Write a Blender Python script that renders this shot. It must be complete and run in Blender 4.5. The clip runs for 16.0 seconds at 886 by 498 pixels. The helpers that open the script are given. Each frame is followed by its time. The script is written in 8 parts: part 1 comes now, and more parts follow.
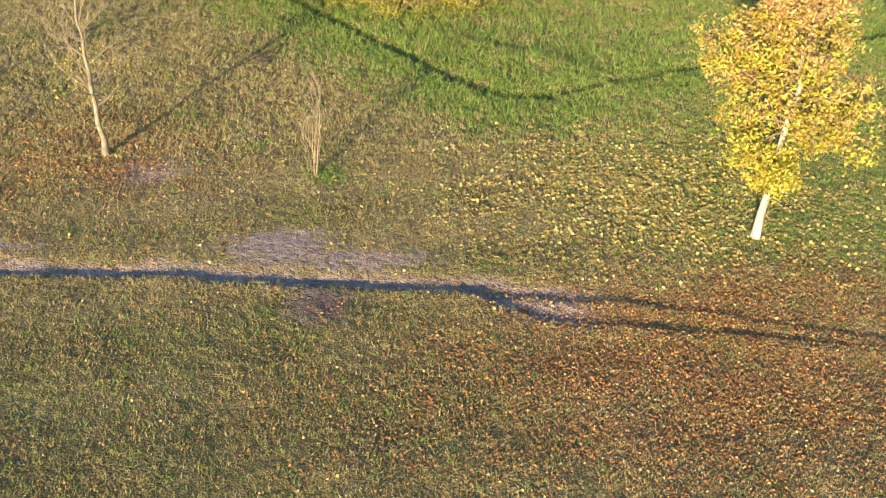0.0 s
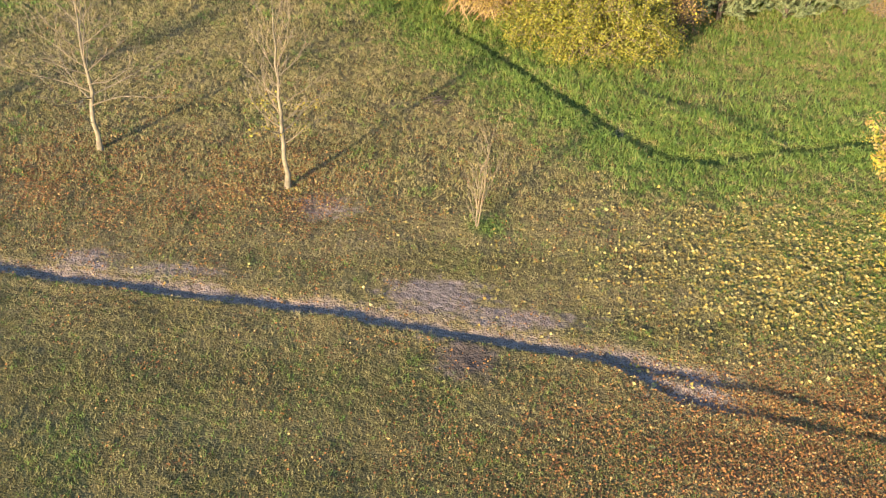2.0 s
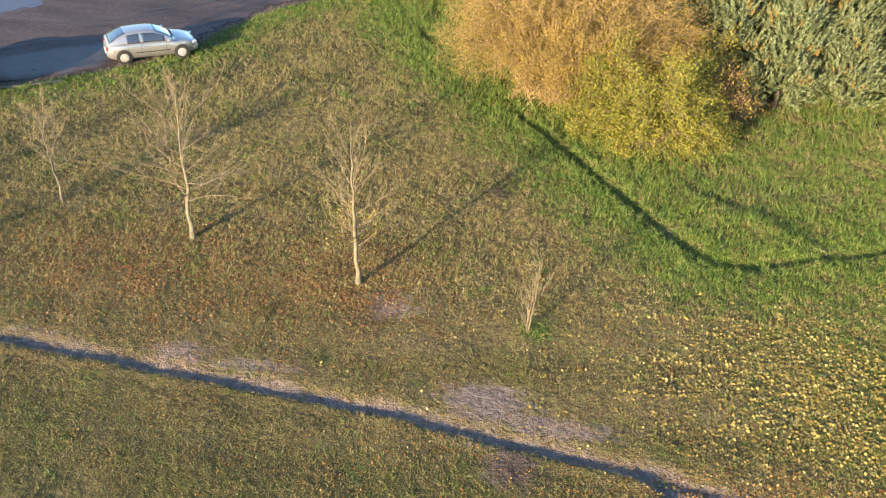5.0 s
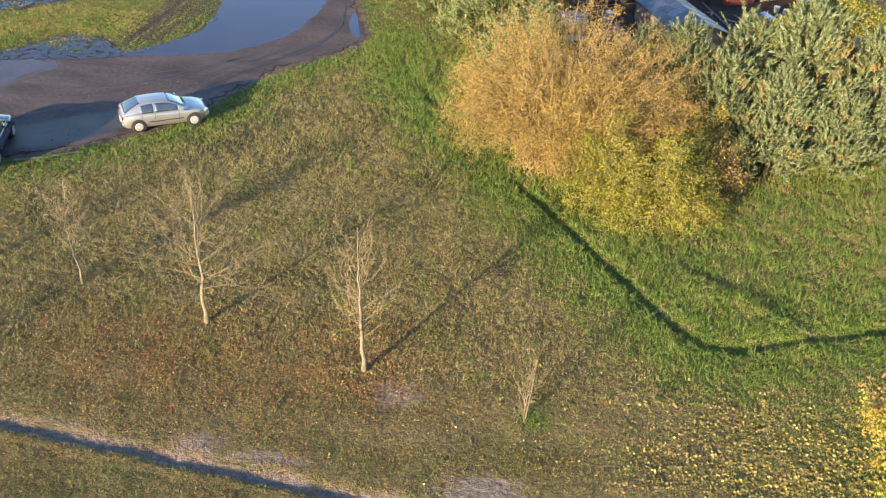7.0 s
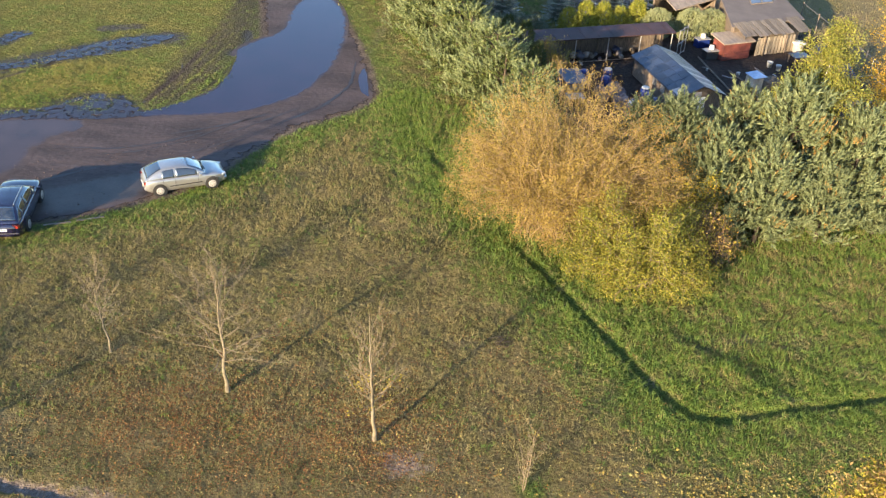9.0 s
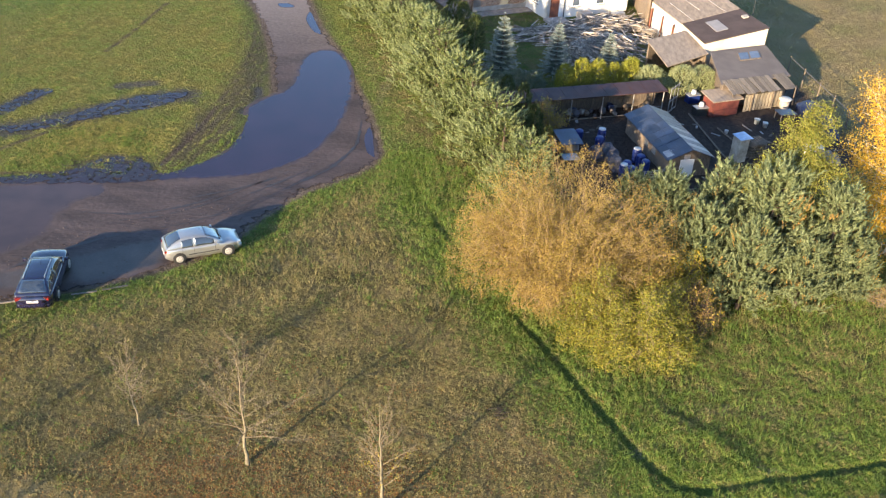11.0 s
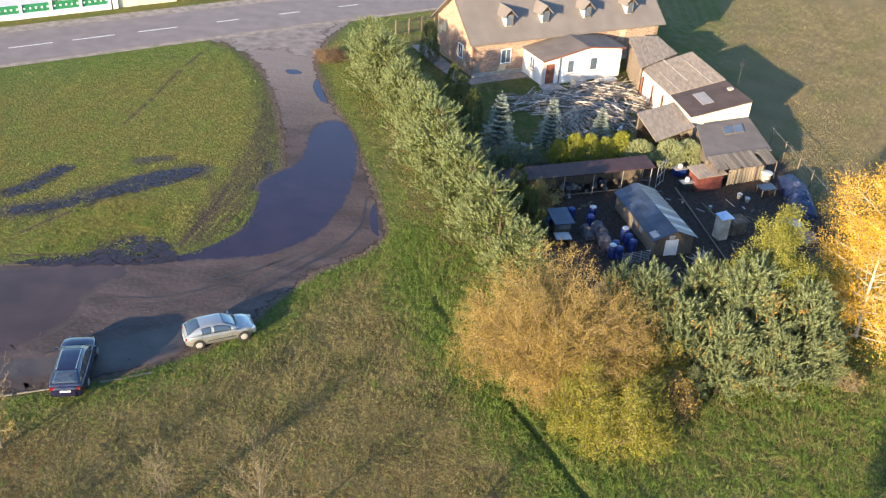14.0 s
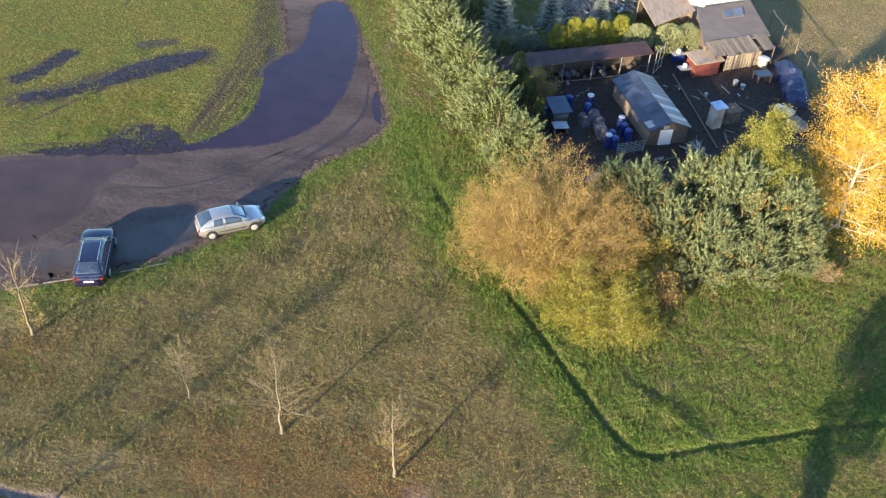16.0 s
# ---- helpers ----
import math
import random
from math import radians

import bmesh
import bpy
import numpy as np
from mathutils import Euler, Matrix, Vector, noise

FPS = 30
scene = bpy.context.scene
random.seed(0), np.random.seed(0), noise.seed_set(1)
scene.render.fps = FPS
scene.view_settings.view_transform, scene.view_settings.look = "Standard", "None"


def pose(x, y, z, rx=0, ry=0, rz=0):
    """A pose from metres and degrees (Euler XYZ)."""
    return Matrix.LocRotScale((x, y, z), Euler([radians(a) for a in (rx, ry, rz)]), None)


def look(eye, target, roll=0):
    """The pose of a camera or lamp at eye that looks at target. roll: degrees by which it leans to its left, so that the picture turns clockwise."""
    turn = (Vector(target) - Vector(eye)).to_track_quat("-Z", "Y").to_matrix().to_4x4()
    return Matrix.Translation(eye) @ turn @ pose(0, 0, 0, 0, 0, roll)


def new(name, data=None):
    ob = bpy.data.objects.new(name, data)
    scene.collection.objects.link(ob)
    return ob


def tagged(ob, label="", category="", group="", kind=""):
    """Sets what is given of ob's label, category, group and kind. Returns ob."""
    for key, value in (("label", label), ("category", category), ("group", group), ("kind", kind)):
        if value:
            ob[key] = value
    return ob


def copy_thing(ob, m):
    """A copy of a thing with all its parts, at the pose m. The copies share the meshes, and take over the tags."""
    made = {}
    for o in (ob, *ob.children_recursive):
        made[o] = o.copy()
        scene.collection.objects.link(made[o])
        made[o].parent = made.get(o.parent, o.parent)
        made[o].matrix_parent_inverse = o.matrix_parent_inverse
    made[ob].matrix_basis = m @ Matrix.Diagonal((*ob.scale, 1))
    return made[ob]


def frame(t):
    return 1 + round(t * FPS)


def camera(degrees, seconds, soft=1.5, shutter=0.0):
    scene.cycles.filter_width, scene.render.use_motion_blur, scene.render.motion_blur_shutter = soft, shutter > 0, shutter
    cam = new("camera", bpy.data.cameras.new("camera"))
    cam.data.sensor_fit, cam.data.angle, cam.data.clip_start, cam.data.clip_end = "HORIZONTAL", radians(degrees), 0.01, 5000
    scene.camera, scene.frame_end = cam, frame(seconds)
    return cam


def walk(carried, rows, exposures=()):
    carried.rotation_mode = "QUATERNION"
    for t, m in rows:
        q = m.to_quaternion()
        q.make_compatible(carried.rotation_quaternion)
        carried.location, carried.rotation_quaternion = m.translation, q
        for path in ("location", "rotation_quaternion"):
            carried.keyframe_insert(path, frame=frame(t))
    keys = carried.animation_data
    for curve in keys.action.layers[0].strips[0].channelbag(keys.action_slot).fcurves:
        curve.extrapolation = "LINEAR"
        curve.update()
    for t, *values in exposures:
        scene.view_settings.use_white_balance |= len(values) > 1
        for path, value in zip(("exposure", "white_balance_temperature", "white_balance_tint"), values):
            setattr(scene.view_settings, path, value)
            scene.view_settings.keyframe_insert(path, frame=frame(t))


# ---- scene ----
cam = camera(50.0, 16.0, 1.25)
PATH = [
    (0, (1.082, 2.187, 11.699), (1.442, 3.832, 10.619), 3.7),
    (0.5, (1.051, 2.109, 12.109), (1.43, 3.751, 11.033), 3.4),
    (1, (0.958, 2.077, 12.482), (1.244, 3.735, 11.402), 3.6),
    (1.5, (0.965, 2.055, 12.863), (1.103, 3.729, 11.776), 3.7),
    (2, (1.058, 2.078, 13.3), (1.091, 3.754, 12.21), 3.6),
    (2.5, (1.101, 2.017, 13.902), (1.077, 3.692, 12.81), 3.7),
    (3, (1.239, 1.9, 14.547), (1.178, 3.575, 13.456), 3.4),
    (5.5, (1.12, 1.466, 17.807), (1.011, 3.138, 16.715), 3.3),
    (6, (1.103, 1.58, 18.595), (0.99, 3.252, 17.504), 3.2),
    (6.5, (1.178, 1.753, 19.47), (1.058, 3.425, 18.379), 3.1),
    (7, (1.06, 1.721, 20.357), (0.944, 3.393, 19.266), 3.2),
    (7.5, (0.998, 1.544, 21.146), (0.878, 3.222, 20.063), 3.2),
    (8, (0.921, 1.405, 21.991), (0.799, 3.084, 20.911), 3.3),
    (8.5, (0.895, 1.216, 22.769), (0.772, 2.898, 21.693), 3.3),
    (9, (0.888, 1.037, 23.657), (0.763, 2.72, 22.583), 3.3),
    (9.5, (0.848, 0.843, 24.683), (0.721, 2.527, 23.611), 3.3),
    (12, (0.492, -0.217, 30.034), (0.369, 1.474, 28.972), 3.5),
    (12.5, (0.463, -0.38, 30.954), (0.339, 1.312, 29.897), 3.5),
    (13, (0.354, -0.541, 31.939), (0.232, 1.153, 30.883), 3.5),
    (13.5, (0.332, -0.7, 32.956), (0.209, 0.995, 31.901), 3.6),
    (14, (0.331, -0.85, 33.909), (0.207, 0.846, 32.857), 3.6),
    (14.5, (0.399, -1.068, 34.822), (0.275, 0.628, 33.769), 3.6),
    (15, (0.37, -1.374, 35.436), (0.254, 0.284, 34.323), 3.7),
    (15.5, (0.25, -1.547, 36.24), (0.147, 0.043, 35.031), 4.0),
    (16, (0.115, -1.516, 37.212), (0.026, 0.002, 35.913), 4.3),
]
walk(cam, [(t, look(eye, target, roll)) for t, eye, target, roll in PATH], [(0, 2.05, 6850, 14), (1.5, 2.03, 6850, 14), (3, 2.0, 6850, 13), (7, 1.95, 6850, 13), (9.5, 1.92, 6800, 13), (12, 1.89, 6700, 13), (14.5, 1.89, 6600, 12), (15.5, 1.95, 6450, 12), (16, 2.01, 6400, 12)])

# ---------------------------------------------------------------- light
SUN_DIR = Vector((0.50, 0.866, 0)).normalized()      # way the shadows fall on the ground
SUN_EL = radians(11.8)
world = bpy.data.worlds.new("world")
scene.world = world
world.use_nodes = True
wn = world.node_tree.nodes
wn.clear()
sky = wn.new("ShaderNodeTexSky")
sky.sky_type = 'NISHITA'
sky.sun_disc = False
sky.sun_elevation = SUN_EL
sky.sun_rotation = math.atan2(-SUN_DIR.x, -SUN_DIR.y)
sky.air_density, sky.dust_density, sky.ozone_density = 1.0, 0.6, 3.6
bg = wn.new("ShaderNodeBackground")
bg.inputs[1].default_value = 0.15
wo = wn.new("ShaderNodeOutputWorld")
world.node_tree.links.new(sky.outputs[0], bg.inputs[0])
world.node_tree.links.new(bg.outputs[0], wo.inputs[0])
sun_data = bpy.data.lights.new("sun", 'SUN')
sun_data.energy, sun_data.angle, sun_data.color = 5.0, radians(0.6), (1.0, 0.795, 0.515)
sun = new("sun", sun_data)
sun.matrix_world = look(-SUN_DIR * 60 * math.cos(SUN_EL) + Vector((0, 40, 60 * math.sin(SUN_EL))), (0, 40, 0))

# ---------------------------------------------------------------- tools
def obj(name, verts, faces, mat, parent=None, label="", smooth=False):
    """One mesh object from plain lists or arrays."""
    me = bpy.data.meshes.new(name)
    me.from_pydata([tuple(v) for v in verts], [], [tuple(f) for f in faces])
    me.materials.append(mat)
    if smooth:
        me.shade_smooth()
    ob = new(name, me)
    if parent:
        ob.parent = parent
    if label:
        ob["label"] = label
    return ob


def fast(name, co, fsize, mat, parent=None, label="", smooth=False, loops=None):
    """One mesh object from an array of corners, fsize corners to a face, corners not shared unless loops are given."""
    co = np.asarray(co, np.float32).reshape(-1, 3)
    idx = np.arange(len(co), dtype=np.int32) if loops is None else np.asarray(loops, np.int32).ravel()
    nf = len(idx) // fsize
    me = bpy.data.meshes.new(name)
    me.vertices.add(len(co))
    me.vertices.foreach_set("co", co.ravel())
    me.loops.add(len(idx))
    me.loops.foreach_set("vertex_index", idx)
    me.polygons.add(nf)
    me.polygons.foreach_set("loop_start", np.arange(0, nf * fsize, fsize, dtype=np.int32))
    me.materials.append(mat)
    me.update(calc_edges=True)
    me.validate()
    if smooth:
        me.shade_smooth()
    ob = new(name, me)
    if parent:
        ob.parent = parent
    if label:
        ob["label"] = label
    return ob


def part(name, bm, material, parent, label="", smooth=False):
    me = bpy.data.meshes.new(name)
    bm.normal_update()
    bm.to_mesh(me)
    bm.free()
    me.materials.append(material)
    if smooth:
        me.shade_smooth()
    ob = new(name, me)
    ob.parent = parent
    if label:
        ob["label"] = label
    return ob


def base(name, m, label, category, group="", kind=""):
    """An Empty at a thing's base."""
    ob = new(name)
    ob.matrix_basis = m
    ob.empty_display_size = 0.2
    return tagged(ob, label, category, group, kind)


def add_box(bm, c, s, rz=0.0, bevel=0.0, rx=0.0, ry=0.0):
    """Adds a box of centre c and size s to bm."""
    r = bmesh.ops.create_cube(bm, size=1.0)
    vs = r["verts"]
    bmesh.ops.transform(bm, matrix=pose(*c, rx, ry, rz) @ Matrix.Diagonal((*s, 1)), verts=vs)
    if bevel:
        es = list({e for v in vs for e in v.link_edges})
        bmesh.ops.bevel(bm, geom=es, offset=bevel, segments=2, affect='EDGES', profile=0.6)
    return bm


def box(c, s, rz=0.0, bevel=0.0, rx=0.0, ry=0.0):
    return add_box(bmesh.new(), c, s, rz, bevel, rx, ry)


def add_cyl(bm, a, b, r0, r1=None, n=10):
    """Adds a tapered rod from a to b."""
    a, b = Vector(a), Vector(b)
    d = b - a
    m = Matrix.Translation((a + b) / 2) @ d.to_track_quat("Z", "Y").to_matrix().to_4x4()
    bmesh.ops.create_cone(bm, cap_ends=True, segments=n, radius1=r0, radius2=r0 if r1 is None else r1, depth=d.length, matrix=m)
    return bm


def cyl(a, b, r0, r1=None, n=10):
    return add_cyl(bmesh.new(), a, b, r0, r1, n)


def lathe(profile, n=16):
    """A turned body from (radius, height) pairs."""
    bm = bmesh.new()
    rings = [[bm.verts.new((r * math.cos(2 * math.pi * k / n), r * math.sin(2 * math.pi * k / n), z)) for k in range(n)] for r, z in profile]
    for a, b in zip(rings, rings[1:]):
        for k in range(n):
            bm.faces.new((a[k], a[(k + 1) % n], b[(k + 1) % n], b[k]))
    bm.faces.new(rings[-1])
    bm.faces.new(rings[0][::-1])
    return bm


def slab(top, thick):
    """A plate from its upper corners, in order, thick metres deep."""
    bm = bmesh.new()
    up = [bm.verts.new(p) for p in top]
    lo = [bm.verts.new((p[0], p[1], p[2] - thick)) for p in top]
    n = len(top)
    bm.faces.new(up)
    bm.faces.new(lo[::-1])
    for k in range(n):
        bm.faces.new((lo[k], lo[(k + 1) % n], up[(k + 1) % n], up[k]))
    bmesh.ops.recalc_face_normals(bm, faces=bm.faces)
    return bm


# ---------------------------------------------------------------- materials
def mat(name, col, col2=None, scale=3.0, rough=0.8, metal=0.0, bump=0.0, fine=40.0, spread=0.5, coat=0.0, spec=0.5, island=0.0, objvar=0.0, detail=6.0, stretch=None):
    """A surface: two colours mixed by noise at two scales, with bump, and shade differing piece by piece."""
    m = bpy.data.materials.new(name)
    m.use_nodes = True
    nt = m.node_tree
    b = nt.nodes["Principled BSDF"]
    b.inputs["Roughness"].default_value = rough
    b.inputs["Metallic"].default_value = metal
    b.inputs["Specular IOR Level"].default_value = spec
    b.inputs["Coat Weight"].default_value = coat
    b.inputs["Coat Roughness"].default_value = 0.08
    c2 = col2 or tuple(v * 0.75 for v in col)
    tc = nt.nodes.new("ShaderNodeTexCoord")
    src = tc.outputs["Object"]
    if stretch:
        mp = nt.nodes.new("ShaderNodeMapping")
        mp.inputs["Scale"].default_value = stretch
        nt.links.new(src, mp.inputs[0])
        src = mp.outputs[0]
    n1 = nt.nodes.new("ShaderNodeTexNoise")
    n1.inputs["Scale"].default_value, n1.inputs["Detail"].default_value = scale, detail
    n2 = nt.nodes.new("ShaderNodeTexNoise")
    n2.inputs["Scale"].default_value, n2.inputs["Detail"].default_value = fine, 4
    nt.links.new(src, n1.inputs["Vector"])
    nt.links.new(src, n2.inputs["Vector"])
    add = nt.nodes.new("ShaderNodeMath")
    add.operation = 'MULTIPLY_ADD'
    add.inputs[1].default_value = 0.35
    nt.links.new(n2.outputs[0], add.inputs[0])
    half = nt.nodes.new("ShaderNodeMath")
    half.operation = 'MULTIPLY'
    half.inputs[1].default_value = 0.65
    nt.links.new(n1.outputs[0], half.inputs[0])
    nt.links.new(half.outputs[0], add.inputs[2])
    rp = nt.nodes.new("ShaderNodeValToRGB")
    rp.color_ramp.elements[0].position = 0.5 - spread * 0.2
    rp.color_ramp.elements[1].position = 0.5 + spread * 0.2
    rp.color_ramp.elements[0].color = (*c2, 1)
    rp.color_ramp.elements[1].color = (*col, 1)
    nt.links.new(add.outputs[0], rp.inputs[0])
    out = rp.outputs[0]
    for amount, kind in ((island, "island"), (objvar, "object")):
        if not amount:
            continue
        if kind == "island":
            rn = nt.nodes.new("ShaderNodeNewGeometry").outputs["Random Per Island"]
        else:
            rn = nt.nodes.new("ShaderNodeObjectInfo").outputs["Random"]
        mr = nt.nodes.new("ShaderNodeMapRange")
        mr.inputs["To Min"].default_value, mr.inputs["To Max"].default_value = 1 - amount, 1 + amount
        nt.links.new(rn, mr.inputs[0])
        hs = nt.nodes.new("ShaderNodeHueSaturation")
        nt.links.new(mr.outputs[0], hs.inputs["Value"])
        nt.links.new(out, hs.inputs["Color"])
        out = hs.outputs[0]
    nt.links.new(out, b.inputs["Base Color"])
    if bump:
        bp = nt.nodes.new("ShaderNodeBump")
        bp.inputs["Strength"].default_value, bp.inputs["Distance"].default_value = bump, 0.05
        nt.links.new(add.outputs[0], bp.inputs["Height"])
        nt.links.new(bp.outputs[0], b.inputs["Normal"])
    return m


def foliage(name, ramp, rough=0.55, trans=0.25):
    """Leaf or blade material: colours from a ramp over the random number of each leaf, with light passing through."""
    m = bpy.data.materials.new(name)
    m.use_nodes = True
    nt = m.node_tree
    b = nt.nodes["Principled BSDF"]
    b.inputs["Roughness"].default_value = rough
    b.inputs["Specular IOR Level"].default_value = 0.25
    geo = nt.nodes.new("ShaderNodeNewGeometry")
    rp = nt.nodes.new("ShaderNodeValToRGB")
    els = rp.color_ramp.elements
    while len(els) < len(ramp):
        els.new(0.5)
    for e, (p, c) in zip(els, ramp):
        e.position, e.color = p, (*c, 1)
    nt.links.new(geo.outputs["Random Per Island"], rp.inputs[0])
    nt.links.new(rp.outputs[0], b.inputs["Base Color"])
    tr = nt.nodes.new("ShaderNodeBsdfTranslucent")
    nt.links.new(rp.outputs[0], tr.inputs[0])
    mx = nt.nodes.new("ShaderNodeMixShader")
    mx.inputs[0].default_value = trans
    nt.links.new(b.outputs[0], mx.inputs[1])
    nt.links.new(tr.outputs[0], mx.inputs[2])
    nt.links.new(mx.outputs[0], nt.nodes["Material Output"].inputs[0])
    return m


ASPHALT = mat("asphalt", (0.20, 0.164, 0.150), (0.155, 0.127, 0.117), 0.6, 0.8, bump=0.15, fine=60)
MARKING = mat("road_paint", (0.75, 0.74, 0.70), (0.5, 0.48, 0.46), 4, 0.6)
GRAVEL = mat("gravel_verge", (0.30, 0.25, 0.21), (0.17, 0.14, 0.11), 1.2, 0.95, bump=0.5, fine=25)
BARK = mat("bark", (0.178, 0.150, 0.095), (0.095, 0.080, 0.052), 6, 0.85, bump=0.5, fine=40)
TWIG = mat("twig", (0.215, 0.168, 0.105), (0.13, 0.10, 0.062), 5, 0.85)
WHITE_WALL = mat("white_render", (0.86, 0.85, 0.82), (0.68, 0.66, 0.62), 1.0, 0.85, bump=0.15, fine=30, spread=0.9)
CREAM_WALL = mat("cream_render", (0.66, 0.60, 0.48), (0.52, 0.46, 0.36), 1.0, 0.85, bump=0.15, fine=30)
ROOF_GREY = mat("roof_felt_grey", (0.15, 0.13, 0.12), (0.115, 0.10, 0.093), 0.8, 0.9, spec=0.2, bump=0.1, fine=30)
ROOF_BROWN = mat("roof_felt_brown", (0.085, 0.063, 0.058), (0.062, 0.046, 0.042), 0.8, 0.9, spec=0.2, bump=0.1, fine=30)
SHEET_PALE = mat("translucent_sheet", (0.34, 0.34, 0.34), (0.20, 0.20, 0.20), 1.2, 0.4, objvar=0.3)
ETERNIT = mat("fibre_cement", (0.36, 0.28, 0.205), (0.15, 0.118, 0.09), 1.6, 0.9, bump=0.4, fine=12, spread=1.0, stretch=(2.2, 0.7, 1))

# ---------------------------------------------------------------- ground
DITCH = [(-6.2, 54.5), (-4.4, 49.4), (-3.1, 46.7), (-1.8, 44.0), (0.6, 40.2), (2.2, 37.8), (3.25, 36.2), (4.8, 33.7), (6.4, 31.1),
         (7.7, 29.1), (8.5, 28.35), (9.5, 28.3), (11.9, 29.1), (15.0, 30.2), (18.5, 31.4), (21.5, 32.2), (26, 33.6), (34, 36)]
ROAD_U = Vector((0.800, 0.600, 0))
ROAD_N = Vector((-0.600, 0.800, 0))
ROAD_O = Vector((-33.6, 88.2, 0))
# near (sunny-side) lip of the trodden trench, and of its second branch
PATH_LINE = [(-60, 24.2), (-40, 23.2), (-24, 22.0), (-13.2, 21.1), (-9.5, 20.62), (-6.3, 20.2), (-3.7, 19.88), (-1.1, 19.56), (1.4, 19.02), (3.9, 18.58), (5.1, 18.3), (5.8, 17.85), (6.3, 17.35), (7.3, 16.9), (8.4, 16.68), (9.6, 16.45), (10.6, 16.15), (13.5, 15.4), (18, 14.0), (30, 10.5)]
PATH_FORK = [(5.4, 18.35), (6.3, 18.1), (7.5, 17.72), (8.7, 17.45), (9.9, 17.1), (10.6, 16.75), (12.6, 16.1), (15, 15.3)]


def away(px, py, line):
    """Distance of many places from a broken line, and the side on which they lie."""
    best = np.full(px.shape, 1e9)
    side = np.zeros(px.shape)
    for (ax, ay), (bx, by) in zip(line, line[1:]):
        dx, dy = bx - ax, by - ay
        k = np.clip(((px - ax) * dx + (py - ay) * dy) / (dx * dx + dy * dy), 0, 1)
        ex, ey = px - ax - k * dx, py - ay - k * dy
        d = np.hypot(ex, ey)
        near = d < best
        best = np.where(near, d, best)
        side = np.where(near, np.sign(dx * ey - dy * ex), side)
    return best, side


def inside(px, py, poly):
    hit = np.zeros(px.shape, bool)
    for (ax, ay), (bx, by) in zip(poly, poly[1:] + poly[:1]):
        cross = (ay > py) != (by > py)
        with np.errstate(divide="ignore", invalid="ignore"):
            hit ^= cross & (px < (bx - ax) * (py - ay) / (by - ay) + ax)
    return hit


def wave(px, py, size, seed=0.0):
    """Soft unevenness in -1..1 from a few crossed waves."""
    out = np.zeros(np.shape(px))
    rs = np.random.RandomState(int(seed * 10) + 7)
    for k in range(7):
        a, ph, f = rs.uniform(0, 6.28), rs.uniform(0, 6.28), rs.uniform(0.6, 2.2) / size
        out = out + np.sin((px * math.cos(a) + py * math.sin(a)) * f * 6.28 + ph) / 4.2
    return out


LOT = [(-60, 27), (-40, 30.5), (-25.1, 34.7), (-23.6, 35.4), (-21.5, 36.3), (-18.9, 37.9), (-17.2, 39.2), (-15.6, 40.5), (-14.3, 42.0), (-13.7, 43.3), (-13.4, 44.8),
       (-12.7, 46.4), (-12.0, 47.9), (-11.2, 49.3), (-10.1, 50.4), (-8.9, 51.8), (-7.9, 53.4), (-7.6, 55.3), (-8.6, 58.9), (-10.0, 63.1), (-11.6, 66.9), (-13.9, 72.8), (-16.1, 77.2),
       (-17.6, 80.9), (-19.1, 84.9), (-19.6, 89.3), (-19.4, 93.2), (-18.9, 99.0), (-27.6, 92.4), (-31.5, 89.5), (-28.6, 87.8), (-27.2, 86.4), (-25.5, 84.4), (-22.9, 79.6), (-21.0, 74.8), (-19.4, 70.4), (-17.9, 65.3),
       (-17.0, 61.7), (-17.6, 60.0), (-17.2, 56.4), (-17.3, 54.0), (-18.3, 51.8), (-19.6, 50.1), (-20.6, 49.5), (-21.8, 50.3), (-22.9, 48.9), (-26.3, 48.0), (-29.3, 47.2), (-31.2, 46.6), (-40, 44), (-60, 39)]


# wet hollows of the field, (line, half width)
WETS = [([(-33.7, 53.0), (-31.4, 54.2), (-29.3, 56.3), (-27.4, 58.2), (-25.3, 60.2), (-23.2, 61.5)], 1.45), ([(-35.0, 55.4), (-33.9, 57.2), (-33.0, 59.5)], 1.0),
        ([(-28.0, 62.0), (-26.1, 63.0)], 0.7), ([(-25.5, 49.4), (-24.3, 50.7), (-22.6, 50.7)], 1.3), ([(-18.3, 59.5), (-17.8, 62.0), (-18.3, 63.8)], 0.4)]


def wetness(px, py):
    out = np.zeros(np.shape(px))
    for line, wide in WETS:
        d, _ = away(px, py, line)
        out = np.maximum(out, np.clip(1.45 - d / wide, 0, 1))
    return np.clip(out + 0.22 * wave(px, py, 1.3, 31) * (out > 0), 0, 1)


BANK = [(6.5, 33.9), (8.2, 32.6), (9.2, 31.9), (10.0, 31.3), (11.6, 29.9), (12.6, 29.3)]


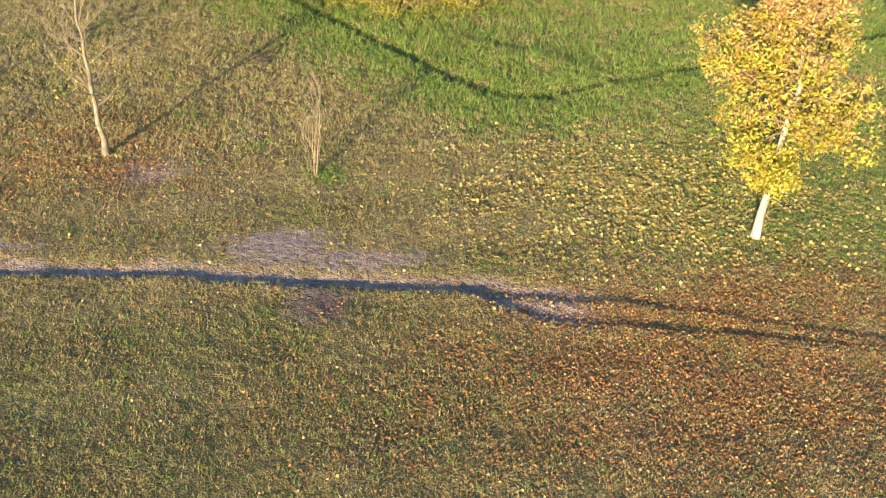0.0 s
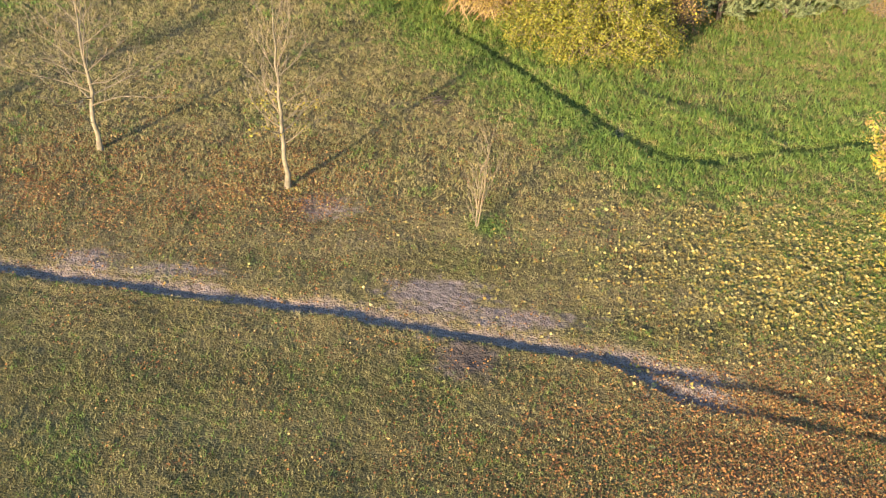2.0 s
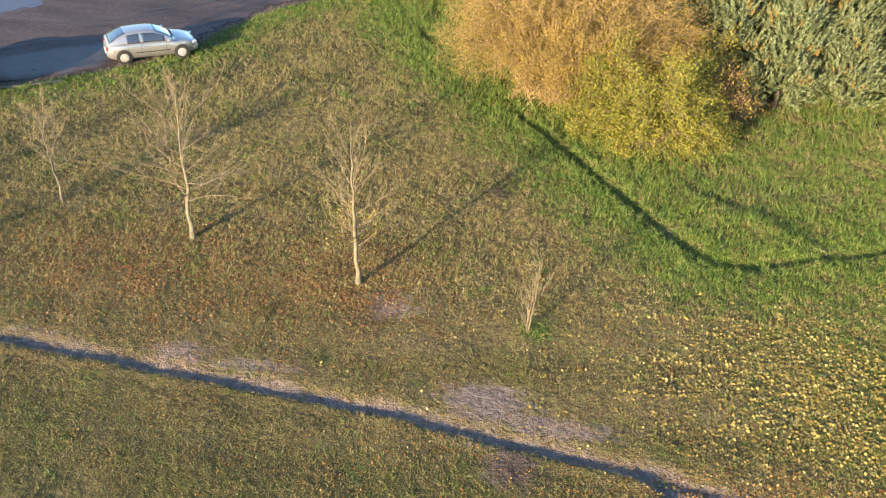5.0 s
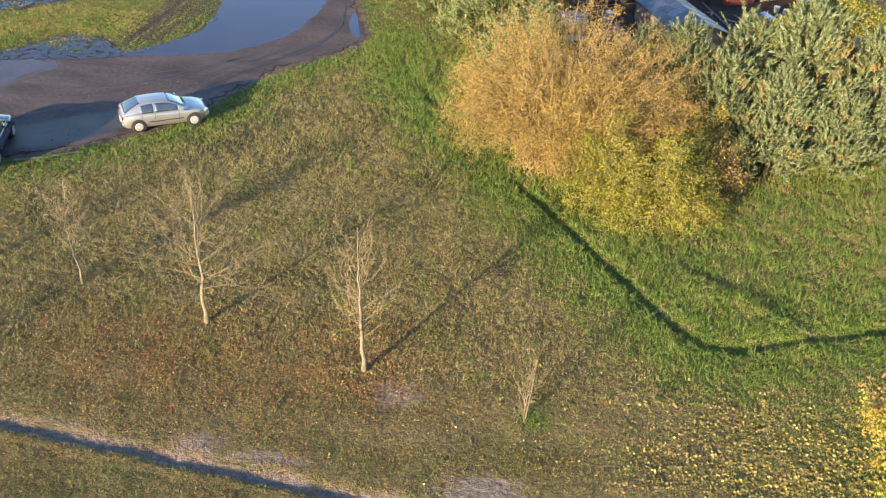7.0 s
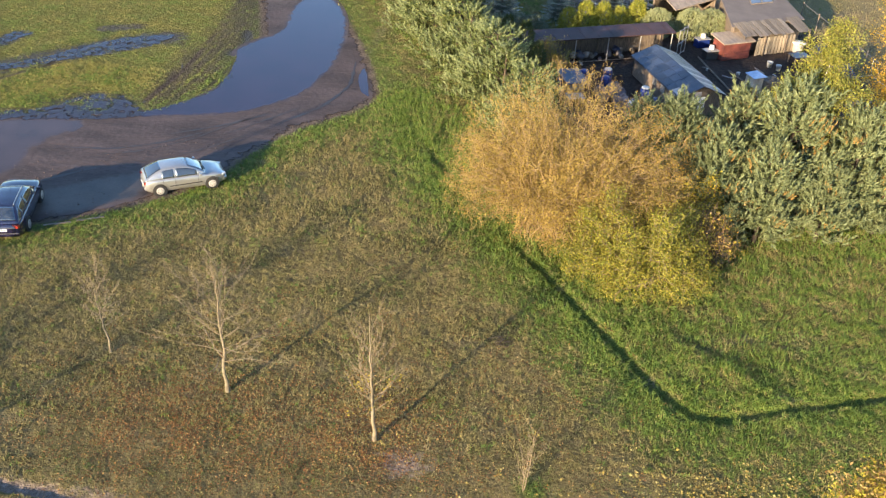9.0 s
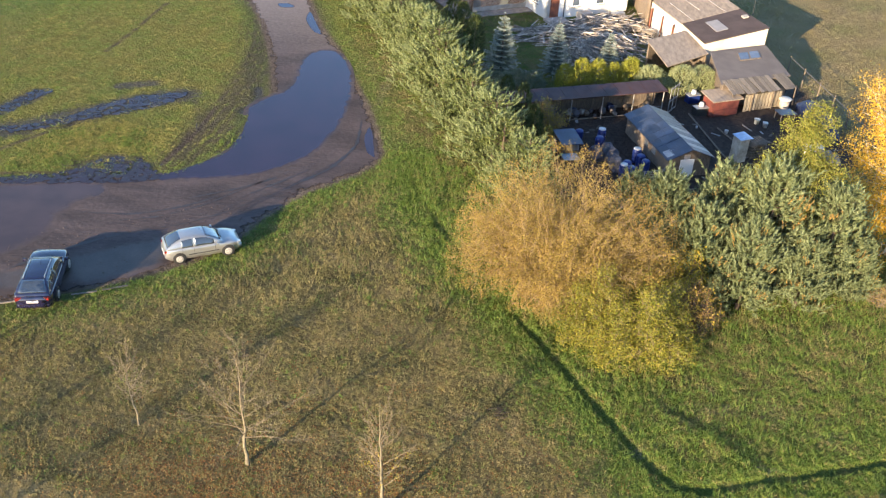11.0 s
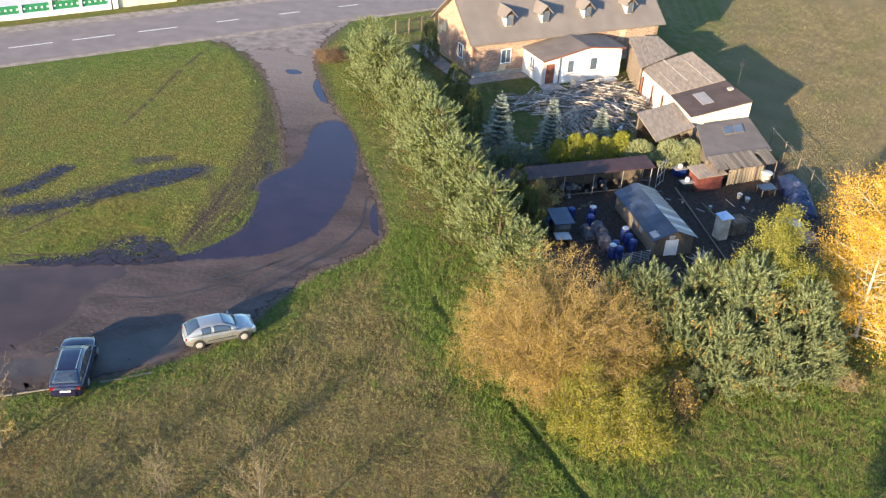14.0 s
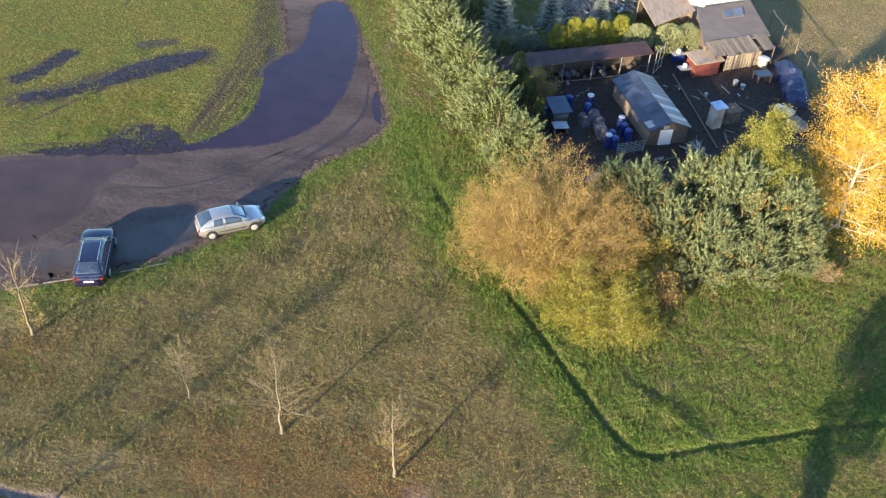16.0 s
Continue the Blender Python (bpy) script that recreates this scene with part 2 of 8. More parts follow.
def ground_z(px, py):
    d, s = away(px, py, DITCH)
    z = 0.035 * wave(px, py, 3.0) + 0.007 * wave(px, py, 1.6, 2)
    wide = 0.21 + 0.05 * wave(px, py, 1.5, 4)
    open_cut = 0.22 + 0.78 * np.maximum(np.clip((39.0 - py) / 1.5, 0, 1), np.clip(1.6 - np.abs(py - 46.8) / 1.1, 0, 1))
    z = z - 0.26 * open_cut * np.clip(1.3 - d / wide, 0, 1) ** 0.8
    # tussocky hay meadow beyond the ditch
    z = z + np.where(s > 0, 1.0, 0.35) * (px > 0) * np.clip((60 - py) / 10, 0, 1) * np.clip((py - 24) / 3, 0, 1) * 0.014 * wave(px, py, 2.4, 52)
    for line, deep in ((PATH_LINE, 0.115), (PATH_FORK, 0.08)):
        d2, s2 = away(px, py, line)
        n = d2 * s2
        dip = np.where(n < 0, np.clip(1 + n / 0.07, 0, 1), np.clip(1 - n / 0.62, 0, 1)) * (1 + 0.35 * wave(px, py, 1.2, 8))
        z = z - deep * (1 - 0.5 * np.clip((px - 6.0) / 2.0, 0, 1)) * dip + 0.03 * np.exp(-((n + 0.25) / 0.2) ** 2)
    d3, _ = away(px, py, LOT + LOT[:1])
    lot = np.where(inside(px, py, LOT), 1.0, -1.0) * d3
    rim = np.clip(1.4 - np.abs(lot) / 0.9, 0, 1)
    z = z * (1 - rim) + 0.003 * rim - 0.055 * np.clip(lot / 0.6 - 0.5, 0, 1)
    z = z + 0.07 * np.clip(-lot / 1.6, 0, 1) * np.clip((-12 - px) / 3, 0, 1) * np.clip((py - 45) / 2, 0, 1) * np.clip((-1.5 - (px - ROAD_O.x) * ROAD_N.x - (py - ROAD_O.y) * ROAD_N.y) / 3, 0, 1)
    z = z - 0.05 * wetness(px, py)
    # low bank behind the bend of the ditch
    hd, hs = away(px, py, BANK)
    n = hd * hs
    z = z + (0.14 + 0.07 * wave(px, py, 0.9, 37)) * np.where(n < 0, np.clip(1 + n / 1.6, 0, 1), np.clip(1 - n / 0.55, 0, 1)) * np.clip((px - 7.6) / 0.8, 0, 1) * np.clip((12.6 - px) / 0.9, 0, 1)
    far = np.clip((np.hypot(px, py - 50) - 90) / 60, 0, 1)
    return z * (1 - far)


def steps(*runs):
    out = []
    for a, b, s in runs:
        out += list(np.arange(a, b - 1e-6, s))
    return np.array(out + [runs[-1][1]])


gx = steps((-3000, -200, 400), (-200, -60, 20), (-60, -32, 0.5), (-32, -12, 0.22), (-12, 24, 0.22), (24, 60, 1.0), (60, 200, 20), (200, 3000, 400))
gy = steps((-2000, -100, 400), (-100, 0, 20), (0, 12, 1), (12, 14.6, 0.2), (14.6, 22.2, 0.08), (22.2, 50, 0.2), (50, 82, 0.3), (82, 110, 0.6), (110, 210, 20), (210, 4210, 400))
GX, GY = np.meshgrid(gx, gy)
GZ = ground_z(GX, GY)
nx, ny = len(gx), len(gy)
ii = (np.arange(ny - 1)[:, None] * nx + np.arange(nx - 1)[None]).ravel()
quads = np.stack([ii, ii + 1, ii + 1 + nx, ii + nx], 1)


def ground_material():
    """Turf: greens, straw and soil mixed at several scales, lusher along the ditch and the field."""
    m = bpy.data.materials.new("turf")
    m.use_nodes = True
    nt = m.node_tree
    b = nt.nodes["Principled BSDF"]
    b.inputs["Roughness"].default_value = 0.95
    b.inputs["Specular IOR Level"].default_value = 0.15
    tc = nt.nodes.new("ShaderNodeTexCoord").outputs["Object"]
    at = nt.nodes.new("ShaderNodeVertexColor")
    at.layer_name = "cover"
    sep = nt.nodes.new("ShaderNodeSeparateColor")
    nt.links.new(at.outputs[0], sep.inputs[0])

    def noise_ramp(scale, lo, hi, detail=6):
        n = nt.nodes.new("ShaderNodeTexNoise")
        n.inputs["Scale"].default_value, n.inputs["Detail"].default_value = scale, detail
        nt.links.new(tc, n.inputs["Vector"])
        r = nt.nodes.new("ShaderNodeMapRange")
        r.inputs["From Min"].default_value, r.inputs["From Max"].default_value = lo, hi
        nt.links.new(n.outputs[0], r.inputs[0])
        return r.outputs[0]

    def mix(f, a, c):
        x = nt.nodes.new("ShaderNodeMix")
        x.data_type = 'RGBA'
        if f is not None:
            nt.links.new(f, x.inputs[0])
        for sock, v in ((x.inputs[6], a), (x.inputs[7], c)):
            if isinstance(v, tuple):
                sock.default_value = (*v, 1)
            else:
                nt.links.new(v, sock)
        return x.outputs[2]

    dull = mix(noise_ramp(0.9, 0.35, 0.65), (0.108, 0.094, 0.035), (0.142, 0.110, 0.046))
    dull = mix(noise_ramp(14, 0.35, 0.7), dull, (0.055, 0.054, 0.018))
    dull = mix(noise_ramp(7.5, 0.50, 0.70), dull, (0.075, 0.064, 0.024))
    dull = mix(noise_ramp(45, 0.45, 0.75), dull, (0.22, 0.17, 0.085))
    lush = mix(noise_ramp(6, 0.3, 0.7), (0.062, 0.115, 0.018), (0.115, 0.155, 0.030))
    lush = mix(noise_ramp(5.0, 0.50, 0.68), lush, (0.045, 0.080, 0.018))
    lush = mix(noise_ramp(1.1, 0.52, 0.70), lush, (0.17, 0.155, 0.05))
    lush = mix(noise_ramp(40, 0.45, 0.75), lush, (0.15, 0.17, 0.045))
    soil = mix(noise_ramp(5, 0.3, 0.7), (0.20, 0.15, 0.122), (0.36, 0.285, 0.24))
    soil = mix(noise_ramp(35, 0.45, 0.8), soil, (0.09, 0.07, 0.05))
    dry = mix(noise_ramp(9, 0.3, 0.7), (0.20, 0.155, 0.075), (0.29, 0.225, 0.115))
    dull = mix(at.outputs[1], dull, dry)
    wt = nt.nodes.new("ShaderNodeVertexColor")
    wt.layer_name = "wet"
    sw = nt.nodes.new("ShaderNodeSeparateColor")
    nt.links.new(wt.outputs[0], sw.inputs[0])
    mown = mix(noise_ramp(2.5, 0.3, 0.7), (0.145, 0.134, 0.035), (0.205, 0.178, 0.05))
    mown = mix(noise_ramp(18, 0.4, 0.75), mown, (0.06, 0.07, 0.018))
    dull = mix(sw.outputs[1], dull, mown)
    cur = mix(sep.outputs[0], dull, lush)
    # bare soil breaks through where the cover is thin
    gate = nt.nodes.new("ShaderNodeMath")
    gate.operation = 'MULTIPLY_ADD'
    gate.inputs[1].default_value = 1.6
    nt.links.new(sep.outputs[1], gate.inputs[0])
    off = nt.nodes.new("ShaderNodeMath")
    off.operation = 'SUBTRACT'
    nt.links.new(noise_ramp(7, 0.25, 0.75), off.inputs[0])
    off.inputs[1].default_value = 1.0
    nt.links.new(off.outputs[0], gate.inputs[2])
    cl = nt.nodes.new("ShaderNodeClamp")
    nt.links.new(gate.outputs[0], cl.inputs[0])
    cur = mix(cl.outputs[0], cur, soil)
    mud = mix(noise_ramp(4, 0.3, 0.7), (0.044, 0.033, 0.028), (0.085, 0.064, 0.053))
    cur = mix(sep.outputs[2], cur, mud)
    # standing wet: dark, smooth soil with turf showing through
    wg = nt.nodes.new("ShaderNodeMath")
    wg.operation = 'MULTIPLY_ADD'
    wg.inputs[1].default_value = 1.7
    nt.links.new(sw.outputs[0], wg.inputs[0])
    wo_ = nt.nodes.new("ShaderNodeMath")
    wo_.operation = 'MULTIPLY'
    wo_.inputs[1].default_value = -1.3
    nt.links.new(noise_ramp(6.5, 0.25, 0.75), wo_.inputs[0])
    nt.links.new(wo_.outputs[0], wg.inputs[2])
    wc = nt.nodes.new("ShaderNodeClamp")
    nt.links.new(wg.outputs[0], wc.inputs[0])
    cur = mix(wc.outputs[0], cur, (0.046, 0.039, 0.033))
    rr = nt.nodes.new("ShaderNodeMapRange")
    rr.inputs["To Min"].default_value, rr.inputs["To Max"].default_value = 0.95, 0.5
    nt.links.new(wc.outputs[0], rr.inputs[0])
    nt.links.new(rr.outputs[0], b.inputs["Roughness"])
    nt.links.new(cur, b.inputs["Base Color"])
    bp = nt.nodes.new("ShaderNodeBump")
    bp.inputs["Strength"].default_value, bp.inputs["Distance"].default_value = 1.0, 0.11
    hs_ = nt.nodes.new("ShaderNodeMath")
    hs_.operation = 'MULTIPLY_ADD'
    hs_.inputs[1].default_value = 2.0
    nt.links.new(noise_ramp(4.5, 0.2, 0.8), hs_.inputs[0])
    nt.links.new(noise_ramp(22, 0.2, 0.8), hs_.inputs[2])
    nt.links.new(hs_.outputs[0], bp.inputs["Height"])
    nt.links.new(bp.outputs[0], b.inputs["Normal"])
    return m


TRACKS = [[(-20.9, 51.1), (-20.6, 53.5), (-20.3, 56.0), (-20.3, 59.2), (-20.3, 62.0), (-20.5, 67.3), (-21.2, 73.2), (-22.9, 79.6), (-25.1, 85.3)], [(-19.4, 51.0), (-19.0, 54.2), (-18.6, 57.7), (-18.9, 62.4), (-19.2, 67.6), (-20.3, 73.4), (-21.7, 78.5)],
          [(-18.1, 53.2), (-17.6, 57.0), (-17.7, 61.6), (-18.1, 66.7)], [(-20.6, 52.7), (-20.8, 55.9), (-20.9, 58.1), (-22.1, 60.7)], [(-20.2, 53.0), (-19.7, 57.0), (-19.7, 61.6), (-19.8, 67.0), (-20.8, 73.2)],
          [(-18.9, 53.4), (-18.2, 57.4), (-18.3, 62.0), (-18.6, 67.0), (-19.6, 72.6)], [(-31, 47.6), (-27, 48.6), (-24, 49.2)], [(-31.6, 50.4), (-29.5, 54.0), (-26.7, 58.0)], [(-30.8, 85.6), (-31.3, 79.5), (-31.4, 72.6), (-31.7, 68.3)]]
PATCHES = [(1.3, 20.5, 1.4, 0.9, 1.25), (3.1, 19.75, 1.9, 0.45, 1.1), (-7.2, 21.2, 1.1, 0.6, 0.95), (-5.0, 20.95, 1.8, 0.45, 0.8), (6.9, 17.5, 0.9, 0.6, 1.0), (-22.5, 83, 1.0, 3.0, 0.5), (-30, 87.2, 3.0, 0.5, 0.5), (-22.0, 88.5, 1.0, 2.0, 0.4), (-9.3, 66, 0.6, 7.0, 0.45), (-0.4, 31.2, 1.1, 0.5, 0.3), (4.5, 26, 1.4, 1.0, 0.3), (-5.5, 28.5, 1.6, 1.0, 0.25), (-11, 33, 2.2, 1.3, 0.3), (-8.5, 36.5, 1.8, 1.0, 0.3), (11.0, 33.3, 1.2, 0.9, 0.5), (12.3, 30.0, 1.0, 0.6, 0.45), (15.3, 32.4, 1.6, 0.8, 0.35),
           (-1.8, 24.3, 1.2, 0.9, 0.88), (-0.8, 22.6, 1.0, 0.7, 0.35), (2.0, 18.2, 0.8, 0.9, 0.85), (1.4, 18.9, 1.0, 0.4, 0.5), (-11.5, 21.5, 1.5, 0.4, 0.6), (13.5, 33.5, 1.5, 1.2, 0.35), (6.9, 30.2, 0.9, 0.7, 0.4)]
YARD = [(-4.6, 82.4), (-1.6, 70.5), (0.2, 61.5), (3.0, 52.5), (6.5, 48.5), (12, 49.5), (18, 53), (24.4, 61.0), (22.8, 74.0), (19.5, 84), (13, 93), (0, 88)]


def cover(px, py):
    """Lushness, bareness and mud of the ground at many places."""
    d, s = away(px, py, DITCH)
    lush = np.where(s > 0, np.clip(1.05 - d / 7, 0.46, 1) + 0.34 * wave(px, py, 2.2, 19), np.clip(1.15 - d / 3.4, 0, 1)) + 0.2 * wave(px, py, 4, 1)
    right = np.clip((px - 7) / 6, 0, 1) * np.clip((30 - py) / 4, 0, 1) * np.clip((py - 17) / 3, 0, 1)
    calm = np.where(s > 0, 1.0, 1 - 0.7 * np.clip((d - 3.0) / 2, 0, 1))
    lush = np.maximum(lush, 0.65 * right) + (0.22 * wave(px, py, 1.6, 11) + 0.12 * wave(px, py, 0.7, 12)) * calm + 0.06 * calm
    lush = np.maximum(lush, 0.95 * np.clip(1.4 - np.hypot(px - 2.6, py - 23.75) / 0.55, 0, 1))
    lush = lush + 0.07 * np.clip((19.5 - py) / 1.5, 0, 1) * np.clip((5.5 - px) / 3, 0, 1)
    lush = np.maximum(lush, np.clip(1.5 - d / 2.2, 0, 1) * np.clip((py - 37) / 3, 0, 1) * (0.92 + 0.2 * wave(px, py, 1.5, 65)))
    lot_d, _ = away(px, py, LOT + LOT[:1])
    lush = np.maximum(lush, np.clip(1.1 - lot_d / 3.0, 0, 1) * 0.88)
    field = np.clip((-8 - px) / 6, 0, 1) * np.clip((py - 46) / 4, 0, 1)
    lush = np.maximum(lush, field * (0.30 + 0.30 * wave(px, py, 6, 3) + 0.22 * wave(px, py, 2.6, 63)))
    rn = (px - ROAD_O.x) * ROAD_N.x + (py - ROAD_O.y) * ROAD_N.y
    lush = np.maximum(lush, 0.95 * np.clip(1.4 + rn / 8, 0, 1) * np.clip(-px / 10 - 0.6, 0, 1) * (rn < 0))
    lawn = np.clip((px - 16 - (py - 80) * 0.2) / 4, 0, 1) * np.clip((py - 62) / 6, 0, 1)
    lush = lush * (1 - lawn) + lawn * (0.04 + 0.20 * wave(px, py, 9, 5))
    bare = np.zeros(np.shape(px))
    for line in (PATH_LINE, PATH_FORK):
        p_d, p_s = away(px, py, line)
        n = p_d * p_s
        bare = np.maximum(bare, (1 - 0.72 * np.clip((px - 7.2) / 1.2, 0, 1)) * np.where(n < 0, np.clip(1 + n / 0.12, 0, 1), np.clip(1.5 - n / (0.52 + 0.16 * wave(px, py, 2, 6)), 0, 1)))
    for line in TRACKS:
        t_d, _ = away(px, py, line)
        bare = np.maximum(bare, 0.30 * np.clip(1.2 - t_d / 0.5, 0, 1))
    for cx, cy, rx, ry, a in PATCHES:
        bare = np.maximum(bare, a * np.clip(1.3 - np.hypot((px - cx) / rx, (py - cy) / ry) + 0.34 * wave(px, py, 0.9, 61), 0, 1))
    lot_in = np.where(inside(px, py, LOT), 1.0, -1.0) * lot_d
    bare = np.maximum(bare, np.clip(0.5 + lot_in / 0.5, 0, 1))
    y_d, _ = away(px, py, YARD + YARD[:1])
    mud = np.clip(0.5 + np.where(inside(px, py, YARD), 1.0, -1.0) * y_d / 1.0, 0, 1) * np.clip((69.0 - 0.25 * (2 - px) - py) / 1.0, 0, 1)
    mud = np.maximum(mud, 0.85 * np.clip(1.3 - np.hypot((px - 2.1) / 0.75, (py - 18.15) / 0.8), 0, 1))
    band, _ = away(px, py, [(-20.2, 51.0), (-19.6, 57.0), (-19.2, 62.0), (-19.6, 69.0), (-21.5, 77.0)])
    mud = np.maximum(mud, np.clip(1.3 - band / 1.9, 0, 1) * np.clip(0.55 + 0.36 * np.sin(band * 11 + wave(px, py, 3, 35)) + 0.3 * wave(px, py, 2.0, 36), 0, 0.75))
    worn = np.clip(0.8 + lot_in / (np.where(py > 46.5, 1.5, 0.7) * (1 + 0.35 * wave(px, py, 1.7, 53))), 0, 1) * (lot_in < 1.2)
    mud = np.maximum(mud, 0.7 * worn * np.clip((-15.0 - px) / 1.5, 0, 1))
    bare = np.maximum(bare, 0.4 * worn)
    mud = np.maximum(mud, np.clip(0.62 + 0.25 * wave(px, py, 1.1, 64), 0, 1) * np.clip(0.75 + lot_in / 0.45, 0, 1))
    # gash darkened for its dark soil and the shade lying in it
    gash, _ = away(px, py, TRACKS[0][:4])
    mud = np.maximum(mud, np.clip(1.35 - gash / 0.34, 0, 1))
    for line in TRACKS:
        t_d, _ = away(px, py, line)
        mud = np.maximum(mud, 0.9 * np.clip(1.25 - t_d / 0.21, 0, 1) * np.clip(0.75 + 0.7 * wave(px, py, 2.5, 33), 0, 1))
    return np.clip(lush, 0, 1), np.clip(bare, 0, 1), mud


def in_field(px, py):
    """Share of the mown field between the lot and the road."""
    d, _ = away(px, py, LOT + LOT[:1])
    return np.clip((-12 - px) / 3, 0, 1) * np.clip((py - 45) / 2, 0, 1) * np.where(inside(px, py, LOT), 0.0, 1.0)


def dryness(px, py):
    """How straw-coloured the turf is: the far lawn, and patches of the meadow."""
    lawn = np.clip((px - 17 - (84 - py) * 0.12) / 3, 0, 1) * np.clip((py - 55) / 6, 0, 1)
    meadow = 0.38 + 0.30 * wave(px, py, 3.5, 15) + 0.22 * wave(px, py, 1.1, 16)
    meadow = meadow - 0.30 * np.clip((19.5 - py) / 1.5, 0, 1) * np.clip((6 - px) / 3, 0, 1)
    meadow = meadow + 0.05 * np.clip((-14 - px) / 5, 0, 1) * np.clip((py - 44) / 4, 0, 1)
    return np.clip(np.maximum(meadow, lawn * (0.85 + 0.25 * wave(px, py, 7, 17))) , 0, 1)


TURF = ground_material()
ground = fast("ground", np.stack([GX, GY, GZ], -1), 4, TURF, loops=quads, smooth=True)
tagged(ground, "autumn turf with worn soil patches and a narrow ditch", "ground", kind="structure")
col = ground.data.color_attributes.new("cover", 'FLOAT_COLOR', 'POINT')
cv = np.ones((nx * ny, 4), np.float32)
cv[:, 0], cv[:, 1], cv[:, 2] = (v.ravel() for v in cover(GX, GY))
cv[:, 3] = dryness(GX, GY).ravel()
col.data.foreach_set("color", cv.ravel())
wet_col = ground.data.color_attributes.new("wet", 'FLOAT_COLOR', 'POINT')
cw = np.ones((nx * ny, 4), np.float32)
cw[:, 0], cw[:, 1] = wetness(GX, GY).ravel(), in_field(GX, GY).ravel()
wet_col.data.foreach_set("color", cw.ravel())


def ribbon(name, line_a, line_b, z, material, label, category):
    """A strip between two broken lines with as many corners."""
    va = [(x, y, z) for x, y in line_a] + [(x, y, z) for x, y in line_b]
    n = len(line_a)
    fs = [(k, k + 1, n + k + 1, n + k) for k in range(n - 1)]
    ob = obj(name, va, fs, material)
    return tagged(ob, label, category, kind="structure")


def rd(u, n, z=0.0):
    return ROAD_O + ROAD_U * u + ROAD_N * n + Vector((0, 0, z))


ribbon("verge", [rd(u, -0.7)[:2] for u in (-400, 400)], [rd(u, 10.6)[:2] for u in (-400, 400)], 0.035, GRAVEL, "stony gravel verge along the asphalt road", "verge")
road = tagged(part("road", slab([rd(-400, 0, 0.06), rd(400, 0, 0.06), rd(400, 8.6, 0.06), rd(-400, 8.6, 0.06)], 0.05), ASPHALT, None), "worn grey asphalt two-lane road", "road", kind="structure")
dashes = [(-15.72 - 6.1 * k, 4.1) for k in range(16)] + [(-9.8, 4.1), (-3.36, 4.1)] + [(4.94 + 7.1 * k, 2.4) for k in range(20)]
for u0, long in dashes:
    part("lane_mark", slab([rd(u0, 4.13, 0.068), rd(u0 + long, 4.13, 0.068), rd(u0 + long, 4.28, 0.068), rd(u0, 4.28, 0.068)], 0.006), MARKING, road)

# ---------------------------------------------------------------- trees and shrubs
LEAF_YELLOW = foliage("leaf_yellow", [(0.0, (0.21, 0.145, 0.03)), (0.25, (0.29, 0.225, 0.03)), (0.7, (0.36, 0.295, 0.04)), (1.0, (0.20, 0.205, 0.035))], trans=0.35)
LEAF_PEACH = foliage("leaf_peach", [(0.0, (0.26, 0.155, 0.055)), (0.4, (0.335, 0.22, 0.08)), (0.8, (0.38, 0.275, 0.10)), (1.0, (0.36, 0.285, 0.075))], trans=0.35)
LEAF_GOLD = foliage("leaf_gold", [(0.0, (0.42, 0.22, 0.02)), (0.5, (0.60, 0.36, 0.035)), (1.0, (0.66, 0.46, 0.07))], trans=0.35)
LEAF_LIME = foliage("leaf_lime", [(0.0, (0.14, 0.17, 0.02)), (0.5, (0.30, 0.30, 0.04)), (1.0, (0.45, 0.42, 0.06))], trans=0.3)
LEAF_RUST = foliage("leaf_rust", [(0.0, (0.205, 0.142, 0.036)), (0.35, (0.265, 0.186, 0.046)), (0.8, (0.312, 0.230, 0.058)), (1.0, (0.285, 0.24, 0.056))], trans=0.3)
LEAF_OLIVE = foliage("leaf_olive", [(0.0, (0.15, 0.13, 0.02)), (0.4, (0.30, 0.24, 0.03)), (0.8, (0.42, 0.33, 0.04)), (1.0, (0.25, 0.26, 0.03))], trans=0.3)
LEAF_OCHRE = foliage("leaf_ochre", [(0.0, (0.105, 0.128, 0.020)), (0.5, (0.195, 0.192, 0.028)), (1.0, (0.285, 0.252, 0.040))], trans=0.3)
LEAF_BIRCH = foliage("leaf_birch", [(0.0, (0.11, 0.13, 0.024)), (0.5, (0.20, 0.205, 0.036)), (1.0, (0.30, 0.275, 0.055))], trans=0.3)
LEAF_DRY = foliage("leaf_dry", [(0.0, (0.16, 0.10, 0.05)), (0.6, (0.33, 0.20, 0.08)), (1.0, (0.45, 0.33, 0.12))], trans=0.2)
LEAF_WEED = foliage("leaf_weed", [(0.0, (0.085, 0.048, 0.028)), (0.6, (0.15, 0.085, 0.045)), (1.0, (0.20, 0.135, 0.06))], trans=0.2)
# inner needles of the pine row, darkened for the shaded gaps between shoots
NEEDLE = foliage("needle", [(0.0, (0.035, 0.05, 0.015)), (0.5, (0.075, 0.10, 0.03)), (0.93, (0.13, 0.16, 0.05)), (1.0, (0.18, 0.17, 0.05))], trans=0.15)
NEEDLE_TIP = foliage("needle_tip", [(0.0, (0.13, 0.165, 0.066)), (0.5, (0.20, 0.225, 0.09)), (1.0, (0.29, 0.30, 0.12))], trans=0.2)
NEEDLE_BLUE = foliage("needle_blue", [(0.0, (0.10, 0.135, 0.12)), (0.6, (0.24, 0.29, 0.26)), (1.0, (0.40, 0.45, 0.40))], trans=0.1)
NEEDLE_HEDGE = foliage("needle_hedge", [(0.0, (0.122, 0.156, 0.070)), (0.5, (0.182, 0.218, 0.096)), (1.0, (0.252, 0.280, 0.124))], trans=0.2)
